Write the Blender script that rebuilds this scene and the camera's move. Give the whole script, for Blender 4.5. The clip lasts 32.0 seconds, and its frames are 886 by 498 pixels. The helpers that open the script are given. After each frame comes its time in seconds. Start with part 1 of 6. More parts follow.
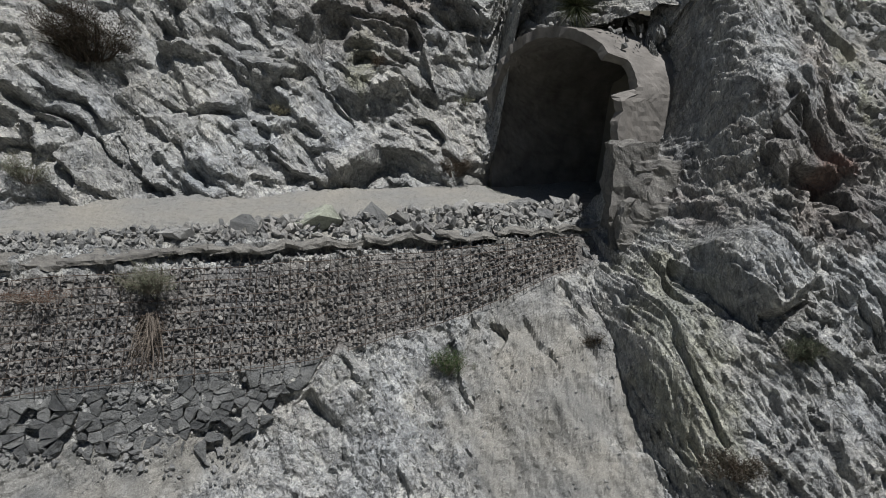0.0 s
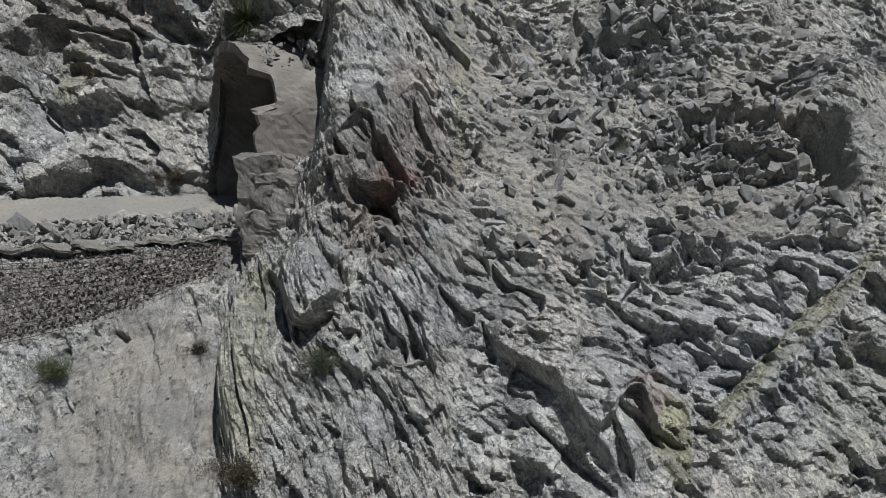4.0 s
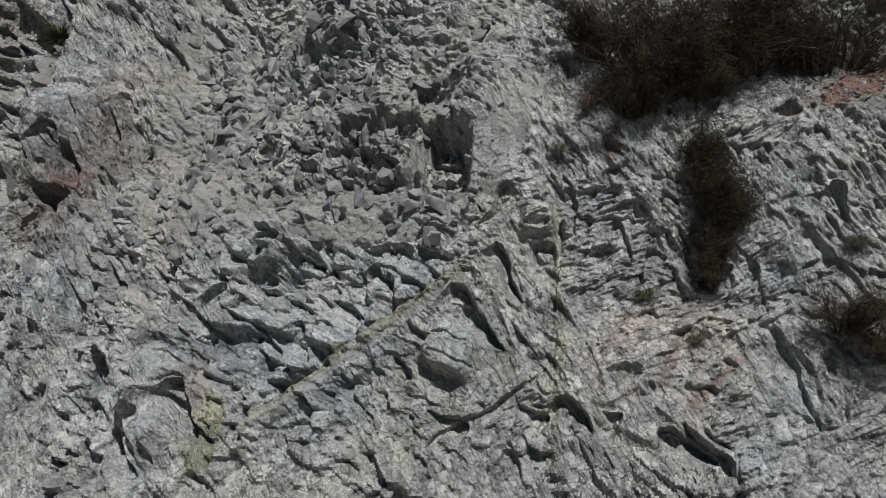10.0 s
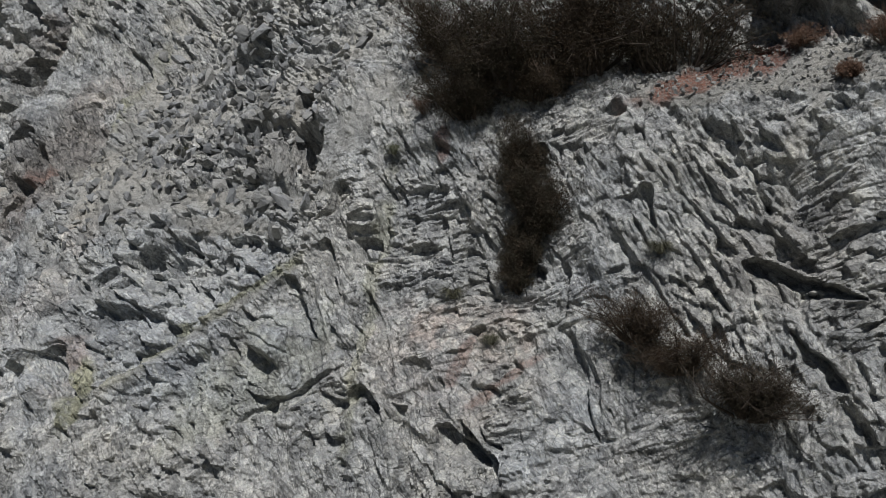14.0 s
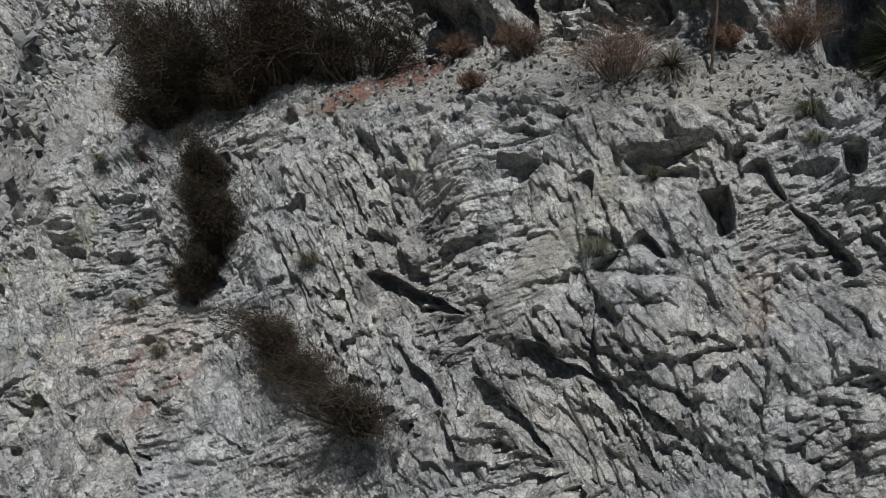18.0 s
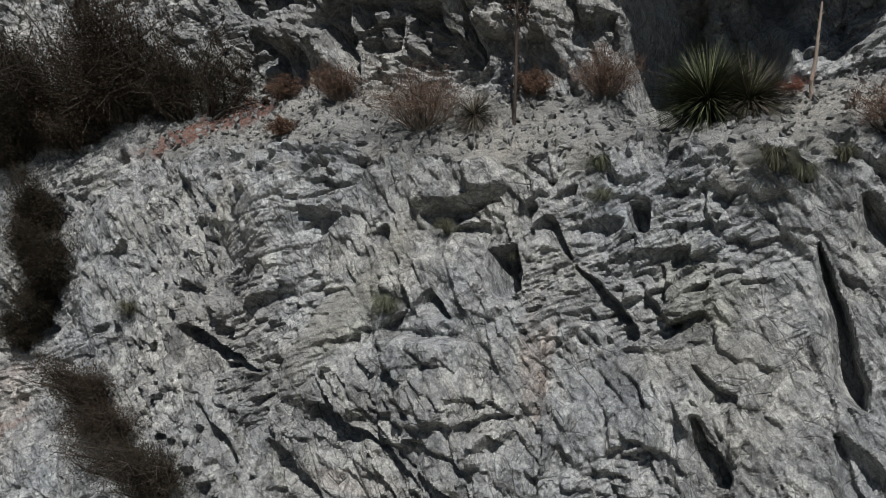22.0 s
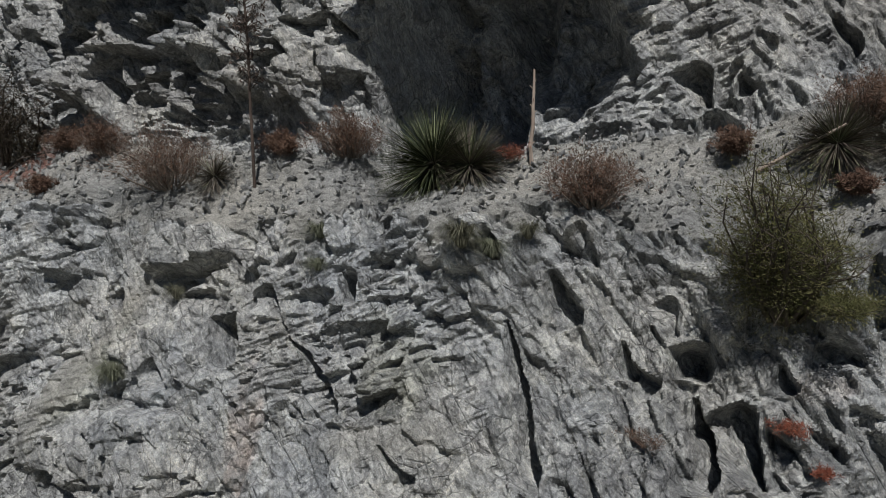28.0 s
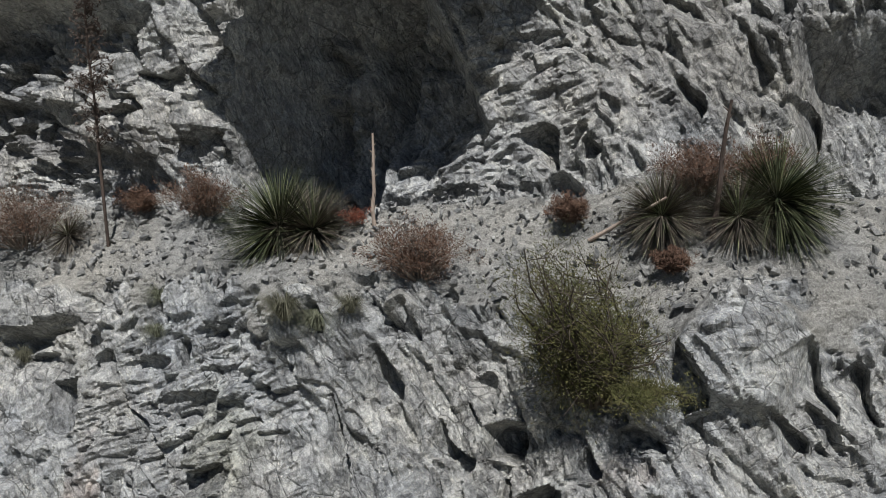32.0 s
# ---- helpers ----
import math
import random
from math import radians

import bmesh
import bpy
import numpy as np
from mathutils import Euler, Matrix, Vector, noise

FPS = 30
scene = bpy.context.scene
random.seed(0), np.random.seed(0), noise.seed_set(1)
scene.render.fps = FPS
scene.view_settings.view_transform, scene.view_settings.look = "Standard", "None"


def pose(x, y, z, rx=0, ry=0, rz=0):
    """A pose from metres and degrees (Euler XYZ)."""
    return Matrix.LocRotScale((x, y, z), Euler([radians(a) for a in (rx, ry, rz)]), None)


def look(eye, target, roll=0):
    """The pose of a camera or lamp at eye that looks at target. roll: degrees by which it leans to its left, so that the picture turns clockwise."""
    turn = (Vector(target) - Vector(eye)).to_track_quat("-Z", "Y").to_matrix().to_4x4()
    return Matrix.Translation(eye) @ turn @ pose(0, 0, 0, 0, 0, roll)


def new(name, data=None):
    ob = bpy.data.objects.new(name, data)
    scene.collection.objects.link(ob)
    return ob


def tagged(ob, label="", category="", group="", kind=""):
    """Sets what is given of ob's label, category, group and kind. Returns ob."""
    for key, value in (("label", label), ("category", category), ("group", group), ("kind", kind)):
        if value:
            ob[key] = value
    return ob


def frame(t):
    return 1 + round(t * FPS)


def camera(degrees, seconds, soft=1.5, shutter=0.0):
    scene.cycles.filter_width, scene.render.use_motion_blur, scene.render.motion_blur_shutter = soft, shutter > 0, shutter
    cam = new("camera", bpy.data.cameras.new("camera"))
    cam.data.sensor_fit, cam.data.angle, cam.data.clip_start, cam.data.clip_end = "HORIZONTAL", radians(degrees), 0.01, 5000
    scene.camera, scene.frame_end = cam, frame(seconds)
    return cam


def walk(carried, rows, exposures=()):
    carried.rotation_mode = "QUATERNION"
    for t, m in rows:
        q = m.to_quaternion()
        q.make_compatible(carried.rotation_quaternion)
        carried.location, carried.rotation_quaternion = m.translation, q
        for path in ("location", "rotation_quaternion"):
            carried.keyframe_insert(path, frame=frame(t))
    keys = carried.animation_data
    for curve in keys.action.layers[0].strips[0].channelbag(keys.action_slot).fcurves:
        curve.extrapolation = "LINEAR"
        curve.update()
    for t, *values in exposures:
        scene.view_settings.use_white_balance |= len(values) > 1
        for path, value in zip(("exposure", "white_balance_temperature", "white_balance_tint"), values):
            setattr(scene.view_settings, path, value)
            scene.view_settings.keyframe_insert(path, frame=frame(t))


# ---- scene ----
cam = camera(63.7, 32.0, soft=0.7)
METRES, EYE, TILT, LEAN, TURN = 40.0, 2.0, -11.0, 0.0, 0.0
ROWS = [
    (0.0, 0.0, 0.0, 0.0, 0.0, 0.0, -0.0),
    (0.5, 0.0226, -0.001, -0.0, 0.11, -0.04, 0.05),
    (1.0, 0.0481, -0.0024, -0.001, 0.08, 0.0, 0.07),
    (1.5, 0.0756, -0.0046, -0.0014, 0.13, -0.02, 0.07),
    (2.0, 0.1031, -0.0064, 0.0002, 0.47, -0.04, 0.03),
    (2.5, 0.1307, -0.0081, 0.0019, 0.61, -0.05, 0.01),
    (3.0, 0.159, -0.009, 0.0035, 0.7, -0.01, -0.02),
    (3.5, 0.1876, -0.0097, 0.005, 0.78, -0.04, -0.05),
    (4.0, 0.2146, -0.0102, 0.0063, 0.85, -0.08, -0.11),
    (4.5, 0.2397, -0.0104, 0.0071, 0.84, -0.05, -0.13),
    (6.5, 0.3284, -0.007, 0.009, 2.69, -0.19, -0.45),
    (7.0, 0.3506, -0.0047, 0.0106, 3.39, -0.25, -0.57),
    (7.5, 0.3726, -0.0024, 0.012, 4.36, -0.32, -0.67),
    (8.0, 0.3947, -0.0001, 0.0127, 5.41, -0.35, -0.83),
    (8.5, 0.4159, 0.002, 0.0139, 6.98, -0.48, -1.05),
    (9.0, 0.4377, 0.0045, 0.0141, 9.53, -0.54, -1.3),
    (9.5, 0.4596, 0.0074, 0.0134, 12.11, -0.58, -1.65),
    (10.0, 0.4804, 0.0112, 0.0147, 14.21, -0.76, -1.87),
    (10.5, 0.5008, 0.0158, 0.0152, 16.89, -0.8, -2.19),
    (11.0, 0.5204, 0.02, 0.0163, 19.19, -0.89, -2.44),
    (11.5, 0.5398, 0.0243, 0.0169, 21.33, -0.97, -2.72),
    (12.0, 0.5587, 0.0288, 0.0175, 23.57, -1.09, -2.97),
    (12.5, 0.5774, 0.0337, 0.0171, 25.68, -1.16, -3.21),
    (13.0, 0.5964, 0.04, 0.0167, 26.82, -1.1, -3.37),
    (13.5, 0.6156, 0.0464, 0.0178, 27.52, -1.13, -3.46),
    (15.5, 0.6904, 0.079, 0.0243, 28.6, -1.15, -3.66),
    (16.0, 0.708, 0.0882, 0.0259, 28.65, -1.19, -3.63),
    (16.5, 0.7239, 0.0969, 0.0277, 28.63, -1.17, -3.66),
    (17.0, 0.7371, 0.1053, 0.0297, 28.63, -1.22, -3.63),
    (17.5, 0.7494, 0.1142, 0.0311, 28.57, -1.2, -3.64),
    (18.0, 0.761, 0.1228, 0.0331, 28.55, -1.25, -3.62),
    (18.5, 0.7712, 0.1304, 0.0347, 28.56, -1.01, -3.56),
    (19.0, 0.7803, 0.1363, 0.0387, 28.58, -1.11, -3.52),
    (19.5, 0.7888, 0.1412, 0.0435, 28.55, -1.11, -3.53),
    (20.0, 0.7963, 0.1465, 0.0466, 28.55, -1.12, -3.49),
    (20.5, 0.8022, 0.1509, 0.0486, 28.52, -1.14, -3.48),
    (21.0, 0.8068, 0.1544, 0.0506, 28.5, -1.16, -3.48),
    (21.5, 0.811, 0.1582, 0.0529, 28.5, -1.16, -3.5),
    (22.0, 0.8156, 0.1628, 0.0554, 28.51, -1.16, -3.51),
    (22.5, 0.8204, 0.1671, 0.0581, 28.51, -1.21, -3.5),
    (23.0, 0.8253, 0.1714, 0.0609, 28.52, -1.19, -3.5),
    (23.5, 0.8302, 0.175, 0.0636, 28.53, -1.15, -3.48),
    (24.0, 0.8357, 0.1777, 0.0647, 28.54, -1.12, -3.48),
    (24.5, 0.8419, 0.1806, 0.0663, 28.58, -1.12, -3.47),
    (25.0, 0.8485, 0.1843, 0.068, 28.58, -1.09, -3.47),
    (25.5, 0.8554, 0.1878, 0.0688, 28.58, -1.04, -3.51),
    (27.5, 0.8826, 0.203, 0.0772, 28.74, -1.09, -3.47),
    (28.0, 0.8882, 0.2069, 0.0811, 28.73, -1.08, -3.45),
    (28.5, 0.8937, 0.2105, 0.0845, 28.74, -1.07, -3.43),
    (29.0, 0.8989, 0.214, 0.0875, 28.74, -1.05, -3.42),
    (29.5, 0.9041, 0.2176, 0.0902, 28.76, -1.04, -3.39),
    (30.0, 0.909, 0.2208, 0.0929, 28.76, -1.07, -3.37),
    (30.5, 0.9137, 0.2239, 0.0953, 28.77, -1.06, -3.37),
    (31.0, 0.9183, 0.2268, 0.098, 28.79, -1.07, -3.36),
    (31.5, 0.9226, 0.2293, 0.1006, 28.79, -1.07, -3.33),
    (32.0, 0.9266, 0.2317, 0.1029, 28.79, -1.08, -3.29),
]
walk(cam, [(t, pose(0, 0, EYE, TILT, LEAN, TURN) @ pose(METRES * x, METRES * y, METRES * z, 90 + pitch, roll, yaw)) for t, x, y, z, yaw, pitch, roll in ROWS],
     exposures=((0.0, 0.1), (4.0, 0.06), (8.0, -0.05), (13.0, -0.06), (20.0, 0.0), (25.0, -0.06), (28.0, -0.02), (30.0, 0.08), (31.0, 0.18), (32.0, 0.35)))

# ---------------------------------------------------------------- world, sun
SUN_EL, SUN_AZ = radians(64), radians(146)      # azimuth from +y, clockwise
world = bpy.data.worlds.new("sky")
scene.world = world
world.use_nodes = True
wn = world.node_tree
sky = wn.nodes.new("ShaderNodeTexSky")
sky.sky_type, sky.sun_disc = "NISHITA", False
sky.sun_elevation, sky.sun_rotation = SUN_EL, SUN_AZ
sky.altitude = 1200
wn.nodes["Background"].inputs["Strength"].default_value = 0.035
wn.links.new(sky.outputs[0], wn.nodes["Background"].inputs["Color"])
sun = new("sun", bpy.data.lights.new("sun", "SUN"))
sun.data.energy, sun.data.angle, sun.data.color = 4.95, radians(0.53), (1.0, 0.98, 0.98)
sun_dir = Vector((math.sin(SUN_AZ) * math.cos(SUN_EL), math.cos(SUN_AZ) * math.cos(SUN_EL), math.sin(SUN_EL)))
sun.matrix_world = look(sun_dir * 60, (0, 0, 0))
scene.view_settings.exposure = 0.0

# ---------------------------------------------------------------- materials


class Mat:
    """A small builder of node materials."""

    def __init__(self, name, rough=0.9, metal=0.0):
        self.m = bpy.data.materials.new(name)
        self.m.use_nodes = True
        self.t = self.m.node_tree
        self.b = self.t.nodes["Principled BSDF"]
        self.b.inputs["Roughness"].default_value = rough
        self.b.inputs["Metallic"].default_value = metal
        self.b.inputs["Specular IOR Level"].default_value = 0.25
        self.pos = self.t.nodes.new("ShaderNodeNewGeometry").outputs["Position"]

    def node(self, kind, **props):
        n = self.t.nodes.new(kind)
        for k, v in props.items():
            n.inputs[k].default_value = v
        return n

    def link(self, a, b):
        self.t.links.new(a, b)

    def noise(self, scale, detail=4.0, rough=0.6, stretch=None, tilt=(0, 0, 0)):
        n = self.node("ShaderNodeTexNoise", Scale=scale, Detail=detail, Roughness=rough)
        if stretch:
            mp = self.node("ShaderNodeMapping", Rotation=tilt, Scale=stretch)
            self.link(self.pos, mp.inputs["Vector"])
            self.link(mp.outputs[0], n.inputs["Vector"])
        else:
            self.link(self.pos, n.inputs["Vector"])
        return n.outputs["Fac"]

    def ramp(self, fac, stops):
        r = self.t.nodes.new("ShaderNodeValToRGB")
        e = r.color_ramp.elements
        while len(e) < len(stops):
            e.new(0.5)
        for i, (p, c) in enumerate(stops):
            e[i].position, e[i].color = p, (*c, 1) if len(c) == 3 else c
        self.link(fac, r.inputs["Fac"])
        return r.outputs["Color"]

    def mix(self, fac, a, b, mode="MIX"):
        n = self.t.nodes.new("ShaderNodeMix")
        n.data_type, n.blend_type = "RGBA", mode
        for sock, v in ((n.inputs[0], fac), (n.inputs[6], a), (n.inputs[7], b)):
            if isinstance(v, (int, float)):
                sock.default_value = v
            elif isinstance(v, tuple):
                sock.default_value = (*v, 1)
            else:
                self.link(v, sock)
        return n.outputs[2]

    def math(self, op, a, b=0.0, clamp=False):
        n = self.t.nodes.new("ShaderNodeMath")
        n.operation, n.use_clamp = op, clamp
        for sock, v in ((n.inputs[0], a), (n.inputs[1], b)):
            if isinstance(v, (int, float)):
                sock.default_value = v
            else:
                self.link(v, sock)
        return n.outputs[0]

    def attr(self, name):
        n = self.t.nodes.new("ShaderNodeAttribute")
        n.attribute_name = name
        return n.outputs["Fac"]

    def rand(self):
        return self.t.nodes.new("ShaderNodeObjectInfo").outputs["Random"]

    def island(self):
        return self.t.nodes.new("ShaderNodeNewGeometry").outputs["Random Per Island"]

    def bump(self, height, strength=0.5, distance=0.02):
        n = self.node("ShaderNodeBump", Strength=strength, Distance=distance)
        self.link(height, n.inputs["Height"])
        self.link(n.outputs[0], self.b.inputs["Normal"])

    def colour(self, c):
        if isinstance(c, tuple):
            self.b.inputs["Base Color"].default_value = (*c, 1)
        else:
            self.link(c, self.b.inputs["Base Color"])
        return self.m


def along(k, source, angle, long, wide=1.0):
    """Coordinates stretched by long along a line at angle degrees from level, seen from the front."""
    lay = k.node("ShaderNodeMapping", Rotation=(0, radians(-angle), 0), Scale=(long, wide, wide))
    lay.vector_type = "TEXTURE"
    k.link(source, lay.inputs["Vector"])
    return lay.outputs[0]


def laid_noise(k, angle, long, scale, detail=5.0, rough=0.65):
    n = k.node("ShaderNodeTexNoise", Scale=scale, Detail=detail, Roughness=rough)
    k.link(along(k, k.pos, angle, long), n.inputs["Vector"])
    return n.outputs["Fac"]


def rock_material():
    k = Mat("fractured_rock", 0.93)
    big, mid, fine = k.noise(0.55, 4), k.noise(3.2, 6, 0.68), k.noise(26, 7, 0.75)
    streak = laid_noise(k, -62, 2.2, 4.0, 6)
    thread = laid_noise(k, 34, 6.0, 9.0, 5)
    hair = k.math("ABSOLUTE", k.math("SUBTRACT", laid_noise(k, 44, 7.0, 11.0, 4, 0.7), 0.5))
    hair = k.ramp(hair, [(0.004, (1, 1, 1)), (0.018, (0, 0, 0))])
    hair2 = k.math("ABSOLUTE", k.math("SUBTRACT", laid_noise(k, -64, 7.0, 10.0, 4, 0.7), 0.5))
    hair2 = k.ramp(hair2, [(0.004, (1, 1, 1)), (0.018, (0, 0, 0))])
    patchy = k.ramp(k.noise(0.9, 4, 0.6), [(0.44, (0, 0, 0)), (0.6, (1, 1, 1))])
    c = k.ramp(mid, [(0.25, (0.20, 0.206, 0.205)), (0.5, (0.295, 0.301, 0.299)), (0.78, (0.41, 0.412, 0.404))])
    chips = k.ramp(k.noise(10.0, 6, 0.72), [(0.54, (0, 0, 0)), (0.66, (1, 1, 1))])
    c = k.mix(k.math("MULTIPLY", chips, 0.4), c, (0.56, 0.56, 0.55))
    pits = k.ramp(k.noise(13.0, 6, 0.72, (1.3, 1.0, 1.1)), [(0.30, (1, 1, 1)), (0.44, (0, 0, 0))])
    c = k.mix(k.math("MULTIPLY", pits, 0.5), c, (0.15, 0.152, 0.148))
    c = k.mix(k.math("MULTIPLY", k.attr("blue"), 0.75), c, k.ramp(mid, [(0.25, (0.235, 0.248, 0.257)), (0.55, (0.37, 0.388, 0.40)), (0.8, (0.46, 0.476, 0.486))]))
    c = k.mix(k.math("MULTIPLY", k.ramp(streak, [(0.55, (0, 0, 0)), (0.66, (1, 1, 1))]), 0.35), c, (0.37, 0.36, 0.32))
    c = k.mix(k.math("MULTIPLY", k.ramp(thread, [(0.60, (0, 0, 0)), (0.68, (1, 1, 1))]), 0.3), c, (0.47, 0.45, 0.39))
    straw = k.math("MAXIMUM", k.math("MULTIPLY", hair, patchy), k.math("MULTIPLY", hair2, k.math("SUBTRACT", 1.0, patchy)))
    c = k.mix(k.math("MULTIPLY", straw, 0.55), c, (0.55, 0.53, 0.47))
    c = k.mix(k.math("MULTIPLY", k.attr("warm"), k.ramp(mid, [(0.35, (0.05, 0.05, 0.05)), (0.65, (0.75, 0.75, 0.75))]), True), c, (0.40, 0.325, 0.285))
    c = k.mix(k.math("MULTIPLY", k.attr("green"), k.ramp(streak, [(0.3, (0, 0, 0)), (0.5, (0.9, 0.9, 0.9))]), True), c, (0.25, 0.252, 0.17))
    # dark: darker rock, plus shade painted on the cliff and behind the wall stones
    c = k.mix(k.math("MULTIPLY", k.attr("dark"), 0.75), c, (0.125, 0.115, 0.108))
    grit = k.ramp(k.noise(60, 4, 0.8), [(0.3, (0.13, 0.127, 0.116)), (0.5, (0.242, 0.237, 0.219)), (0.72, (0.40, 0.395, 0.367))])
    c = k.mix(k.attr("dust"), c, grit)
    c = k.mix(k.math("MULTIPLY", k.attr("rust"), k.ramp(fine, [(0.4, (0.35, 0.35, 0.35)), (0.55, (1, 1, 1))]), True), c, (0.15, 0.066, 0.046))
    c = k.mix(1.0, c, k.ramp(k.attr("cell"), [(0.1, (0.6, 0.61, 0.62)), (0.5, (1.0, 1.0, 1.0)), (0.9, (1.2, 1.19, 1.175))]), "MULTIPLY")
    c = k.mix(0.6, c, k.ramp(fine, [(0.36, (0.52, 0.52, 0.52)), (0.5, (1, 1, 1)), (0.64, (1.32, 1.32, 1.32))]), "MULTIPLY")
    c = k.mix(0.7, c, k.ramp(laid_noise(k, -40, 1.4, 62.0, 4, 0.8), [(0.36, (0.55, 0.55, 0.55)), (0.5, (1, 1, 1)), (0.64, (1.35, 1.35, 1.35))]), "MULTIPLY")
    c = k.mix(0.8, c, k.ramp(big, [(0.3, (0.86, 0.90, 0.94)), (0.7, (1.14, 1.11, 1.03))]), "MULTIPLY")
    wob = k.node("ShaderNodeTexNoise", Scale=1.7, Detail=4.0)
    k.link(k.pos, wob.inputs["Vector"])
    bent = k.t.nodes.new("ShaderNodeVectorMath")
    bent.operation = "MULTIPLY_ADD"
    bent.inputs[1].default_value = (0.04, 0.04, 0.04)
    k.link(wob.outputs["Color"], bent.inputs[0])
    k.link(k.pos, bent.inputs[2])
    solid = k.math("SUBTRACT", 1.0, k.attr("dust"), True)
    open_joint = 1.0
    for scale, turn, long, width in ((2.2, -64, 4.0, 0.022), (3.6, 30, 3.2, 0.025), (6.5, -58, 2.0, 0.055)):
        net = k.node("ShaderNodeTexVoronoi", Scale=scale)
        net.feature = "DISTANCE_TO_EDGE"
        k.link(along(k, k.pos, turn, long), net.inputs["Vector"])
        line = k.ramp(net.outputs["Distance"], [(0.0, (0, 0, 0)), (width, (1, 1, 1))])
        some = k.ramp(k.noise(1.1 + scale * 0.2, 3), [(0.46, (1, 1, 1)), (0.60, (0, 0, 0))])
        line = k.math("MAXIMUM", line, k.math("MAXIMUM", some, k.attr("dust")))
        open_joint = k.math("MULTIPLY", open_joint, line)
    # joint lines are also darkened in the colour, standing in for shade in cracks
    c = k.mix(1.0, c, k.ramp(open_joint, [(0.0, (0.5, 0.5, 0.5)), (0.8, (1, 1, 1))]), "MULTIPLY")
    vor = k.node("ShaderNodeTexVoronoi", Scale=17.0)
    k.link(along(k, k.pos, -60, 1.8), vor.inputs["Vector"])
    chip = k.math("MULTIPLY", vor.outputs["Distance"], k.math("SUBTRACT", 1.0, k.attr("dust")))
    grain = laid_noise(k, -62, 1.6, 20.0, 9, 0.8)
    h = k.math("ADD", k.math("MULTIPLY", grain, 0.9), k.math("MULTIPLY", chip, 0.8))
    h = k.math("ADD", h, k.math("MULTIPLY", open_joint, 0.3))
    k.bump(h, 1.0, 0.05)
    chipped = None
    for scale, turn, long, weight in ((6.5, -58, 2.0, 0.7), (16.0, -66, 1.8, 0.65)):
        net = k.node("ShaderNodeTexVoronoi", Scale=scale)
        k.link(along(k, bent.outputs[0], turn, long), net.inputs["Vector"])
        c = k.mix(k.math("SUBTRACT", 1.0, k.attr("dust"), True), c, k.mix(1.0, c, k.ramp(net.outputs["Color"], [(0.25, (0.82, 0.82, 0.825)), (0.5, (1, 1, 1)), (0.75, (1.19, 1.19, 1.18))]), "MULTIPLY"))
        tilt = k.t.nodes.new("ShaderNodeVectorMath")
        tilt.operation = "MULTIPLY_ADD"
        tilt.inputs[1].default_value = (weight,) * 3
        tilt.inputs[2].default_value = (-weight / 2,) * 3
        k.link(net.outputs["Color"], tilt.inputs[0])
        if chipped is None:
            chipped = tilt
        else:
            both = k.t.nodes.new("ShaderNodeVectorMath")
            k.link(chipped.outputs[0], both.inputs[0])
            k.link(tilt.outputs[0], both.inputs[1])
            chipped = both
    bare = k.t.nodes.new("ShaderNodeVectorMath")
    bare.operation = "SCALE"
    k.link(chipped.outputs[0], bare.inputs[0])
    k.link(k.math("SUBTRACT", 1.0, k.attr("dust"), True), bare.inputs["Scale"])
    facet = k.t.nodes.new("ShaderNodeVectorMath")
    k.link(bare.outputs[0], facet.inputs[0])
    k.link(k.t.nodes.new("ShaderNodeNewGeometry").outputs["Normal"], facet.inputs[1])
    unit = k.t.nodes.new("ShaderNodeVectorMath")
    unit.operation = "NORMALIZE"
    k.link(facet.outputs[0], unit.inputs[0])
    for n in k.t.nodes:
        if n.type == "BUMP":
            k.link(unit.outputs[0], n.inputs["Normal"])
    return k.colour(c)


def stone_material(name, dark, light, tint=(1, 1, 1), islands=False, bump=0.02):
    k = Mat(name, 0.92)
    mid, fine = k.noise(5.0, 5), k.noise(38, 5, 0.7)
    pick = k.island() if islands else k.rand()
    c = k.ramp(pick, [(0, dark), (0.55, tuple((a + b) / 2 for a, b in zip(dark, light))), (1, light)])
    c = k.mix(0.7, c, k.ramp(mid, [(0.3, (0.72, 0.72, 0.72)), (0.7, (1.25, 1.24, 1.2))]), "MULTIPLY")
    c = k.mix(0.6, c, k.ramp(fine, [(0.3, (0.7, 0.7, 0.7)), (0.7, (1.25, 1.25, 1.25))]), "MULTIPLY")
    veins = k.ramp(laid_noise(k, -30, 3.0, 9.0, 6, 0.7), [(0.35, (0.62, 0.62, 0.63)), (0.5, (1, 1, 1)), (0.66, (1.3, 1.29, 1.26))])
    c = k.mix(0.8, c, veins, "MULTIPLY")
    k.bump(k.math("ADD", k.noise(9, 8, 0.75), fine), 1.0, max(bump, 0.035))
    return k.colour(c)


def concrete_material():
    k = Mat("weathered_concrete", 0.9)
    mid, fine = k.noise(1.8, 6, 0.65), k.noise(55, 4, 0.7)
    run = k.noise(3.0, 4, 0.6, (1, 1, 0.12))
    c = k.ramp(mid, [(0.3, (0.11, 0.105, 0.096)), (0.7, (0.235, 0.223, 0.205))])
    c = k.mix(k.math("MULTIPLY", k.ramp(run, [(0.5, (0, 0, 0)), (0.72, (1, 1, 1))]), 0.5), c, (0.15, 0.14, 0.125))
    c = k.mix(0.6, c, k.ramp(fine, [(0.3, (0.75, 0.75, 0.75)), (0.7, (1.2, 1.2, 1.2))]), "MULTIPLY")
    k.bump(k.math("ADD", mid, k.math("MULTIPLY", fine, 0.4)), 0.6, 0.03)
    return k.colour(c)


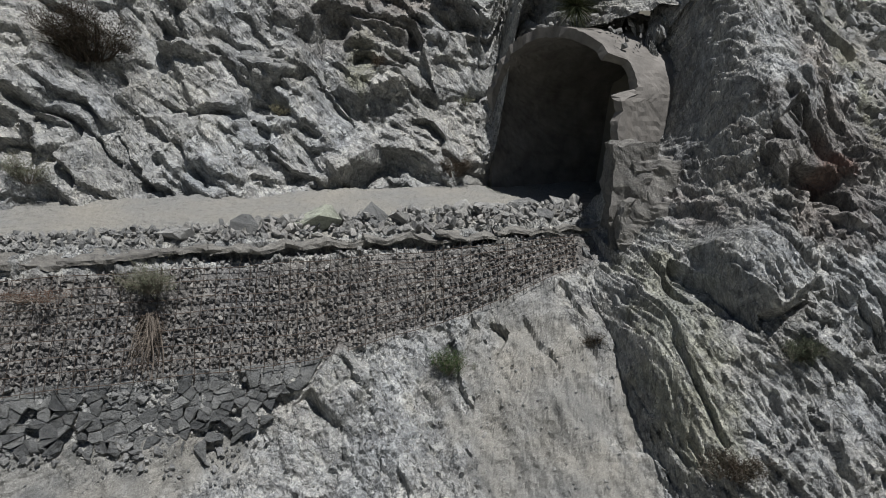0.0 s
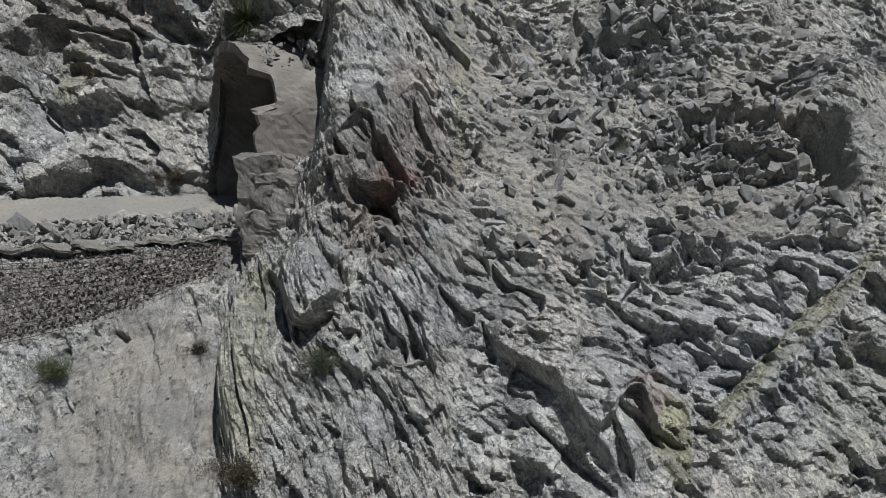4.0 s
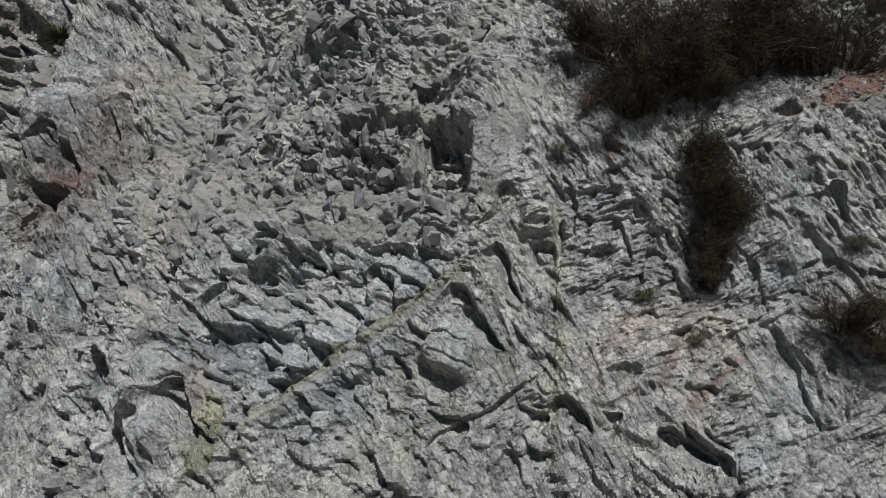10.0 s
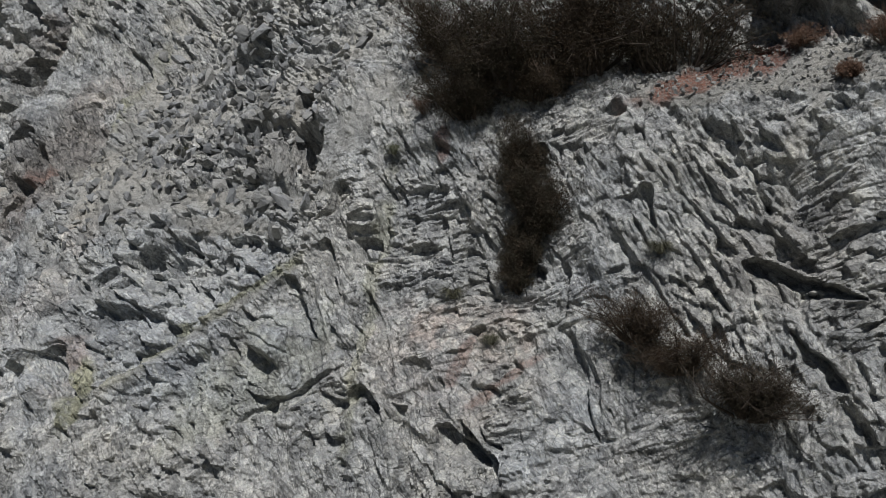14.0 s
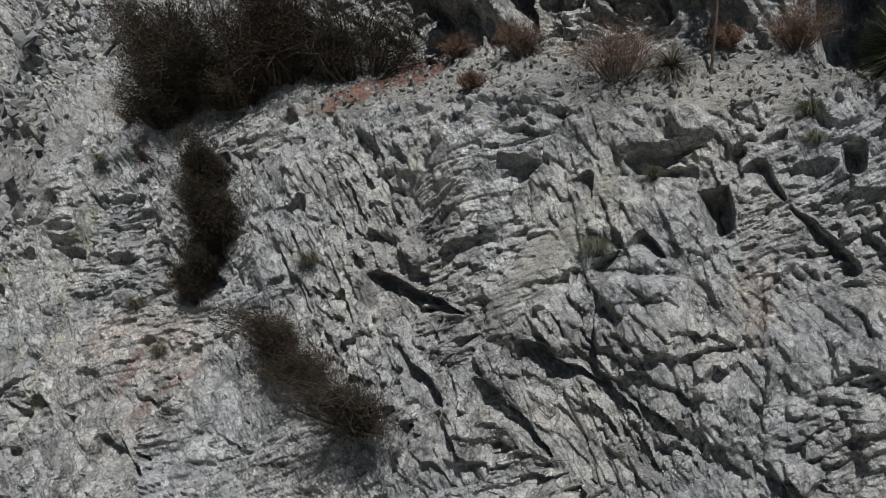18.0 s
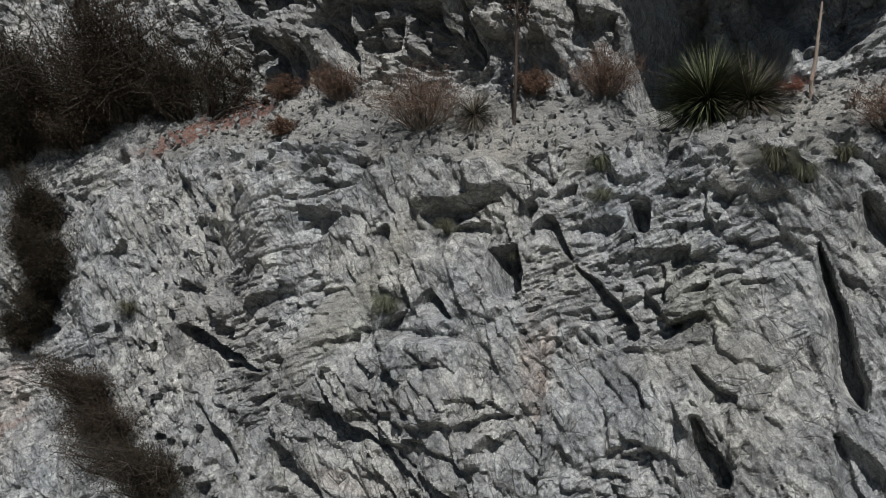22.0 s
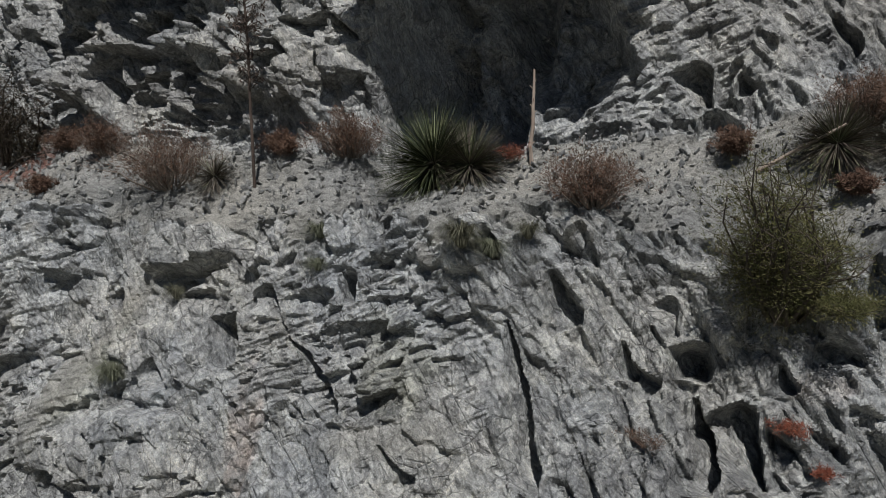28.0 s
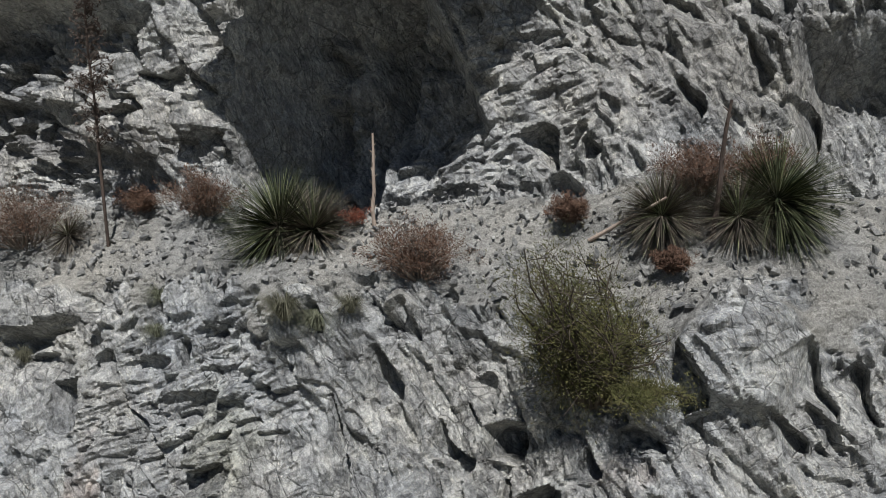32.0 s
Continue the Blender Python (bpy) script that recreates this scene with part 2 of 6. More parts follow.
ROCK = rock_material()
CONCRETE = concrete_material()
STONE = stone_material("broken_stone", (0.15, 0.155, 0.155), (0.36, 0.36, 0.345))
STONES = stone_material("broken_stones", (0.15, 0.155, 0.155), (0.36, 0.36, 0.345), islands=True)

# ---------------------------------------------------------------- noise on arrays
rng = np.random.default_rng(11)
PERM = rng.permutation(512)
GRAD = rng.uniform(0, 2 * np.pi, 512)
RND = rng.random((512, 6))


def hashed(i, j, seed=0):
    return PERM[(PERM[(i + seed * 37) & 511] + j) & 511]


def perlin(u, v, seed=0):
    i, j = np.floor(u).astype(int), np.floor(v).astype(int)
    fu, fv = u - i, v - j
    a, b = fu * fu * fu * (fu * (fu * 6 - 15) + 10), fv * fv * fv * (fv * (fv * 6 - 15) + 10)

    def corner(di, dj):
        g = GRAD[hashed(i + di, j + dj, seed)]
        return np.cos(g) * (fu - di) + np.sin(g) * (fv - dj)
    low = corner(0, 0) * (1 - a) + corner(1, 0) * a
    high = corner(0, 1) * (1 - a) + corner(1, 1) * a
    return 1.5 * (low * (1 - b) + high * b)


def fbm(u, v, octaves=4, seed=0, gain=0.5):
    total, amp = 0.0, 1.0
    for o in range(octaves):
        total = total + amp * perlin(u * 2 ** o, v * 2 ** o, seed + o)
        amp *= gain
    return total


def blocks(u, v, along, across, angle, seed=0, edge=0.16):
    """Broken rock: angular blocks with tilted flat tops and steep sides that overlap one another, in rows turned by angle (degrees from level).
    Returns the height, the gap to the next block (0 in the joint) and a random number a block."""
    ca, sa = math.cos(radians(angle)), math.sin(radians(angle))
    p, q = (u * ca + v * sa) / along, (-u * sa + v * ca) / across
    i, j = np.floor(p).astype(int), np.floor(q).astype(int)
    best, which = np.full(u.shape, -1.5), np.full(u.shape, 0.5)
    second = best - 9.0
    for di in (-1, 0, 1):
        for dj in (-1, 0, 1):
            h = hashed(i + di, j + dj, seed)
            n = RND[h]
            dp, dq = p - (i + di + 0.1 + 0.8 * n[:, 0]), q - (j + dj + 0.1 + 0.8 * n[:, 1])
            a = (n[:, 4] - 0.5) * 1.5
            c, s = np.cos(a), np.sin(a)
            e, f = dp * c + dq * s, dq * c - dp * s
            w, t = 0.42 + 0.4 * n[:, 3], 0.36 + 0.32 * n[:, 2]
            over = np.maximum(np.maximum(np.abs(e) / w, np.abs(f) / t), np.abs(0.75 * e + 0.66 * f) / (0.62 * w + 0.2))
            top = (n[:, 5] * 1.9 - 1.5) + ((n[:, 2] * 7.3) % 1 * 2 - 1) * 1.3 * dp + ((n[:, 3] * 5.7) % 1 * 2.2 - 1.25) * 1.3 * dq
            top = top - np.maximum(0, over - 1) * (0.8 / edge)
            win = top > best
            second = np.where(win, best, np.maximum(second, top))
            best, which = np.where(win, top, best), np.where(win, (n[:, 0] * 9.1) % 1, which)
    return best, best - second, which


def facets(u, v, along, across, angle, seed=0, edge=0.05, rough=0.4, lift=0.3, bias=(-0.15, -0.35), loose=0.75, stagger=0.5):
    """Jointed rock: straight-edged plates, each with a flat tilted face, parted by steps, in rows turned by angle (degrees from level).
    rough: how far the faces tilt; lift: how far plates stand out, in plate widths; bias: the mean tilt across and up the face.
    Returns the height in metres, the distance to the nearest joint in plate widths and a random number a plate."""
    ca, sa = math.cos(radians(angle)), math.sin(radians(angle))
    p, q = (u * ca + v * sa) / along, (-u * sa + v * ca) / across
    bp, bq = bias[0] * ca + bias[1] * sa, -bias[0] * sa + bias[1] * ca
    j0 = np.floor(q).astype(int)
    far = np.full(u.shape, 99.0)
    d1, d2 = far, far.copy()
    zero = np.zeros(u.shape)
    h1, h2, k1, c1p, c1q, c2p, c2q = zero, zero, zero, zero, zero, zero, zero
    for dj in (-1, 0, 1):
        j = j0 + dj
        shift = stagger * (j & 1)
        i0 = np.floor(p - shift).astype(int)
        for di in (-1, 0, 1):
            i = i0 + di
            n = RND[hashed(i, j, seed)]
            cp, cq = i + shift + 0.5 + loose * (n[:, 0] - 0.5), j + 0.5 + loose * (n[:, 1] - 0.5)
            dp, dq = p - cp, q - cq
            d = dp * dp + dq * dq
            h = lift * across * (n[:, 5] - 0.5) + ((n[:, 2] * 7.3 % 1 * 2 - 1) * rough + bp) * along * dp + ((n[:, 3] * 5.7 % 1 * 2 - 1) * rough + bq) * across * dq
            first = d < d1
            second = ~first & (d < d2)
            d2, h2 = np.where(first, d1, np.where(second, d, d2)), np.where(first, h1, np.where(second, h, h2))
            c2p, c2q = np.where(first, c1p, np.where(second, cp, c2p)), np.where(first, c1q, np.where(second, cq, c2q))
            d1, h1, k1 = np.where(first, d, d1), np.where(first, h, h1), np.where(first, n[:, 4], k1)
            c1p, c1q = np.where(first, cp, c1p), np.where(first, cq, c1q)
    gap = (d2 - d1) / (2 * np.hypot(c2p - c1p, c2q - c1q) + 1e-6)
    w = 0.5 + 0.5 * np.clip(gap / edge, 0, 1)
    return h1 * w + h2 * (1 - w), gap, k1


def smooth(a, n, axis):
    """Running mean of about 2n+1 samples, twice."""
    if n < 1:
        return a
    for _ in range(2):
        pad = [(0, 0), (0, 0)]
        pad[axis] = (n + 1, n)
        c = np.cumsum(np.pad(a, pad, mode="edge"), axis=axis)
        hi = [slice(None), slice(None)]
        lo = [slice(None), slice(None)]
        hi[axis], lo[axis] = slice(2 * n + 1, None), slice(0, -(2 * n + 1))
        a = (c[tuple(hi)] - c[tuple(lo)]) / (2 * n + 1)
    return a


def zigzag(a, seed):
    """Straight runs between random turning points, -1 to 1."""
    i = np.floor(a).astype(int)
    r0, r1 = RND[(i + seed * 53) & 511, seed % 6], RND[(i + 1 + seed * 53) & 511, seed % 6]
    return 2 * (r0 + (r1 - r0) * (a - i)) - 1


def step(a, lo, hi):
    x = np.clip((a - lo) / (hi - lo), 0, 1)
    return x * x * (3 - 2 * x)




class Sheet:
    """A rock surface lofted through level lines, each a list of (x, y, z) from foot to top, over the stretch x0 to x1."""

    def __init__(self, x0, x1, lines, rows, GRID):
        self.nx = int((x1 - x0) / GRID) + 1
        xs = np.linspace(x0, x1, self.nx)
        ys, zs, ks = [], [], []
        for k, n in enumerate(rows):
            a, b = np.array(lines[k]), np.array(lines[k + 1])
            n = max(2, int(n / GRID))
            f = np.linspace(0, 1, n, endpoint=k == len(rows) - 1)[None, :]
            for store, c in ((ys, 1), (zs, 2)):
                store.append(np.interp(xs, a[:, 0], a[:, c])[:, None] * (1 - f) + np.interp(xs, b[:, 0], b[:, c])[:, None] * f)
            ks.append(np.broadcast_to(k + f, (self.nx, n)))
        y, z, self.k = np.concatenate(ys, 1), np.concatenate(zs, 1), np.concatenate(ks, 1)
        n = int(0.28 / GRID)
        for axis in (0, 1):
            y, z = smooth(y, n, axis), smooth(z, n, axis)
        self.x = np.broadcast_to(xs[:, None], y.shape).copy()
        self.y, self.z, self.nv = y, z, y.shape[1]
        ty, tz = np.gradient(y, axis=1), np.gradient(z, axis=1)
        ty, tz = smooth(ty, int(0.5 / GRID), 1), smooth(tz, int(0.5 / GRID), 1)
        s = np.hypot(ty, tz)
        self.ny, self.nz = -tz / s, ty / s
        self.s = np.cumsum(np.hypot(np.gradient(y, axis=1), np.gradient(z, axis=1)), axis=1)
        self.s -= np.median(self.s[:, np.argmin(np.abs(z[self.nx // 2]))])
        self.d = np.zeros(y.shape)
        self.tone = {n: np.zeros(y.shape) for n in ("dust", "blue", "warm", "green", "rust", "dark", "calm")}
        self.tone["cell"] = np.full(y.shape, 0.55)

    # marks in the rock, placed by x and height z
    def box(self, x0, x1, z0, z1, pad):
        """A slice of the surface round a mark, to keep the work small."""
        a = max(0, int(np.searchsorted(self.x[:, 0], min(x0, x1) - pad)))
        b = min(self.nx, int(np.searchsorted(self.x[:, 0], max(x0, x1) + pad)))
        return slice(a, b) if b - a > 1 else None

    def local(self, x0, z0, x1, z1, pad):
        sl = self.box(x0, x1, z0, z1, pad)
        if sl is None:
            return None
        x, z = self.x[sl], self.z[sl]
        wx = x + 0.05 * fbm(x * 1.9, z * 1.9, 3, 71, 0.5)
        wz = z + 0.05 * fbm(x * 1.9, z * 1.9, 3, 83, 0.5)
        ln = math.hypot(x1 - x0, z1 - z0)
        ex, ez = (x1 - x0) / ln, (z1 - z0) / ln
        along = ((wx - x0) * ex + (wz - z0) * ez) / ln
        off = -(wx - x0) * ez + (wz - z0) * ex
        return sl, along, off, ln

    def crack(self, x0, z0, x1, z1, width, depth):
        """A gaping joint from one end to the other, deepest under its upper edge."""
        got = self.local(x0, z0, x1, z1, width * 2)
        if got:
            sl, t, off, ln = got
            off = off if x1 >= x0 else -off
            off = off + min(0.05, 0.35 * width) * zigzag(t * ln / 0.3, int(abs(x0 * 97 + z0 * 31)))
            t = t if int(abs(x0 * 13 + z0 * 7)) % 3 else 1 - t
            w = 0.5 * width * np.clip(np.minimum(t * 9, (1 - t) * 1.25), 0, 1)
            cut = (1 - step(off, w * 0.6 - 0.02, w * 0.6 + 0.03)) * np.clip((off + 3.6 * w + 0.02) / (3.9 * w + 0.03), 0, 1)
            self.d[sl] -= np.where((t > 0) & (t < 1), 0.75 * depth * cut, 0)

    def lip(self, x0, z0, x1, z1, rise, reach):
        """A step: the rock on the left of the way from end to end stands out by rise, easing off over reach."""
        got = self.local(x0, z0, x1, z1, reach)
        if got:
            sl, t, off, ln = got
            ends = step(t, -0.05, 0.12) * (1 - step(t, 0.88, 1.05))
            self.d[sl] += rise * ends * step(off, -0.06, 0.05) * (1 - step(off, 0.0, reach))

    def slab(self, x, z, half_u, half_v, angle, out, tilt_u=0.0, tilt_v=0.0, sharp=0.12, sheer=False):
        """A block that stands out (or, with out negative, a socket), with a tilted flat face."""
        sl = self.box(x - half_u - half_v, x + half_u + half_v, 0, 0, 0.2)
        if sl is None:
            return
        X, Z = self.x[sl], self.z[sl]
        X, Z = X + 0.06 * fbm(X * 1.8, Z * 1.8, 3, 31, 0.5), Z + 0.06 * fbm(X * 1.8, Z * 1.8, 3, 47, 0.5)
        ca, sa = math.cos(radians(angle)), math.sin(radians(angle))
        p, q = (X - x) * ca + (Z - z) * sa, -(X - x) * sa + (Z - z) * ca
        sharp = sharp if sheer else min(0.45, max(sharp, abs(out) / (2.4 * min(half_u, half_v))))
        e = np.maximum(np.abs(p) / half_u, np.abs(q) / half_v) * 0.75 + np.hypot(p / half_u, q / half_v) * 0.25
        m = 1 - step(e, 1 - sharp, 1 + sharp * 0.4)
        self.d[sl] += m * (out + tilt_u * p + tilt_v * q)

    def bulge(self, x, z, ru, rv, out, angle=0.0):
        sl = self.box(x - 2.2 * max(ru, rv), x + 2.2 * max(ru, rv), 0, 0, 0)
        if sl is None:
            return
        X, Z = self.x[sl], self.z[sl]
        ca, sa = math.cos(radians(angle)), math.sin(radians(angle))
        p, q = ((X - x) * ca + (Z - z) * sa) / ru, (-(X - x) * sa + (Z - z) * ca) / rv
        self.d[sl] += out * np.exp(-(p * p + q * q) * 1.4)

    # a patch of tone; some of the dark ones stand in for shade
    def tone_or_shade(self, kind, x, z, ru, rv, amount=1.0, angle=0.0):
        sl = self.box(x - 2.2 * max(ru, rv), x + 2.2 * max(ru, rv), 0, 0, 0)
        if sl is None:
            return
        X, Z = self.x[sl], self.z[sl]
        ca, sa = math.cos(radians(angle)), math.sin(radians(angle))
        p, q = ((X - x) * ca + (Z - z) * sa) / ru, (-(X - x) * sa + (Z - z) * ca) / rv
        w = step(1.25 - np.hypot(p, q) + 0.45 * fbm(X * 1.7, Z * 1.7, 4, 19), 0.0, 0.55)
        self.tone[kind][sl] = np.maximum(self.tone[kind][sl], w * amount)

    def fracture(self, angle, size=1.0, amp=1.0, seed=0, mask=None, long=1.0, levels=(0.7, 1.0, 1.0), tilt=0.65, ridge=0.08, lift=0.22):
        """Three sizes of broken blocks; where gravel lies they are buried."""
        m = np.ones(self.d.size) if mask is None else mask.ravel()
        on = m > 0.004
        m, u, v = m[on], self.x.ravel()[on], self.s.ravel()[on]
        wu, wv = u + 0.25 * perlin(u * 0.3, v * 0.3, seed + 5), v + 0.25 * perlin(u * 0.3, v * 0.3, seed + 9)
        grid = self.x[1, 0] - self.x[0, 0]
        lean = np.hypot(np.gradient(self.d, axis=0), np.gradient(self.d, axis=1)) / grid
        lean = smooth(smooth(lean, 2, 0), 2, 1).ravel()[on]
        keep = m * (1 - 0.9 * self.tone["dust"].ravel()[on]) * (1 - 0.85 * step(lean, 0.8, 1.9))
        calm = 1 - 0.6 * self.tone["calm"].ravel()[on]
        strength = calm * np.clip(0.85 + 0.8 * fbm(u * 0.5, v * 0.5, 2, seed + 60), 0.4, 1.5)
        f, gap, r = facets(wu, wv, 1.3 * size * long, 0.85 * size, angle, seed + 1, 0.09, 0.30, lift, (-0.06 * tilt, -0.18 * tilt))
        d = (amp * levels[0] * f - 0.05 * size * (1 - step(gap, 0.0, 0.07))) * keep * (0.45 + 0.55 * calm)
        cell = r * 0.3
        f, gap, r = facets(wu, wv, 0.55 * size * long, 0.36 * size, angle + 12, seed + 2, 0.06, 0.50, 0.24, (-0.15 * tilt, -0.38 * tilt))
        d += (amp * levels[1] * f - 0.04 * size * (1 - step(gap, 0.0, 0.15))) * keep * strength
        cell = cell + r * 0.4
        f, gap, r = facets(wu, wv, 0.24 * size * long, 0.15 * size, angle - 8, seed + 3, 0.11, 0.6, 0.3, (-0.12 * tilt, -0.35 * tilt))
        d += amp * levels[2] * f * keep * np.clip(strength, 0.3, 1.2)
        ca, sa = math.cos(radians(angle)), math.sin(radians(angle))
        along, across = wu * ca + wv * sa, -wu * sa + wv * ca
        d -= ridge * np.abs(fbm(along * 0.5, across * 3.0, 4, seed + 70, 0.65)) * keep * np.clip(0.6 + 1.6 * fbm(u * 0.7, v * 0.7, 2, seed + 80), 0.0, 1.5)
        cell = cell + r * 0.3
        flat = self.d.ravel()
        flat[on] += d
        self.d = flat.reshape(self.d.shape)
        tone = self.tone["cell"].ravel()
        tone[on] = tone[on] * (1 - m) + cell * m
        self.tone["cell"] = tone.reshape(self.d.shape)

    def roll(self, amp, size, seed):
        u, v = self.x, self.s
        self.d += amp * fbm(u / size, v / size, 4, seed)

    def gravel(self):
        """Small grain where loose material lies."""
        u, v = self.x.ravel(), self.s.ravel()
        f, gap, r = blocks(u, v, 0.11, 0.09, 15, 91)
        g = (0.016 * f + 0.02 * fbm(u * 7, v * 7, 2, 95)).reshape(self.d.shape)
        self.d += g * self.tone["dust"]

    def point(self, x, k):
        """The finished surface at x and level k."""
        i = int(np.clip(round((x - self.x[0, 0]) / (self.x[1, 0] - self.x[0, 0])), 0, self.nx - 1))
        j = int(np.argmin(np.abs(self.k[i] - k)))
        return Vector((self.x[i, j], self.py[i, j], self.pz[i, j]))

    def finish(self):
        self.py, self.pz = self.y + self.d * self.ny, self.z + self.d * self.nz

    def ground(self, x, z):
        """The finished surface at x where it stands at height z."""
        i = int(np.clip(round((x - self.x[0, 0]) / (self.x[1, 0] - self.x[0, 0])), 0, self.nx - 1))
        j = int(np.argmin(np.abs(self.z[i] - z)))
        return Vector((self.x[i, j], self.py[i, j], self.pz[i, j]))

    def mesh(self, name, x0, x1, label, category, material):
        a = int(np.searchsorted(self.x[:, 0], x0 - 1e-6))
        b = min(self.nx, int(np.searchsorted(self.x[:, 0], x1 - 1e-6)) + 1)
        n, m = b - a, self.nv
        co = np.stack([self.x[a:b], self.py[a:b], self.pz[a:b]], -1).reshape(-1, 3).astype(np.float32)
        idx = np.arange(n * m).reshape(n, m)
        quads = np.stack([idx[:-1, :-1], idx[1:, :-1], idx[1:, 1:], idx[:-1, 1:]], -1).reshape(-1, 4).astype(np.int32)
        me = bpy.data.meshes.new(name)
        me.vertices.add(len(co))
        me.vertices.foreach_set("co", co.ravel())
        me.loops.add(quads.size)
        me.loops.foreach_set("vertex_index", quads.ravel())
        me.polygons.add(len(quads))
        me.polygons.foreach_set("loop_start", np.arange(0, quads.size, 4, dtype=np.int32))
        me.update(calc_edges=True)
        me.shade_flat()
        for key, val in self.tone.items():
            if key == "calm":
                continue
            at = me.attributes.new(key, "FLOAT", "POINT")
            at.data.foreach_set("value", val[a:b].astype(np.float32).ravel())
        me.materials.append(material)
        return tagged(new(name, me), label, category, kind="structure")


# ---------------------------------------------------------------- the cliff beside the tunnel and past it
face = Sheet(3.2, 41, [
    [(3.2, 13.5, -6.5), (4.6, 10.2, -6.5), (6.5, 9.4, -6.5), (12, 8.6, -6.5), (20, 10, -6.5), (30, 11.4, -6.5), (38, 13.2, -6.5), (46, 17, -6.5)],
    [(3.2, 15.5, -3), (3.9, 12.8, -3), (4.5, 12.0, -3), (5.2, 11.6, -3), (6.5, 11.4, -3), (8, 11.2, -3), (9.5, 11.1, -3), (11, 10.6, -3), (13, 10.8, -3), (15, 11.2, -3),
     (17, 11.4, -3), (19, 11.8, -3), (21, 12.1, -3), (23.5, 12.6, -3), (26, 12.8, -3), (30, 13.3, -3), (34, 13.8, -3), (37.5, 15, -3), (46, 19, -3)],
    [(3.2, 16.4, -0.9), (3.9, 16.1, -0.5), (4.6, 15.6, 0), (5.0, 15.2, 0), (5.25, 14.7, 0), (5.6, 13.2, 0), (6.0, 12.8, 0), (6.5, 12.9, 0), (8, 12.7, 0), (9.5, 12.5, 0), (11, 12.4, 0), (13, 13.1, 0), (15, 13, 0), (17, 12.9, 0),
     (19, 13.4, 0), (21, 13.8, 0), (23.5, 13.9, 0), (26, 13.6, 0), (28, 13.9, 0), (30, 14.4, 0), (32, 14.9, 0), (34, 15, 0), (35.5, 15.3, 0), (37.5, 16.3, 0), (46, 21, 0)],
    [(3.2, 16.7, -0.8), (3.9, 16.5, -0.3), (4.6, 16.6, 0.6), (4.9, 17.1, 1.6), (5.2, 17.9, 1.9), (5.45, 17.6, 2.0), (5.65, 15.2, 2.3), (5.95, 14.3, 2.7), (6.5, 14.15, 2.95), (8, 15.2, 2.8), (9.5, 15.2, 2.2), (11, 15.2, 2.5), (13, 15.2, 2.7), (15, 14.6, 2.4), (17, 14.3, 2.6),
     (19, 14.6, 2.6), (21, 15, 2.5), (23.5, 14.9, 2.5), (26, 14.6, 2.5), (28, 14.9, 2.45), (30, 15.4, 2.45), (32, 15.7, 2.45), (34, 16.2, 2.3), (35.5, 16.4, 2.2),
     (37.5, 17.6, 2.3), (46, 23, 2.5)],
    [(3.2, 17, -0.75), (3.9, 16.7, -0.2), (4.6, 16.9, 0.9), (5.0, 17.4, 2.4), (5.4, 18.5, 3.4), (5.55, 17.9, 3.7), (5.8, 15.7, 4.1), (6.1, 15.4, 4.4), (6.5, 15.7, 4.4), (8, 16.2, 3.7), (9.5, 17.2, 4), (11, 17, 4), (13, 16.2, 4.1), (15, 16, 4), (17, 15.7, 3.8), (19, 16, 3.5),
     (21, 16, 3.4), (23.5, 16.2, 3.3), (26, 16, 3.35), (28, 16.2, 3.3), (30, 16.7, 3.25), (32, 17.3, 3.2), (34, 17.9, 3.4), (35.5, 18.1, 3.7), (37.5, 19.3, 3.8), (46, 25, 4)],
    [(3.2, 17.2, -0.7), (3.9, 17, -0.1), (4.8, 17.4, 2.5), (5.2, 17.9, 4.4), (5.6, 17.6, 5.4), (5.95, 16.2, 5.8), (6.5, 16.0, 6), (8, 17.5, 6), (9.5, 18.8, 6), (11, 18.3, 6), (13, 17.5, 6), (17, 17, 6), (21, 17, 6), (23.5, 16.9, 6), (26, 16.4, 6),
     (28, 16.6, 6), (30, 17.2, 6), (32, 18, 6), (34, 18.5, 6), (35.5, 19.2, 6), (37.5, 20.3, 6), (46, 26, 6)],
    [(3.2, 17.4, -0.6), (3.9, 17.3, 0), (4.8, 17.9, 3.2), (5.2, 18.5, 5), (5.8, 18.2, 8), (6.5, 17.9, 9.5), (10, 21, 11), (17, 19, 11), (26, 18.6, 11), (32, 20, 11), (37.5, 22.5, 11), (46, 28, 11)],
], [2.0, 3.6, 3.0, 2.0, 2.7, 1.2], 0.025)

# foliation runs steeply down to the right on the buttress, flatter past it
px, pk, pz = face.x, face.k, face.z
buttress = 1 - step(px, 8.2, 9.4)
talus = step(px, 8.4, 9.2) * (1 - step(px, 15.5, 17.5))
right = step(px, 16.0, 18.0)
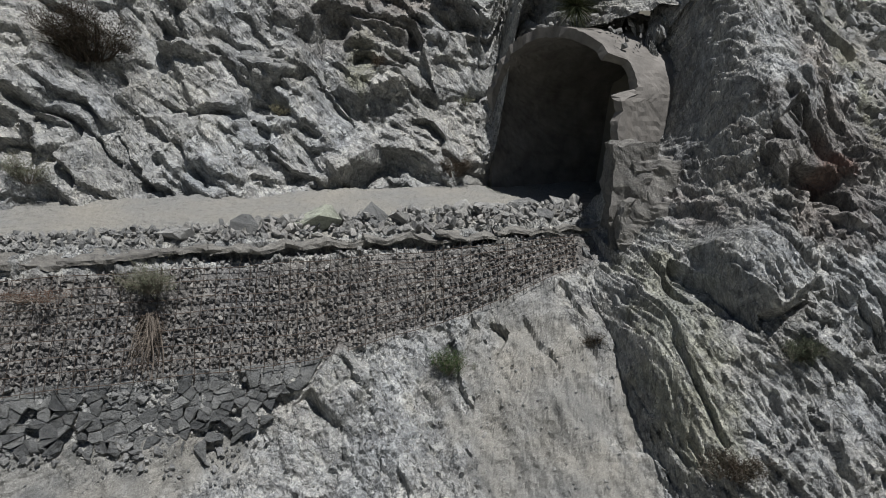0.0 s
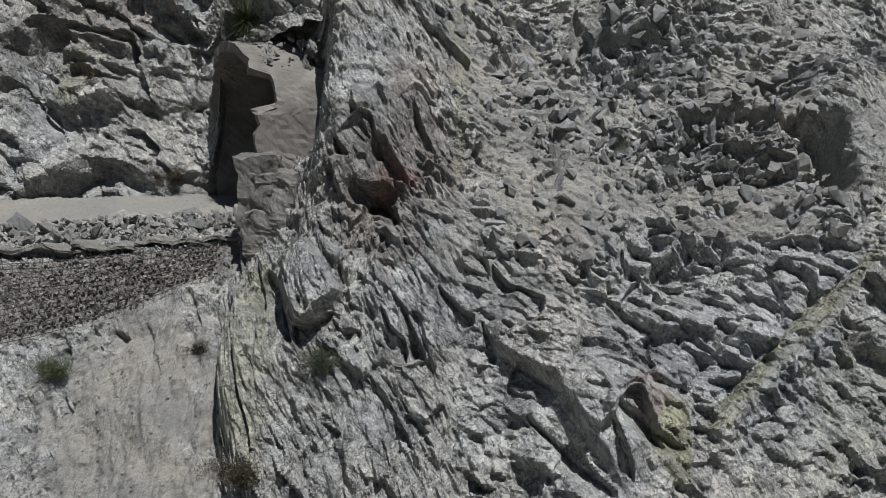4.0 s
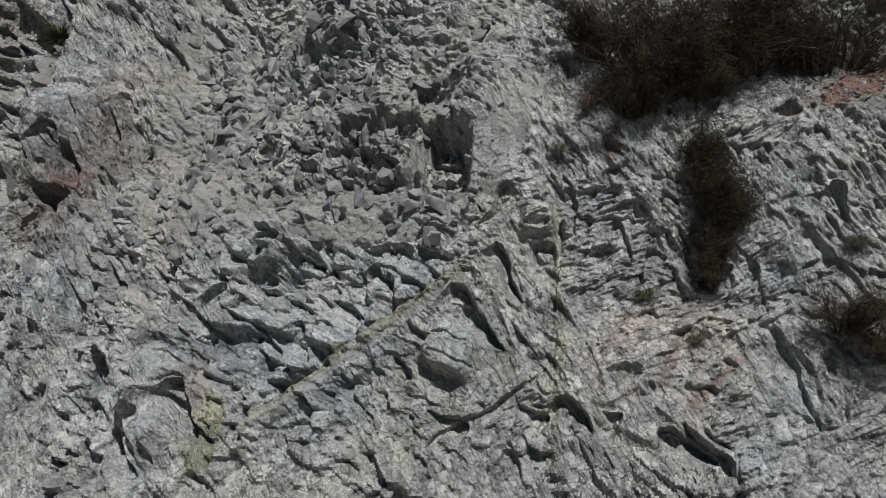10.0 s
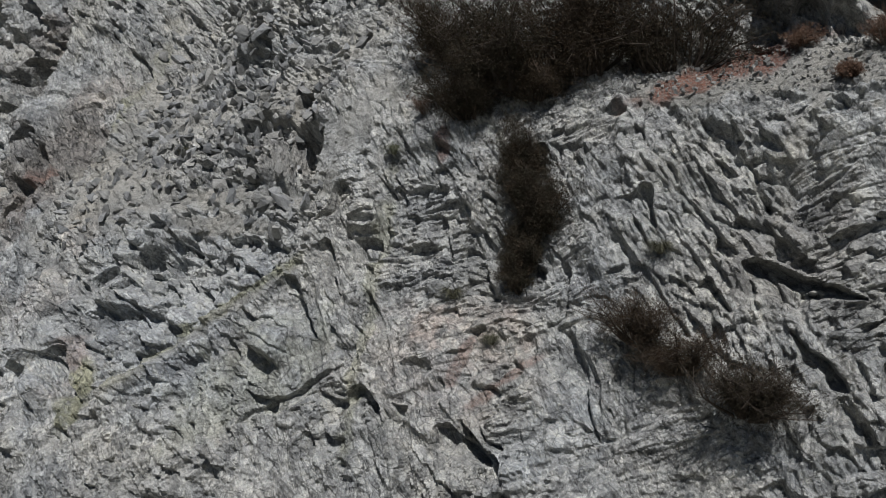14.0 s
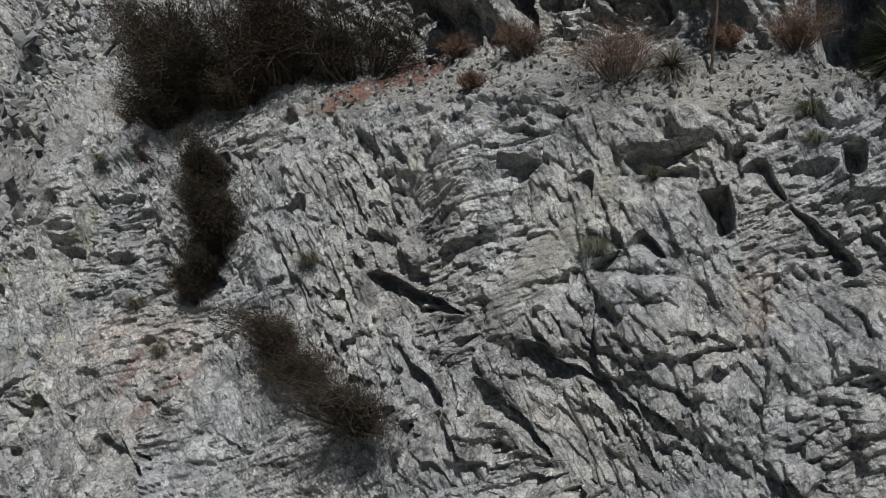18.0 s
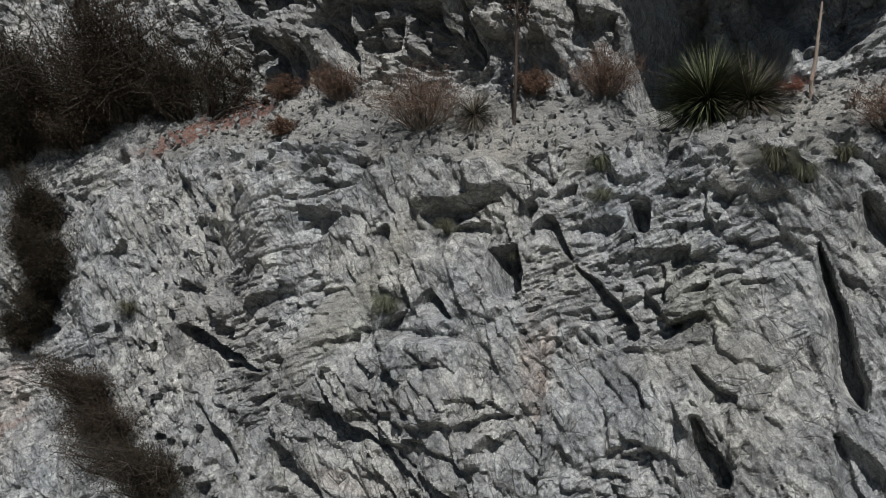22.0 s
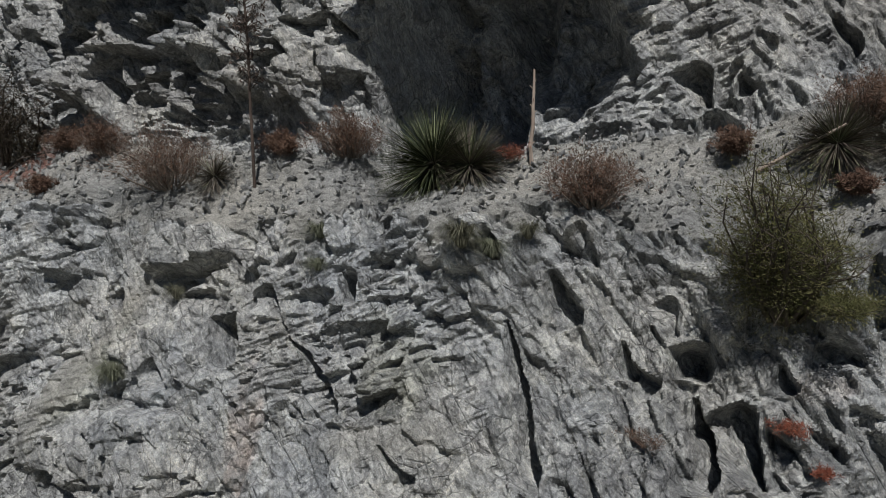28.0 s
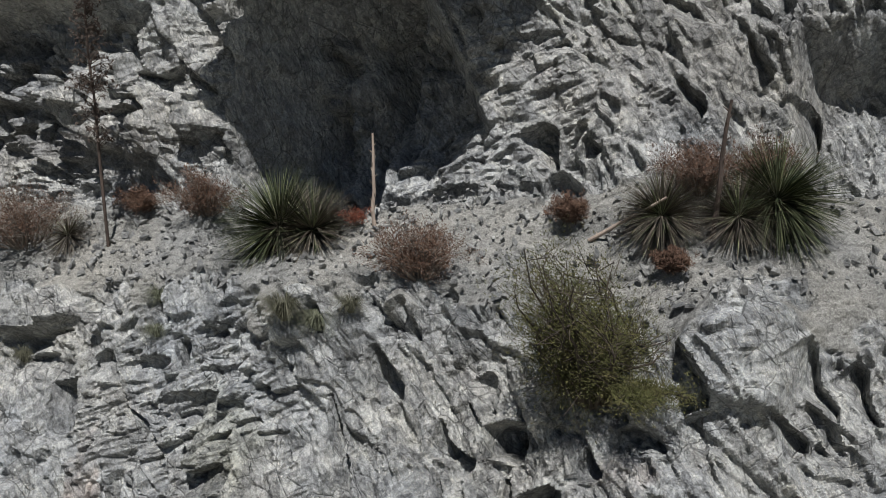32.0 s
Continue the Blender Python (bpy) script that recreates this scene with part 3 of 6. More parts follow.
# loose gravel on the ledge
ledge = step(pk + 0.22 * fbm(px * 0.9, face.s * 0.9, 4, 58, 0.65), 2.86, 3.12) * (1 - step(pk, 3.8, 3.98)) * step(px, 21, 23)
face.tone["dust"] = np.maximum(face.tone["dust"], 0.9 * step(ledge + 0.25 * fbm(px * 1.3, face.s * 1.3, 3, 77), 0.45, 0.75))
for bx, bz, bu, bv, out in ((4.2, -2.3, 0.7, 1.2, 0.5), (6.5, 2.4, 0.9, 0.6, 0.25), (8.3, 1.8, 0.8, 0.8, -0.3), (11.2, -2.6, 1.0, 0.8, 0.3), (14.3, 2.3, 0.8, 0.6, 0.25), (16.4, 2.8, 0.7, 0.5, 0.4),
                            (18.8, 0.3, 1.2, 1.2, -0.3), (20.6, -0.2, 1.2, 0.8, -0.4), (23.0, 1.3, 1.0, 0.8, 0.2), (25.4, 1.7, 1.2, 0.8, 0.3), (26.8, -0.3, 1.2, 0.8, 0.2), (29.0, -1.0, 1.2, 0.8, 0.25), (31.4, -0.2, 1.0, 0.7, 0.25), (36.2, 2.2, 0.9, 0.9, 0.3)):
    face.bulge(bx, bz, bu, bv, out)
face.crack(6.76, 2.21, 7.21, 1.58, 0.39, 0.4)
face.tone_or_shade("dark", 7.35, 0.97, 0.78, 0.89, 0.7, 0)
face.tone_or_shade("dark", 6.77, 1.93, 0.69, 0.69, 0.5, 0)
face.tone_or_shade("rust", 7.46, 0.97, 0.27, 0.5, 0.6, -60)
face.crack(6.98, 0.72, 7.59, 0.22, 0.6, 0.55)
face.crack(7.5, 1.28, 7.67, 0.92, 0.22, 0.4)
face.crack(4.67, -1.03, 5.6, -1.89, 0.58, 0.6)
face.crack(5.58, -1.8, 6.38, -1.39, 0.38, 0.5)
face.slab(5.76, -0.9, 0.61, 0.61, -50, 0.45)
face.tone_or_shade("blue", 5.84, -0.82, 0.55, 0.49, 0.6, 0)
face.crack(7.22, -1.27, 7.76, -2.07, 0.29, 0.45)
face.crack(7.58, -1.21, 8.01, -2.06, 0.29, 0.45)
face.crack(8.3, -0.81, 8.91, -1.45, 0.31, 0.4)
face.crack(9.11, -1.4, 9.35, -2.06, 0.2, 0.35)
face.crack(6.67, -2.57, 6.64, -3.43, 0.13, 0.2)
face.crack(3.94, -1.61, 4.92, -3.69, 0.14, 0.3)
face.crack(4.2, -0.84, 4.83, -1.73, 0.17, 0.4)
face.crack(7.73, -2.91, 8.17, -3.14, 0.2, 0.25)
face.crack(6.27, -3.07, 6.59, -3.26, 0.21, 0.3)
face.crack(9.28, -0.46, 10.16, -1.22, 0.51, 0.4)
face.slab(10.05, -1.53, 0.71, 0.61, -25, 0.35)
face.crack(9.6, -2.14, 10.39, -2.45, 0.6, 0.4)
face.crack(9.56, -3.6, 10.06, -3.77, 0.6, 0.4)
face.slab(11.06, -2.72, 0.9, 0.4, -55, 0.4)
face.crack(11.53, -2.33, 12.11, -3.14, 0.46, 0.5)
face.tone_or_shade("rust", 11.82, -2.35, 0.31, 0.41, 0.4, -50)
face.crack(11.01, -2.72, 11.5, -3.58, 0.4, 0.4)
face.crack(10.44, -3.17, 10.96, -3.51, 0.4, 0.35)
face.crack(10.72, -2.25, 11.08, -2.4, 0.16, 0.2)
face.crack(7.82, 2.96, 8.13, 2.55, 0.27, 0.3)
face.crack(7.84, 4.37, 8.92, 3.11, 0.53, 0.4)
face.tone_or_shade("green", 8.73, 3.11, 0.23, 1.55, 0.7, 0)
face.slab(7.2, 1.45, 0.22, 0.42, 35, -0.5)
face.slab(7.0, 0.75, 0.5, 0.2, -15, -0.55)
face.tone_or_shade("rust", 7.3, 1.2, 0.3, 0.35, 0.4, 0)
face.tone_or_shade("calm", 6.7, 3.3, 1.0, 0.8, 0.9, 0)
face.tone_or_shade("dark", 7.0, 1.3, 1.2, 1.0, 0.85, -50)
face.tone_or_shade("warm", 7.07, 0.07, 0.65, 0.32, 0.6, 0)
face.tone_or_shade("warm", 5.05, 0.05, 0.39, 0.51, 0.5, 0)
face.tone_or_shade("warm", 10.51, -0.06, 0.63, 0.52, 0.5, 0)
face.tone_or_shade("warm", 11.97, -2.75, 0.31, 0.61, 0.5, -50)
face.tone_or_shade("green", 12.3, -3.15, 0.31, 0.61, 0.9, 0)
face.tone_or_shade("green", 4.54, -2.53, 0.69, 1.84, 0.5, 0)
face.slab(15.76, 1.44, 0.61, 0.76, 0, -0.9)
face.slab(14.18, 1.97, 0.95, 0.38, 0, -0.5)
face.slab(14.19, 1.42, 0.56, 0.31, -20, 0.3)
face.crack(13.15, 1.69, 15.09, 1.17, 0.74, 0.45)
face.slab(15.02, 1.38, 0.5, 0.37, -30, 0.35)
face.crack(11.49, 2.19, 11.83, 1.75, 0.27, 0.3)
face.crack(11.88, 3.91, 12.43, 3.7, 0.35, 0.4)
face.slab(12.37, 4.12, 0.69, 0.25, 10, 0.3)
face.crack(11.45, 4.58, 11.44, 3.36, 0.22, 0.4)
face.crack(13.23, 2.19, 13.79, 2.19, 0.25, 0.25)
face.crack(14.95, 2.59, 16.14, 3.3, 0.61, 0.35)
face.crack(12.24, -0.07, 12.68, 0.07, 0.25, 0.3)
face.crack(11.66, -0.18, 11.66, -0.64, 0.27, 0.3)
face.slab(11.24, -0.52, 0.31, 0.23, -60, 0.2)
face.crack(11.56, -1.12, 11.92, -0.74, 0.29, 0.4)
face.crack(11.92, -1.61, 11.98, -1.95, 0.15, 0.35)
face.tone_or_shade("blue", 13.33, -1.42, 2.09, 1.65, 1, -30)
face.tone_or_shade("blue", 12.82, 3.21, 1.45, 1.05, 0.9, 0)
face.crack(13.24, -0.8, 13.6, -1.08, 0.18, 0.2)
face.crack(13.34, -1.34, 13.6, -1.6, 0.24, 0.3)
face.crack(13.92, -0.53, 14.07, -1.08, 0.18, 0.25)
face.crack(14.44, -0.53, 14.69, -1.35, 0.16, 0.25)
face.crack(15.06, -0.52, 15.19, -1.22, 0.19, 0.25)
face.crack(15.44, -0.14, 16.25, -0.23, 0.17, 0.25)
face.crack(14.41, -0.1, 15.44, -0.14, 0.26, 0.3)
# pale crushed band along the fault
face.lip(16.13, -0.5, 12.76, -2.95, 0.3, 0.8)
face.crack(12.76, -2.98, 16.1, -0.57, 0.1, 0.22)
face.tone_or_shade("green", 14.5, -1.78, 2.1, 0.14, 0.8, 36)
face.tone_or_shade("dust", 14.55, -1.9, 2.1, 0.1, 0.5, 36)
for sx, sz, su, sv, much, lean in ((10.3, 2.3, 1.3, 1.5, 0.75, -50), (10.9, 0.7, 1.9, 0.75, 0.8, 0), (13.6, 2.7, 2.0, 0.5, 0.65, 12), (12.0, 4.2, 1.2, 0.5, 0.5, 0), (15.4, 3.6, 1.4, 0.9, 0.4, 35), (9.0, 3.4, 0.5, 1.5, 0.6, 8), (16.6, 1.6, 0.5, 1.6, 0.6, -35)):
    face.tone_or_shade("dust", sx, sz, su, sv, much, lean)
face.tone_or_shade("dust", 14.71, 2.48, 1.3, 0.34, 0.85, 0)
face.tone_or_shade("dust", 14.04, 0.64, 1.91, 0.26, 0.85, 0)
face.tone_or_shade("dust", 14.15, 0.14, 1.41, 0.21, 0.95, 0)
face.tone_or_shade("dust", 27.0, 0.4, 1.3, 0.22, 0.65, 54)
face.tone_or_shade("dust", 31.3, 0.1, 0.9, 0.2, 0.5, 8)
face.tone_or_shade("calm", 15.9, -2.5, 1.7, 0.8, 0.85, 36)
face.tone_or_shade("green", 15.9, -2.5, 1.7, 0.8, 0.35, 36)
face.tone_or_shade("calm", 19.8, -1.9, 1.6, 1.1, 0.85, 0)
face.tone_or_shade("warm", 19.8, -1.8, 1.5, 1.0, 0.35, 0)
face.tone_or_shade("calm", 21.6, 0.2, 0.8, 1.2, 0.7, 0)
face.tone_or_shade("warm", 9.9, -1.6, 0.7, 1.3, 0.3, -60)
face.tone_or_shade("calm", 30.6, -0.05, 0.9, 0.4, 0.7, 10)
face.tone_or_shade("dust", 24.9, 1.3, 0.2, 1.0, 0.45, -12)
face.tone_or_shade("dust", 11.28, 0.87, 0.67, 0.39, 0.6, 0)
face.tone_or_shade("dust", 9.71, 1.68, 0.59, 1.07, 0.5, 0)
face.crack(16.23, -0.62, 17.27, -1.65, 0.43, 0.5)
face.slab(16.35, -1.61, 0.51, 0.46, -20, 0.35, 0.0, -0.25)
face.tone_or_shade("blue", 16.35, -1.61, 0.5, 0.5, 1.0, 0)
face.crack(15.9, -1.45, 16.75, -1.5, 0.1, 0.15)
face.crack(16.0, -1.75, 16.8, -1.9, 0.1, 0.15)
face.crack(16.93, 0.07, 17.47, -0.94, 0.26, 0.4)
face.slab(17.8, -0.11, 0.26, 0.24, 0, -0.35)
face.slab(17.68, 0.5, 0.31, 0.26, 0, 0.3)
face.crack(16.67, 0.35, 17.15, 1.09, 0.21, 0.35)
face.crack(18.25, -2.31, 18.86, -2.87, 0.39, 0.45)
face.crack(18.97, -2.58, 19.25, -2.73, 0.24, 0.3)
face.crack(20.23, -2.72, 21.05, -3.44, 0.4, 0.5)
face.crack(17.57, -2.5, 18.07, -2.74, 0.2, 0.35)
face.crack(16.01, -2.6, 16.77, -2.88, 0.22, 0.35)
face.crack(15.32, -1.86, 15.7, -2.1, 0.19, 0.3)
face.crack(15.53, -1.31, 15.93, -1.65, 0.23, 0.3)
face.crack(17.38, -3.17, 17.72, -3.55, 0.16, 0.25)
face.crack(11.25, -2.5, 12.45, -3.21, 0.3, 0.45)
face.crack(9.85, -2.82, 11.25, -3.83, 0.15, 0.35)
face.tone_or_shade("green", 18.12, -1.11, 0.17, 2.6, 0.45, 3)
face.crack(18.02, 0.55, 18.16, -2.32, 0.13, 0.12)
face.tone_or_shade("warm", 19.4, -1.35, 0.5, 0.4, 0.9, 0)
face.tone_or_shade("warm", 20.42, -1.49, 0.35, 0.5, 0.6, 0)
face.tone_or_shade("rust", 20.07, -1.75, 0.1, 0.6, 0.5, -20)
face.tone_or_shade("rust", 18.95, 1.72, 0.15, 0.32, 0.7, 0)
face.crack(16.12, -3.17, 17.97, -1.94, 0.18, 0.25)
face.crack(21.52, -0.17, 21.64, -1.03, 0.13, 0.2)
face.crack(21.82, -1.19, 22.44, -2.77, 0.13, 0.25)
face.tone_or_shade("blue", 21.77, -2.72, 0.6, 0.91, 0.9, -70)
face.crack(22.72, 1.04, 22.99, 0.42, 0.32, 0.35)
face.crack(18.22, 1.03, 18.39, 0.26, 0.15, 0.25)
face.crack(19.05, 0.55, 19.35, -0.2, 0.14, 0.25)
face.crack(12.24, -0.89, 12.12, -1.18, 0.26, 0.35)
face.crack(12.68, -1.36, 13.54, -2.13, 0.13, 0.3)
face.crack(14.63, -0.43, 15.19, -0.78, 0.39, 0.35)
face.crack(13.94, -0.94, 14.64, -1.36, 0.22, 0.3)
face.crack(13.17, -0.2, 13.78, -0.47, 0.18, 0.25)
face.crack(12.48, -0.5, 13.03, -0.79, 0.18, 0.25)
face.crack(24.35, -0.05, 25.96, -0.39, 0.37, 0.55)
face.crack(23.85, -0.26, 24.23, -0.77, 0.14, 0.35)
face.crack(25.05, -0.97, 25.81, -1.68, 0.25, 0.5)
face.crack(26.28, -1.24, 27.44, -2.09, 0.2, 0.5)
face.crack(19.87, -2.85, 20.86, -3.24, 0.28, 0.45)
face.crack(26.82, -0.64, 27.93, -1.13, 0.2, 0.45)
face.crack(27.92, -1, 28.52, -1.45, 0.13, 0.3)
face.tone_or_shade("dark", 25.11, 0.35, 1.08, 0.75, 0.5, 30)
face.tone_or_shade("blue", 25.27, 0.6, 1.07, 0.83, 0.8, 0)
face.crack(23.27, 0.97, 24.1, 0.18, 0.13, 0.25)
face.lip(27.79, 1.78, 29.02, 2.02, 0.25, 0.7)
face.crack(27.91, 1.7, 28.91, 1.86, 0.18, 0.35)
face.crack(28.33, 1.5, 28.87, 1.6, 0.13, 0.3)
face.crack(27.44, 1.57, 27.57, 1.17, 0.17, 0.35)
face.slab(29.15, 1.07, 0.18, 0.31, 20, -0.55)
face.crack(28.22, 0.73, 28.6, 0.47, 0.22, 0.4)
face.crack(27.75, 0.27, 28, 0.52, 0.18, 0.35)
face.crack(29.52, 1.7, 29.9, 1.16, 0.17, 0.35)
face.crack(29.94, 1.09, 30.77, 0.34, 0.18, 0.4)
face.slab(30.64, 1.69, 0.14, 0.19, 0, -0.4)
face.crack(31.45, -0.43, 31.83, -1.15, 0.26, 0.5)
face.crack(28.93, -0.73, 29.56, -0.62, 0.13, 0.25)
face.crack(27.8, -0.11, 27.89, -1.07, 0.13, 0.2)
face.slab(28.41, -0.28, 0.58, 0.51, 0, 0.2)
face.crack(27.78, 0.27, 28.83, 0.21, 0.13, 0.1)
face.crack(27.77, -0.25, 28.73, -0.1, 0.13, 0.1)
face.crack(27.85, -0.66, 28.65, -0.67, 0.13, 0.1)
face.crack(29.7, 0.24, 29.89, -1.52, 0.13, 0.15)
face.tone_or_shade("warm", 29.76, -0.02, 0.1, 0.73, 0.9, 0)
face.crack(30.89, 1.17, 31.03, 0.72, 0.13, 0.25)
face.crack(31.3, 2.01, 31.45, 1.49, 0.13, 0.25)
face.tone_or_shade("blue", 30.62, 1.49, 0.68, 0.84, 0.6, 0)
face.tone_or_shade("warm", 20.52, -1.46, 0.65, 0.54, 0.7, 0)
face.tone_or_shade("rust", 20.82, -2.1, 0.11, 0.64, 0.6, -50)
face.tone_or_shade("blue", 21.75, -2.64, 0.41, 0.81, 0.9, -80)
face.crack(32.52, 1.46, 33.05, -0.2, 0.21, 0.6)
face.crack(32.92, 1.93, 33.24, 1.45, 0.18, 0.45)
face.crack(31.41, 0.06, 31.85, -0.29, 0.13, 0.3)
face.crack(30.66, 1, 31, 0.6, 0.13, 0.25)
face.crack(33.73, 1.32, 33.84, 0.97, 0.15, 0.4)
face.crack(34.08, 1.75, 34.18, 1.4, 0.13, 0.3)
face.slab(34.34, 1.16, 0.21, 0.15, 10, -0.5)
face.crack(33.82, 1.12, 34.09, 0.89, 0.18, 0.4)
face.crack(34.45, 0.87, 34.69, 0.06, 0.2, 0.7)
face.crack(34.8, 0.85, 35.1, 0.1, 0.3, 0.7)
face.crack(35.15, 1.21, 35.27, 0.94, 0.18, 0.4)
face.tone_or_shade("warm", 35.49, 1, 0.3, 0.12, 0.5, 0)
face.slab(33.19, 2.22, 0.18, 0.13, -20, 0.2)
face.crack(33.22, 2.33, 33.39, 2, 0.13, 0.3)
face.crack(32.21, 2.27, 32.4, 2.03, 0.14, 0.35)
face.crack(35.88, 2.02, 36.15, 1.5, 0.22, 0.5)
face.crack(36.67, 1.44, 36.96, 1.16, 0.13, 0.4)
face.crack(36.9, 1.98, 37.13, 1.33, 0.13, 0.35)
face.crack(37.3, 1.87, 37.49, 1.32, 0.16, 0.4)
face.slab(36.4, 1.91, 0.52, 0.44, -20, 0.2)
face.crack(35.45, 1.37, 35.84, 1.19, 0.17, 0.35)
face.tone_or_shade("blue", 36.49, 1.9, 0.7, 0.53, 0.6, 0)
face.tone_or_shade("rust", 23.7, 2.9, 1.4, 0.27, 1.0, 18)
face.tone_or_shade("rust", 23.82, 2.92, 0.89, 0.16, 0.9, 18)
face.slab(30.98, 4.78, 1.01, 1.91, 0, -1.3)
face.slab(32.06, 5, 0.7, 1.56, 28, -0.7)
face.crack(25.85, 4.63, 26.18, 3.44, 0.38, 0.6)
face.crack(26.74, 4.33, 26.86, 3.75, 0.55, 0.5)
face.crack(27.86, 4.5, 28.09, 3.48, 0.47, 0.5)
face.crack(28.64, 4.54, 28.74, 3.92, 0.41, 0.5)
face.crack(22.92, 5.13, 23.77, 4.83, 0.46, 0.5)
face.crack(33.98, 4.12, 34.15, 3.58, 0.22, 0.5)
face.crack(34.09, 3.52, 34.5, 3.31, 0.22, 0.4)
face.crack(34.37, 3.84, 34.68, 3.82, 0.18, 0.4)
face.slab(37.26, 4.24, 0.68, 0.83, 0, -0.9)
face.crack(35.38, 4.63, 35.65, 4.18, 0.21, 0.4)
face.crack(36.08, 5.05, 36.35, 4.53, 0.22, 0.4)
face.crack(36.69, 4.45, 36.83, 4.01, 0.22, 0.5)
face.tone_or_shade("calm", 11.19, -2.88, 1, 0.9, 0.8, 0)
face.tone_or_shade("calm", 10.04, -1.8, 0.76, 0.66, 0.8, 0)
face.tone_or_shade("calm", 5.83, -0.78, 0.6, 0.6, 0.7, 0)
face.tone_or_shade("calm", 6.81, 3.51, 0.85, 0.97, 0.6, 0)
face.tone_or_shade("calm", 4.49, -2.78, 0.57, 1.82, 0.6, 0)
face.tone_or_shade("calm", 16.4, -1.88, 0.66, 0.66, 0.8, 0)
face.tone_or_shade("calm", 11.4, -3.07, 0.81, 0.93, 0.8, 0)
face.tone_or_shade("calm", 14.6, -3.19, 1.36, 0.63, 0.7, 25)
face.tone_or_shade("calm", 20.96, -1.56, 1.21, 1.11, 0.7, 0)
face.tone_or_shade("calm", 19.32, -1.44, 0.6, 0.5, 0.7, 0)
face.tone_or_shade("calm", 21.86, -2.79, 0.71, 1.01, 0.5, 0)
face.tone_or_shade("calm", 21.82, -2, 0.7, 1.61, 0.7, 0)
face.tone_or_shade("calm", 28.48, -0.28, 0.66, 0.62, 0.7, 0)
face.tone_or_shade("calm", 31.14, -0.02, 1.12, 0.3, 0.7, 10)
face.tone_or_shade("calm", 24.67, -0.71, 0.51, 0.51, 0.5, 0)
face.tone_or_shade("calm", 32.01, 0.74, 0.69, 0.81, 0.6, 0)
face.tone_or_shade("calm", 29.63, 0.81, 0.42, 0.77, 0.7, 0)
face.tone_or_shade("calm", 33.33, 1.24, 0.36, 0.48, 0.7, 0)
face.tone_or_shade("calm", 28.16, 2.19, 0.85, 0.31, 0.5, 0)
face.tone_or_shade("calm", 36.45, 1.9, 0.58, 0.47, 0.7, 0)
face.tone_or_shade("calm", 32.56, 1.75, 0.55, 0.37, 0.6, 0)
face.tone_or_shade("dark", 15.02, 1.92, 0.89, 0.76, 0.5, 0)
face.tone_or_shade("blue", 14.88, -0.02, 0.98, 0.65, 0.6, 0)
face.tone_or_shade("blue", 31.2, 1.88, 0.71, 0.45, 0.6, 0)
face.tone_or_shade("green", 27.22, 0.49, 0.3, 0.9, 0.35, -35)
face.tone_or_shade("warm", 29.56, 0.5, 0.11, 0.63, 0.7, 0)
face.tone_or_shade("warm", 27.61, -1.58, 0.68, 0.15, 0.4, 0)
face.tone_or_shade("green", 31.34, 0.92, 0.38, 0.77, 0.3, 20)
face.crack(24.11, 5.13, 25.6, 4.9, 0.42, 0.5)
face.crack(27.14, 5.03, 27.66, 4.83, 0.36, 0.4)
face.crack(28.7, 4.99, 29.35, 4.87, 0.25, 0.4)
face.crack(24.83, 3.99, 25.31, 3.37, 0.31, 0.4)
face.lip(24.74, 4.75, 27.67, 4.59, 0.3, 0.8)
face.tone_or_shade("dark", 7.42, 1.01, 1.18, 1.62, 0.8, -60)
face.tone_or_shade("dark", 7.7, 1.8, 0.7, 1.2, 0.5, 0)
face.tone_or_shade("warm", 7.86, 2.17, 0.53, 1.58, 0.4, 0)
# shaded recess beside the portal, darkened in the colour
face.tone_or_shade("dark", 5.51, 0.44, 0.76, 0.76, 0.4, 0)
face.tone_or_shade("calm", 27.03, 1.19, 0.75, 0.41, 0.5, 0)
face.tone_or_shade("blue", 10.39, -0.24, 1.77, 1.35, 0.7, 0)
face.tone_or_shade("blue", 10.56, -2.76, 1.89, 1.19, 0.7, 0)
face.tone_or_shade("blue", 7.93, -0.59, 1.15, 1.15, 0.5, 0)
face.tone_or_shade("calm", 9.36, -1.66, 0.71, 1.22, 0.4, 0)
face.tone_or_shade("blue", 25.65, 1.63, 1.32, 0.99, 0.7, 0)
face.tone_or_shade("blue", 28.04, 0.25, 0.78, 0.64, 0.4, 0)
face.tone_or_shade("blue", 34.63, 2.63, 0.72, 0.36, 0.5, 0)
face.tone_or_shade("blue", 31.66, 1.42, 1.01, 0.76, 0.5, 0)
face.tone_or_shade("warm", 7.42, 0.64, 0.79, 1.05, 0.5, 0)
face.tone_or_shade("dark", 34.11, -0.11, 0.76, 0.64, 0.3, 0)
# next four patches: shade of the upper cliff, put into its colour
face.tone_or_shade("dark", 25.84, 4.33, 2.39, 0.55, 0.45, 0)
face.tone_or_shade("dark", 28.57, 3.98, 1.31, 0.41, 0.4, 0)
face.tone_or_shade("dark", 35.65, 4.81, 1.86, 0.71, 0.35, 0)
face.tone_or_shade("dark", 25.59, 4.99, 1.8, 0.7, 0.3, 0)
face.tone_or_shade("blue", 29.87, -0.14, 1.34, 0.81, 0.35, 0)
face.tone_or_shade("dust", 10.29, 0.77, 1.88, 0.66, 0.55, 0)
face.tone_or_shade("dust", 9.18, 0.01, 0.63, 1.15, 0.45, -60)
face.tone_or_shade("dust", 9.57, -0.92, 0.51, 0.92, 0.4, -60)
face.tone_or_shade("dust", 11.27, 0.21, 0.75, 0.43, 0.5, 0)

# overhanging brow that shades the hollow behind the ledge
face.slab(32.3, 7.1, 2.0, 0.8, 0, 2.7, sheer=True)
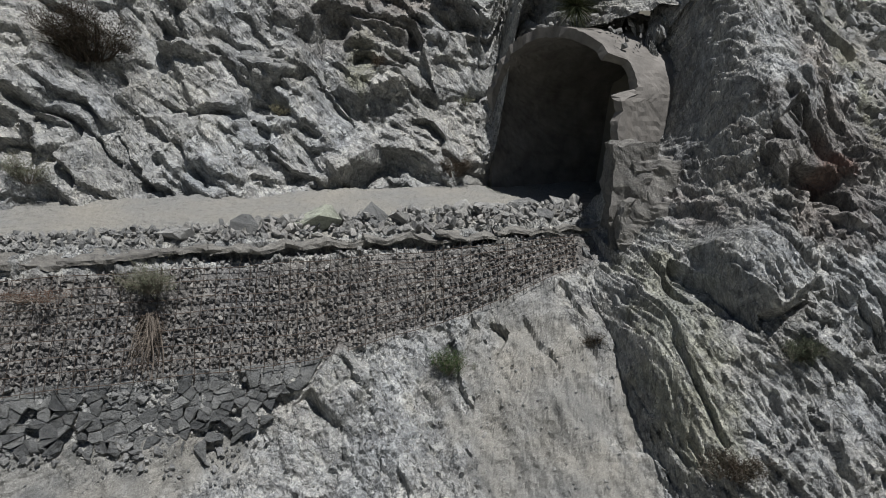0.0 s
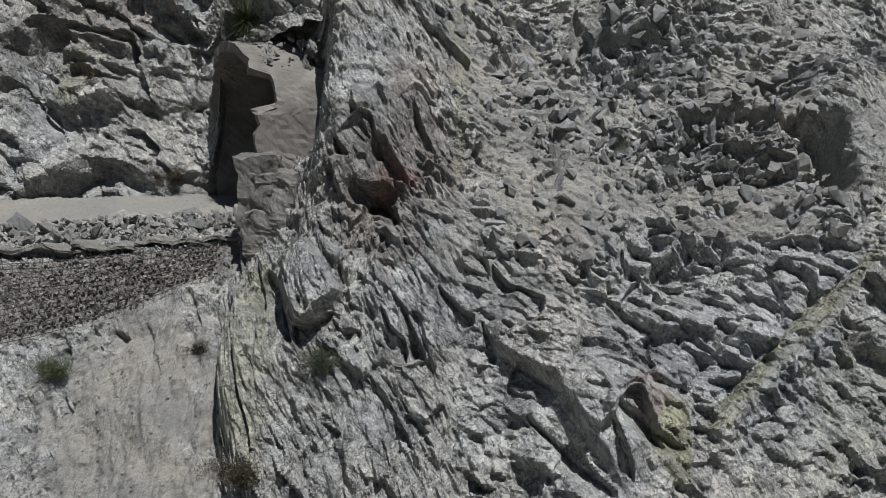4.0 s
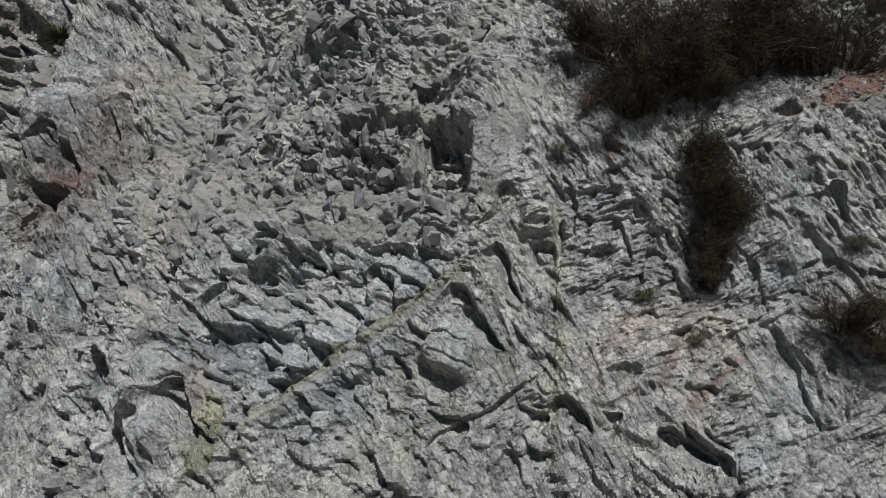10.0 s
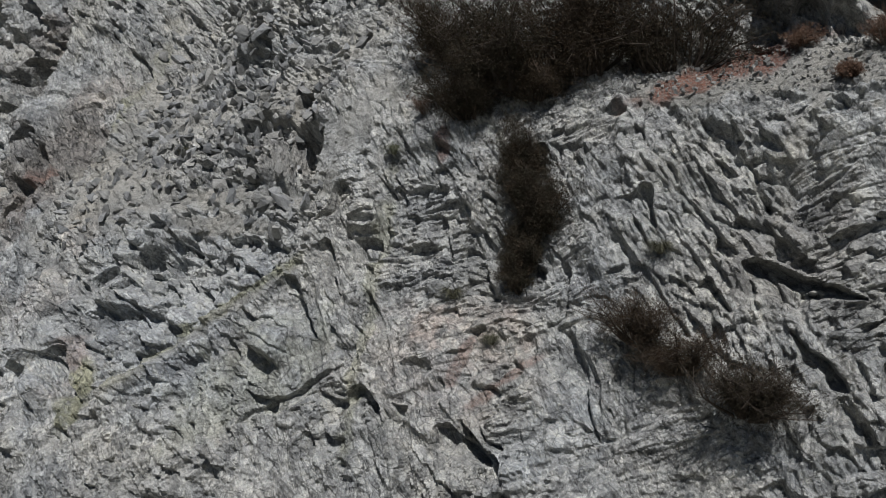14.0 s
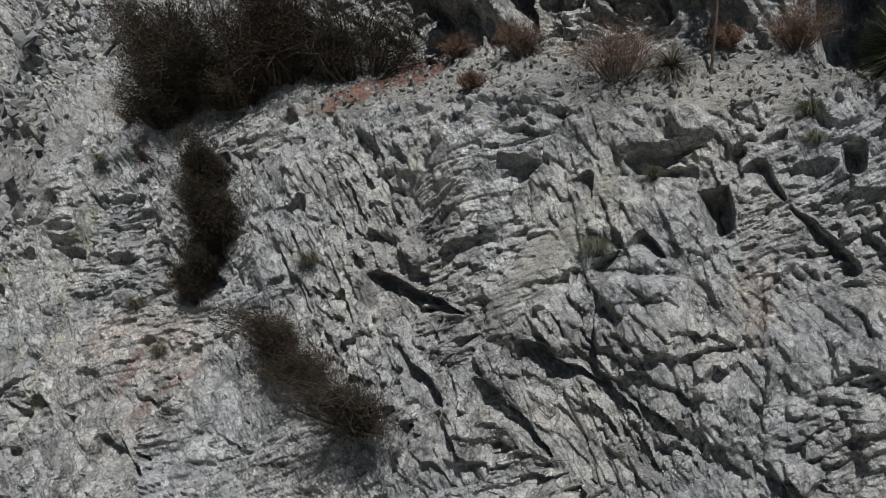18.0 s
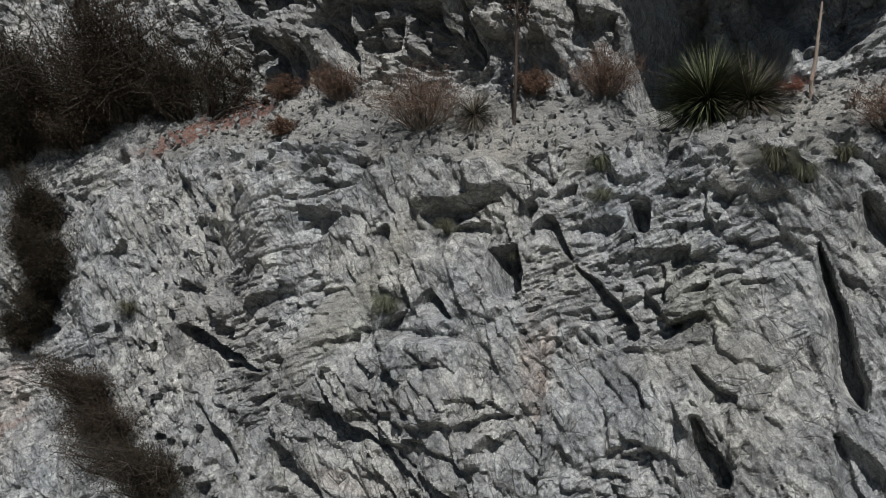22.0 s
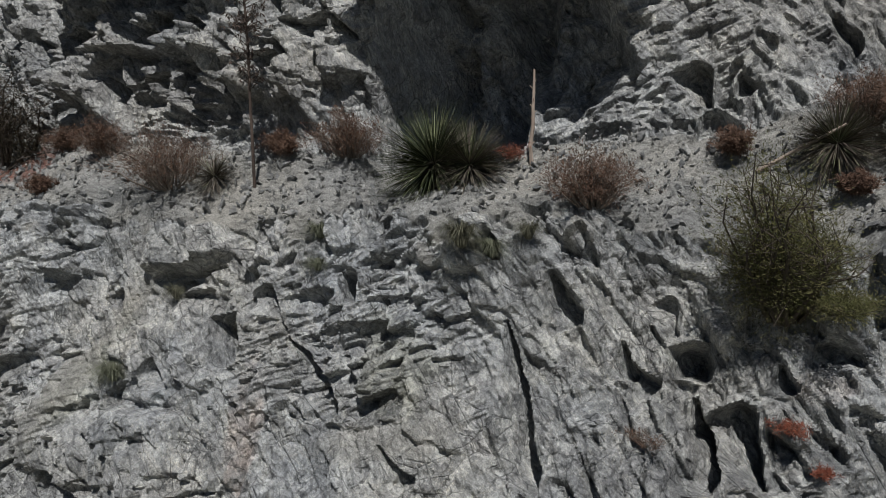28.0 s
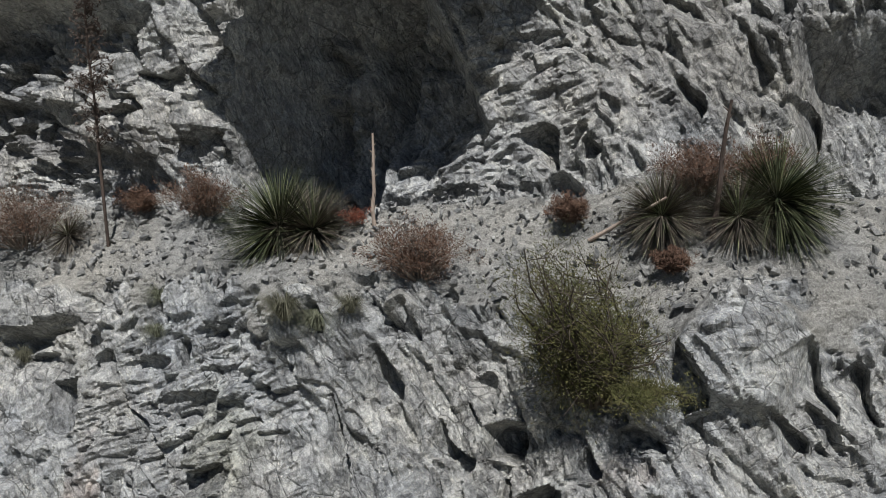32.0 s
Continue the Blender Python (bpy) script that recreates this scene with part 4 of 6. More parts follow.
# added brow out of view, to throw patchy shade on the upper cliff
face.slab(26.2, 6.3, 2.6, 0.55, 0, 1.15)
mood = step(fbm(px * 0.4, face.s * 0.4, 3, 7) + 0.12, -0.05, 0.05)
face.roll(0.20, 3.1, 2)
face.fracture(-62, 0.6, 1.0, 10, buttress * mood, 1.9, (0.9, 0.8, 0.8), 0.6, 0.12)
face.fracture(-74, 0.52, 1.0, 14, buttress * (1 - mood), 2.0, (0.9, 0.8, 0.8), 0.6, 0.12)
blocky = talus * step(1.15 - np.hypot((px - 13.9) / 2.3, (pz + 0.9) / 1.5), 0.0, 0.25) * step(pz + 2.95 - 0.727 * (px - 12.76), -0.05, 0.1)
face.tone["blue"] = np.maximum(face.tone["blue"], 0.85 * blocky)
face.fracture(-32, 0.72, 1.1, 20, talus * (1 - blocky), 1.1, (0.8, 1.1, 1.0), 0.8, 0.03)
face.fracture(-38, 0.92, 1.15, 24, blocky, 1.15, (0.9, 1.25, 0.6), 1.0, 0.0, 0.3)
face.fracture(-64, 0.6, 1.0, 30, right * mood, 1.6, (0.7, 0.8, 0.8), 0.6)
face.fracture(28, 0.58, 1.0, 36, right * (1 - mood), 1.5, (0.7, 0.8, 0.75), 0.55)
face.fracture(-70, 1.25, 1.25, 33, step(pk, 3.95, 4.3) * step(px, 21, 23) * (1 - step(px, 30.5, 31)), 1.1, (1.3, 1.0, 0.7), 1.1, 0.1, 0.4)
face.gravel()
face.finish()

# ---------------------------------------------------------------- slope, wall bench and road below the tunnel
slope = Sheet(-15, 5.6, [
    [(-20, 2.5, -7.5), (-8, 8, -7.5), (-3.7, 9.6, -7.5), (2.3, 9.8, -7.5), (5.6, 10, -7.5)],
    [(-20, 6.5, -4.4), (-8, 11.25, -4.4), (-3.7, 12.9, -4.4), (-2.3, 12.85, -4.4), (-0.9, 12.7, -4.4), (1.4, 13.2, -4.4), (2.3, 12.5, -4.4), (5.6, 12.6, -4.4)],
    [(-20, 7.2, -2.9), (-8, 11.8, -3), (-2.8, 13.75, -3.05), (0.45, 14.8, -2.3), (2.8, 15.7, -1.4), (3.6, 16, -1.2), (5.6, 16.2, -1)],
    [(-20, 8.2, -1.1), (-8, 12.85, -0.95), (-3.6, 14.45, -1), (0.5, 15.5, -0.9), (2.8, 16.3, -0.85), (5.6, 16.8, -0.8)],
    [(-20, 8.9, -0.7), (-8, 13.4, -0.6), (-3.6, 14.9, -0.62), (0.5, 15.95, -0.6), (2.8, 16.6, -0.5), (5.6, 17.2, -0.5)],
    [(-20, 12, 0), (-10, 15.6, 0), (-6.3, 17, 0), (-4, 18.7, 0), (-1.8, 19.4, -0.03), (1, 20.6, -0.1), (1.6, 21.4, -0.2), (5.6, 24, -0.2)],
], [3.0, 2.0, 2.4, 0.8, 5.0], 0.042)
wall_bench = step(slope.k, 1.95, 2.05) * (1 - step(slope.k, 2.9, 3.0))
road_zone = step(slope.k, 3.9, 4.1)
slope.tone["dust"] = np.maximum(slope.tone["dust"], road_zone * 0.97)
# dark backing: shade between the wall's stones, put into the bench colour
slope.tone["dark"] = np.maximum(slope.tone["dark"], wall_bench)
slope.d -= 0.42 * step(slope.k, 3.08, 3.14) * (1 - step(slope.k, 3.5, 3.75)) * step(slope.x + 0.5 * fbm(slope.x, slope.x * 0 + 3.0, 3, 8), -5.2, -4.6) * (1 - step(slope.x, 1.6, 2.2))
slope.tone_or_shade("dust", -8.07, -0.08, 2.72, 0.2, 1, 0)
slope.crack(1.02, -2.45, 1.39, -2.71, 0.31, 0.4)
slope.crack(0.13, -2.73, 0.52, -3.94, 0.21, 0.35)
slope.crack(-2.7, -3.49, -2.44, -3.95, 0.23, 0.3)
slope.slab(-2.09, -3.41, 0.53, 0.53, -40, 0.35)
slope.tone_or_shade("blue", -1.6, -3.95, 1.27, 1.5, 0.45, 0)
slope.tone_or_shade("blue", -2.41, -4.7, 1.26, 0.69, 0.45, 0)
slope.tone_or_shade("dust", 1.98, -3.79, 1.99, 1.64, 0.95, -20)
slope.tone_or_shade("dust", -6.43, -4.42, 3.08, 0.47, 1, 0)
slope.tone_or_shade("dust", 2.6, -4.9, 2.4, 1.3, 0.95, -20)
slope.tone_or_shade("dust", 1.6, -2.6, 1.3, 0.6, 0.6, 30)
slope.crack(1.72, -2.35, 2.37, -3.24, 0.17, 0.2)
slope.crack(2.51, -1.74, 3.08, -2.43, 0.18, 0.25)
slope.crack(2.73, -2.33, 3.21, -3.07, 0.15, 0.2)
slope.crack(3.27, -1.79, 4.43, -4.32, 0.17, 0.3)

slope.roll(0.05, 2.5, 40)
slope.d += (1 - road_zone) * (1 - wall_bench) * 0.16 * fbm(slope.x / 1.6, slope.s / 1.6, 4, 41)
slope.fracture(-62, 0.7, 0.8, 42, (1 - road_zone) * (1 - wall_bench))
slope.d += slope.tone["dust"] * (1 - road_zone) * (0.09 * fbm(slope.x * 2.2 + slope.s * 0.7, slope.s * 0.45, 4, 46) + 0.03 * fbm(slope.x * 7, slope.s * 2.5, 3, 47))
slope.gravel()
slope.finish()

# ---------------------------------------------------------------- cliff above the road
bank = Sheet(-15, 7.5, [
    [(-20, 11.8, -0.9), (-10, 15.4, -0.9), (-6.3, 16.7, -0.9), (-4, 18.5, -0.9), (-1.8, 19.3, -0.9), (1, 20.4, -0.9), (1.75, 21.4, -0.9), (1.9, 21.2, 4.0), (4, 18.0, 4.2), (7.5, 16.6, 4.3)],
    [(-20, 12.6, 2.2), (-10, 16.4, 2.2), (-6, 18.0, 2.2), (-4, 19.4, 2.2), (-2, 20.2, 2.2), (0.5, 20.7, 2.2), (1.75, 21.5, 2.2), (1.9, 21.3, 4.4), (4, 18.3, 4.7), (7.5, 17.2, 4.8)],
    [(-20, 14, 5), (-6.3, 19.3, 5), (-2, 21.3, 5), (2, 21.3, 5.2), (4, 19.2, 5.6), (7.5, 18.2, 5.6)],
    [(-20, 17, 11), (-6, 22, 11), (2, 23.6, 11), (7.5, 21, 11)],
], [2.7, 3.2, 1.6], 0.045)
bank.crack(-3.65, 4.79, -1.03, 4.49, 0.84, 0.5)
bank.crack(-1.16, 4.69, -0.19, 2.59, 0.75, 0.5)
bank.crack(-6.1, 3.74, -4.89, 2.51, 0.5, 0.35)
bank.crack(-4.73, 2.4, -3.72, 2.95, 0.63, 0.4)
bank.crack(-3.72, 3.16, -2.45, 1.51, 0.45, 0.35)
bank.crack(-9.86, 2.39, -8.35, 1.3, 0.83, 0.5)
bank.crack(-7.56, 2.05, -6.7, 1.29, 0.45, 0.3)
bank.crack(-6.62, 1.37, -5.73, 0.09, 0.32, 0.3)
bank.crack(-8.4, 1.75, -7.72, 0.62, 0.41, 0.3)
bank.crack(-7.73, 1.47, -7.28, 0.48, 0.35, 0.3)
bank.crack(-8.94, 1.06, -8.29, 0.18, 0.35, 0.3)
bank.slab(-1.87, 4.13, 0.93, 0.42, -15, 0.45)
bank.crack(-2.5, 3.6, -1.02, 3.15, 0.46, 0.3)
bank.crack(-3.79, 1.64, -3.2, 1.21, 0.28, 0.25)
bank.crack(-5.41, 4.55, -4.58, 3.73, 0.42, 0.3)
bank.crack(0.82, 5.1, 1.04, 3.29, 0.77, 0.4)
bank.slab(-3.4, 1.86, 0.98, 0.44, -50, 0.3)
bank.slab(-5.47, 1.04, 0.9, 0.67, -30, 0.25)
bank.tone_or_shade("blue", -5.46, 0.97, 1.19, 0.89, 0.9, 0)
bank.tone_or_shade("blue", -3.4, 1.79, 1.1, 0.79, 0.7, -40)
bank.tone_or_shade("green", -2.27, 3.33, 0.41, 0.99, 0.6, 0)
bank.tone_or_shade("dust", 1.08, 0.17, 0.66, 0.41, 0.6, 0)
bank.tone_or_shade("calm", -5.47, 1.04, 1.19, 0.9, 0.6, 0)
bank.tone_or_shade("calm", -3.4, 1.71, 1.1, 0.63, 0.6, -45)
bank.tone_or_shade("dark", -1.92, 4.99, 2.2, 1.46, 0.6, 0)
bank.tone_or_shade("warm", -1.26, 5.76, 1.45, 0.97, 0.6, 0)

bank.roll(0.25, 2.6, 50)
bank.fracture(-46, 1.7, 1.1, 52, None, 1.2, (1.15, 0.9, 0.6), 0.8, 0.08, 0.36)
bank.gravel()
bank.finish()

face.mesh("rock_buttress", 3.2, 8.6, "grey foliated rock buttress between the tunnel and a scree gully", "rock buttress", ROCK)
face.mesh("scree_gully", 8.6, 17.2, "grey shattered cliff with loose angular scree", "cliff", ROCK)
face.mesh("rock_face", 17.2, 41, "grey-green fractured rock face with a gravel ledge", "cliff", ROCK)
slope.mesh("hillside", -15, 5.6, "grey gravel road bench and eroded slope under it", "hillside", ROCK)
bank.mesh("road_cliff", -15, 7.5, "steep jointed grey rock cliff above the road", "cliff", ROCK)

# ---------------------------------------------------------------- helpers for things


def part(name, bm, material, parent, label="", smooth_faces=False):
    """Links a bmesh (or a mesh) as one mesh object under a thing or a part."""
    if isinstance(bm, bpy.types.Mesh):
        me = bm
    else:
        me = bpy.data.meshes.new(name)
        bm.to_mesh(me)
        bm.free()
        if smooth_faces:
            me.shade_smooth()
    if material and not me.materials:
        me.materials.append(material)
    ob = new(name, me)
    ob.parent = parent
    return tagged(ob, label) if label else ob


def raw(name, verts, faces, material):
    me = bpy.data.meshes.new(name)
    me.from_pydata(verts, [], faces)
    me.materials.append(material)
    return me


def thing(name, place, label, category, group="", kind=""):
    ob = new(name)
    ob.location = place
    ob.empty_display_size = 0.2
    return tagged(ob, label, category, group, kind)


def rock_bmesh(r, flat=1.0, points=14):
    """An angular broken stone: the hull of random points, with lightly worn edges."""
    bm = bmesh.new()
    sx, sy = r.uniform(0.75, 1.15), r.uniform(0.6, 1.0)
    cut = [(Vector((r.gauss(0, 1), r.gauss(0, 1), r.gauss(0, 1))).normalized(), r.uniform(0.38, 0.7)) for _ in range(6)]
    for _ in range(points):
        v = Vector((r.gauss(0, 1), r.gauss(0, 1), r.gauss(0, 1))).normalized()
        for n, d in cut:
            over = v.dot(n) - d
            if over > 0:
                v -= n * over
        bm.verts.new(Vector((v.x * sx, v.y * sy, v.z * flat * 0.8)))
    got = bmesh.ops.convex_hull(bm, input=bm.verts)
    bmesh.ops.delete(bm, geom=[g for g in got["geom_interior"] if isinstance(g, bmesh.types.BMVert)], context="VERTS")
    bmesh.ops.dissolve_limit(bm, angle_limit=radians(14), verts=bm.verts, edges=bm.edges)
    return bm


def rock_meshes(count, seed, flat, material, points=14):
    r = random.Random(seed)
    out = []
    for i in range(count):
        me = bpy.data.meshes.new("stone")
        bm = rock_bmesh(r, flat, points)
        bm.to_mesh(me)
        bm.free()
        me.materials.append(material)
        out.append(me)
    return out


def rock_arrays(count, seed, flat, points=12):
    """Hull stones as plain arrays, to be joined by the hundred."""
    r = random.Random(seed)
    out = []
    for i in range(count):
        bm = rock_bmesh(r, flat, points)
        bm.verts.index_update()
        out.append((np.array([v.co[:] for v in bm.verts]), [[v.index for v in f.verts] for f in bm.faces]))
        bm.free()
    return out


def scatter_stuff(name, places, shapes, material, label, category, parent=None):
    """Many stones joined in one mesh. places: (position, size, turn)."""
    verts, faces, base = [], [], 0
    for i, (p, size, turn) in enumerate(places):
        co, fs = shapes[i % len(shapes)]
        m = np.array(Euler(turn).to_matrix()) * size
        verts.append(co @ m.T + np.array(p))
        faces += [[base + j for j in f] for f in fs]
        base += len(co)
    me = raw(name, np.concatenate(verts).tolist(), faces, material)
    ob = new(name, me)
    ob.parent = parent
    return tagged(ob, label, "" if parent else category, kind="stuff")


def turn3(r):
    return (r.uniform(0, 6.28), r.uniform(0, 6.28), r.uniform(0, 6.28))


def tube(path, radii, sides=5):
    """Vertices and faces of a tapering tube along a path of points."""
    verts, faces = [], []
    for i, p in enumerate(path):
        a = path[min(i + 1, len(path) - 1)] - path[max(i - 1, 0)]
        q = a.to_track_quat("Z", "Y")
        for s in range(sides):
            ang = 2 * math.pi * s / sides
            verts.append((p + q @ Vector((math.cos(ang), math.sin(ang), 0)) * radii[i])[:])
        if i:
            b = (i - 1) * sides
            faces += [(b + s, b + (s + 1) % sides, b + sides + (s + 1) % sides, b + sides + s) for s in range(sides)]
    faces.append(tuple(range(len(path) * sides - sides, len(path) * sides)))
    return verts, faces


def joined(chunks):
    verts, faces = [], []
    for v, f in chunks:
        b = len(verts)
        verts += v
        faces += [tuple(b + i for i in g) for g in f]
    return verts, faces


def leaf_material(name, dark, light, tip=None):
    k = Mat(name, 0.9)
    k.b.inputs["Specular IOR Level"].default_value = 0.08
    c = k.ramp(k.island(), [(0, dark), (0.7, tuple(0.7 * a + 0.3 * b for a, b in zip(dark, light))), (1, tuple(0.25 * a + 0.75 * b for a, b in zip(dark, light)))])
    if tip:
        c = k.mix(k.ramp(k.noise(6.0, 3), [(0.45, (0, 0, 0)), (0.65, (1, 1, 1))]), c, tip)
    return k.colour(c)


def blade_material(name, dark, light):
    k = Mat(name, 0.5)
    c = k.ramp(k.rand(), [(0, dark), (1, light)])
    c = k.mix(0.5, c, k.ramp(k.noise(30, 3), [(0.3, (0.7, 0.7, 0.7)), (0.7, (1.2, 1.2, 1.2))]), "MULTIPLY")
    return k.colour(c)


def bark_material(name, a, b):
    k = Mat(name, 0.85)
    c = k.ramp(k.noise(14, 5, 0.7, (1, 1, 0.2)), [(0.3, a), (0.7, b)])
    k.bump(k.noise(40, 4, 0.7, (1, 1, 0.15)), 0.5, 0.01)
    return k.colour(c)


BARK = bark_material("grey_twig", (0.09, 0.075, 0.06), (0.23, 0.20, 0.17))
DARK_TWIG = bark_material("dark_twig", (0.025, 0.02, 0.016), (0.075, 0.06, 0.048))
STALK_PALE = bark_material("bleached_stalk", (0.24, 0.19, 0.15), (0.40, 0.33, 0.27))
STALK_DARK = bark_material("dark_stalk", (0.035, 0.027, 0.023), (0.10, 0.075, 0.06))
CHAMISE = leaf_material("chamise_leaf", (0.022, 0.020, 0.014), (0.036, 0.032, 0.021), (0.038, 0.027, 0.018))
OLIVE = leaf_material("olive_leaf", (0.040, 0.043, 0.017), (0.11, 0.112, 0.045), (0.10, 0.092, 0.04))
RUSSET = leaf_material("dry_flower_head", (0.06, 0.036, 0.026), (0.18, 0.115, 0.083), (0.11, 0.066, 0.045))
RED = leaf_material("red_dry_leaf", (0.11, 0.035, 0.022), (0.30, 0.10, 0.06))
SAGE = leaf_material("sage_leaf", (0.07, 0.075, 0.05), (0.24, 0.25, 0.18))
DARK_SAGE = leaf_material("dark_sage_leaf", (0.028, 0.034, 0.022), (0.095, 0.11, 0.07))
GREEN = leaf_material("green_leaf", (0.025, 0.042, 0.018), (0.09, 0.13, 0.05))
STRAW = leaf_material("dry_grass", (0.10, 0.095, 0.055), (0.30, 0.28, 0.19))
DRAB = leaf_material("drab_grass", (0.05, 0.05, 0.034), (0.20, 0.195, 0.14))
BROWN = leaf_material("brown_brush_leaf", (0.026, 0.020, 0.014), (0.05, 0.04, 0.025), (0.044, 0.030, 0.020))
YUCCA = blade_material("yucca_blade", (0.045, 0.058, 0.03), (0.22, 0.235, 0.125))
YUCCA_SKIRT = leaf_material("dry_yucca_skirt", (0.05, 0.043, 0.035), (0.24, 0.21, 0.165))
# darker copy of YUCCA; the rosettes' shaded core is put into the colour
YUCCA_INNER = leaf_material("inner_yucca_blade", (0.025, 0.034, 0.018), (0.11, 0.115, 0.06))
YUCCA_DRY = blade_material("dry_yucca_blade", (0.06, 0.054, 0.046), (0.33, 0.30, 0.25))


def shrub(name, base, size, leaf, seed, label, stems=16, sprigs=7, leaves=12, leaf_size=0.03, spread=0.8, lean=(0, -0.35, 0.55), group="shrubs", round_top=0.0, root_spread=0.6, twig=None, low=0.55):
    """A shrub of many stems from one root; each stem bears sprigs, each sprig a cluster of small leaves.
    size: half width, half depth and height in metres; lean: the way in which the plant grows out."""
    r = random.Random(seed)
    size = tuple(1.3 * c for c in size)
    leaf_size *= 0.95 if round_top >= 0.35 else 0.72
    ob = thing(name, base, label, "shrub", group)
    wood, co, faces = [], [], []
    up = Vector(lean).normalized()
    lobes = [(r.uniform(0, 6.283), r.random() ** 0.6, 1.0) for _ in range(80)] if round_top >= 0.35 else [(r.uniform(0, 6.283), r.uniform(0.25, 0.95), r.uniform(0.55, 1.05)) for _ in range(5 + stems // 14)]
    for s in range(stems):
        a, rad, reach = r.choice(lobes)
        a, rad = a + r.gauss(0, 0.3), min(1.1, max(0.05, rad + r.gauss(0, 0.2)))
        side = Vector((math.cos(a) * size[0] * rad, math.sin(a) * size[1] * rad, 0))
        tip = up * size[2] * reach * r.uniform(low, 1.0) * (1 - round_top * rad * rad) + side * spread
        mid = tip * 0.5 + Vector((r.uniform(-1, 1), r.uniform(-1, 1), r.uniform(0, 1))) * 0.12 * size[2]
        path = [side * 0.35 * root_spread, mid * 0.5 + side * 0.25 * root_spread, mid, (mid + tip) * 0.5 + Vector((r.uniform(-1, 1), r.uniform(-1, 1), 0)) * 0.05 * size[2], tip]
        wood.append(tube(path, [0.014 * size[2] * f for f in (1.0, 0.75, 0.5, 0.3, 0.12)], 4))
        for g in range(sprigs):
            f = 0.03 + 0.97 * (g + r.random()) / sprigs
            p = path[1].lerp(path[2], f * 2) if f < 0.5 else path[2].lerp(path[4], f * 2 - 1)
            d = Vector((r.gauss(0, 1), r.gauss(0, 1), r.gauss(0.35, 0.8))).normalized() * size[2] * r.uniform(0.08, 0.26)
            wood.append(tube([p, p + d], [0.0028 * size[2], 0.001 * size[2]], 3))
            for q in range(int(leaves * 1.5)):
                c = p + d * r.uniform(0.15, 1.1) + Vector((r.gauss(0, 1), r.gauss(0, 1), r.gauss(0, 1))) * 0.045 * size[2]
                w = Vector((r.gauss(0, 1), r.gauss(0, 1), r.gauss(0.4, 1))).normalized()
                e = w.orthogonal().normalized() * leaf_size * r.uniform(0.14, 0.26)
                w = (w + d.normalized() * 1.2).normalized() * leaf_size * r.uniform(0.9, 2.1)
                b = len(co)
                co += [c[:], (c + w * 0.5 + e)[:], (c + w)[:], (c + w * 0.5 - e)[:]]
                faces.append((b, b + 1, b + 2, b + 3))
    part("wood", raw("wood", *joined(wood), twig or BARK), None, ob)
    part("foliage", raw("foliage", co, faces, leaf), None, ob)
    return ob


def tuft(base, size, leaf, seed, label, blades=150, hang=0.0):
    """A clump of grass: narrow blades bending over."""
    r = random.Random(seed)
    ob = thing("grass_tuft", base, label, "grass", "grass tufts on the rock")
    co, faces = [], []
    for i in range(blades):
        a = r.uniform(0, 6.283)
        out = Vector((math.cos(a), math.sin(a) * 0.8 - 0.35, 0))
        h = size * r.uniform(0.5, 1.15)
        root = out * 0.12 * size * r.random()
        p1 = root + out * 0.28 * h + Vector((0, 0, 0.55 * h))
        p2 = root + out * h * r.uniform(0.6, 1.0) + Vector((0, 0, h * (r.uniform(0.0, 1.0) - hang)))
        w = Vector((-out.y, out.x, 0)).normalized() * size * 0.0065
        b = len(co)
        co += [(root - w)[:], (root + w)[:], (p1 + w * 0.8)[:], (p1 - w * 0.8)[:], p2[:]]
        faces += [(b, b + 1, b + 2, b + 3), (b + 3, b + 2, b + 4)]
    part("clump", raw("clump", co, faces, leaf), None, ob)
    return ob


def blade_mesh(name, width, droop, material):
    """A yucca leaf one metre long along +x: a stiff folded blade ending in a point."""
    verts, faces = [], []
    for i, f in enumerate((0, 0.12, 0.4, 0.75)):
        w = width * (0.7, 1.0, 0.85, 0.45)[i]
        z = -droop * f * f
        verts += [(f, -w, z + 0.25 * w), (f, 0, z - 0.35 * w), (f, w, z + 0.25 * w)]
        if i:
            b = 3 * (i - 1)
            faces += [(b, b + 1, b + 4, b + 3), (b + 1, b + 2, b + 5, b + 4)]
    verts.append((1, 0, -droop))
    faces += [(9, 10, 12), (10, 11, 12)]
    return raw(name, verts, faces, material)


GREEN_BLADES = [blade_mesh("leaf", 0.0068, d, YUCCA) for d in (0.0, 0.05, 0.12)]
DRY_BLADES = [blade_mesh("leaf", 0.0076, d, YUCCA_DRY) for d in (0.02, 0.1, 0.2)]
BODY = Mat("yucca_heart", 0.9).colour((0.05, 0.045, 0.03))


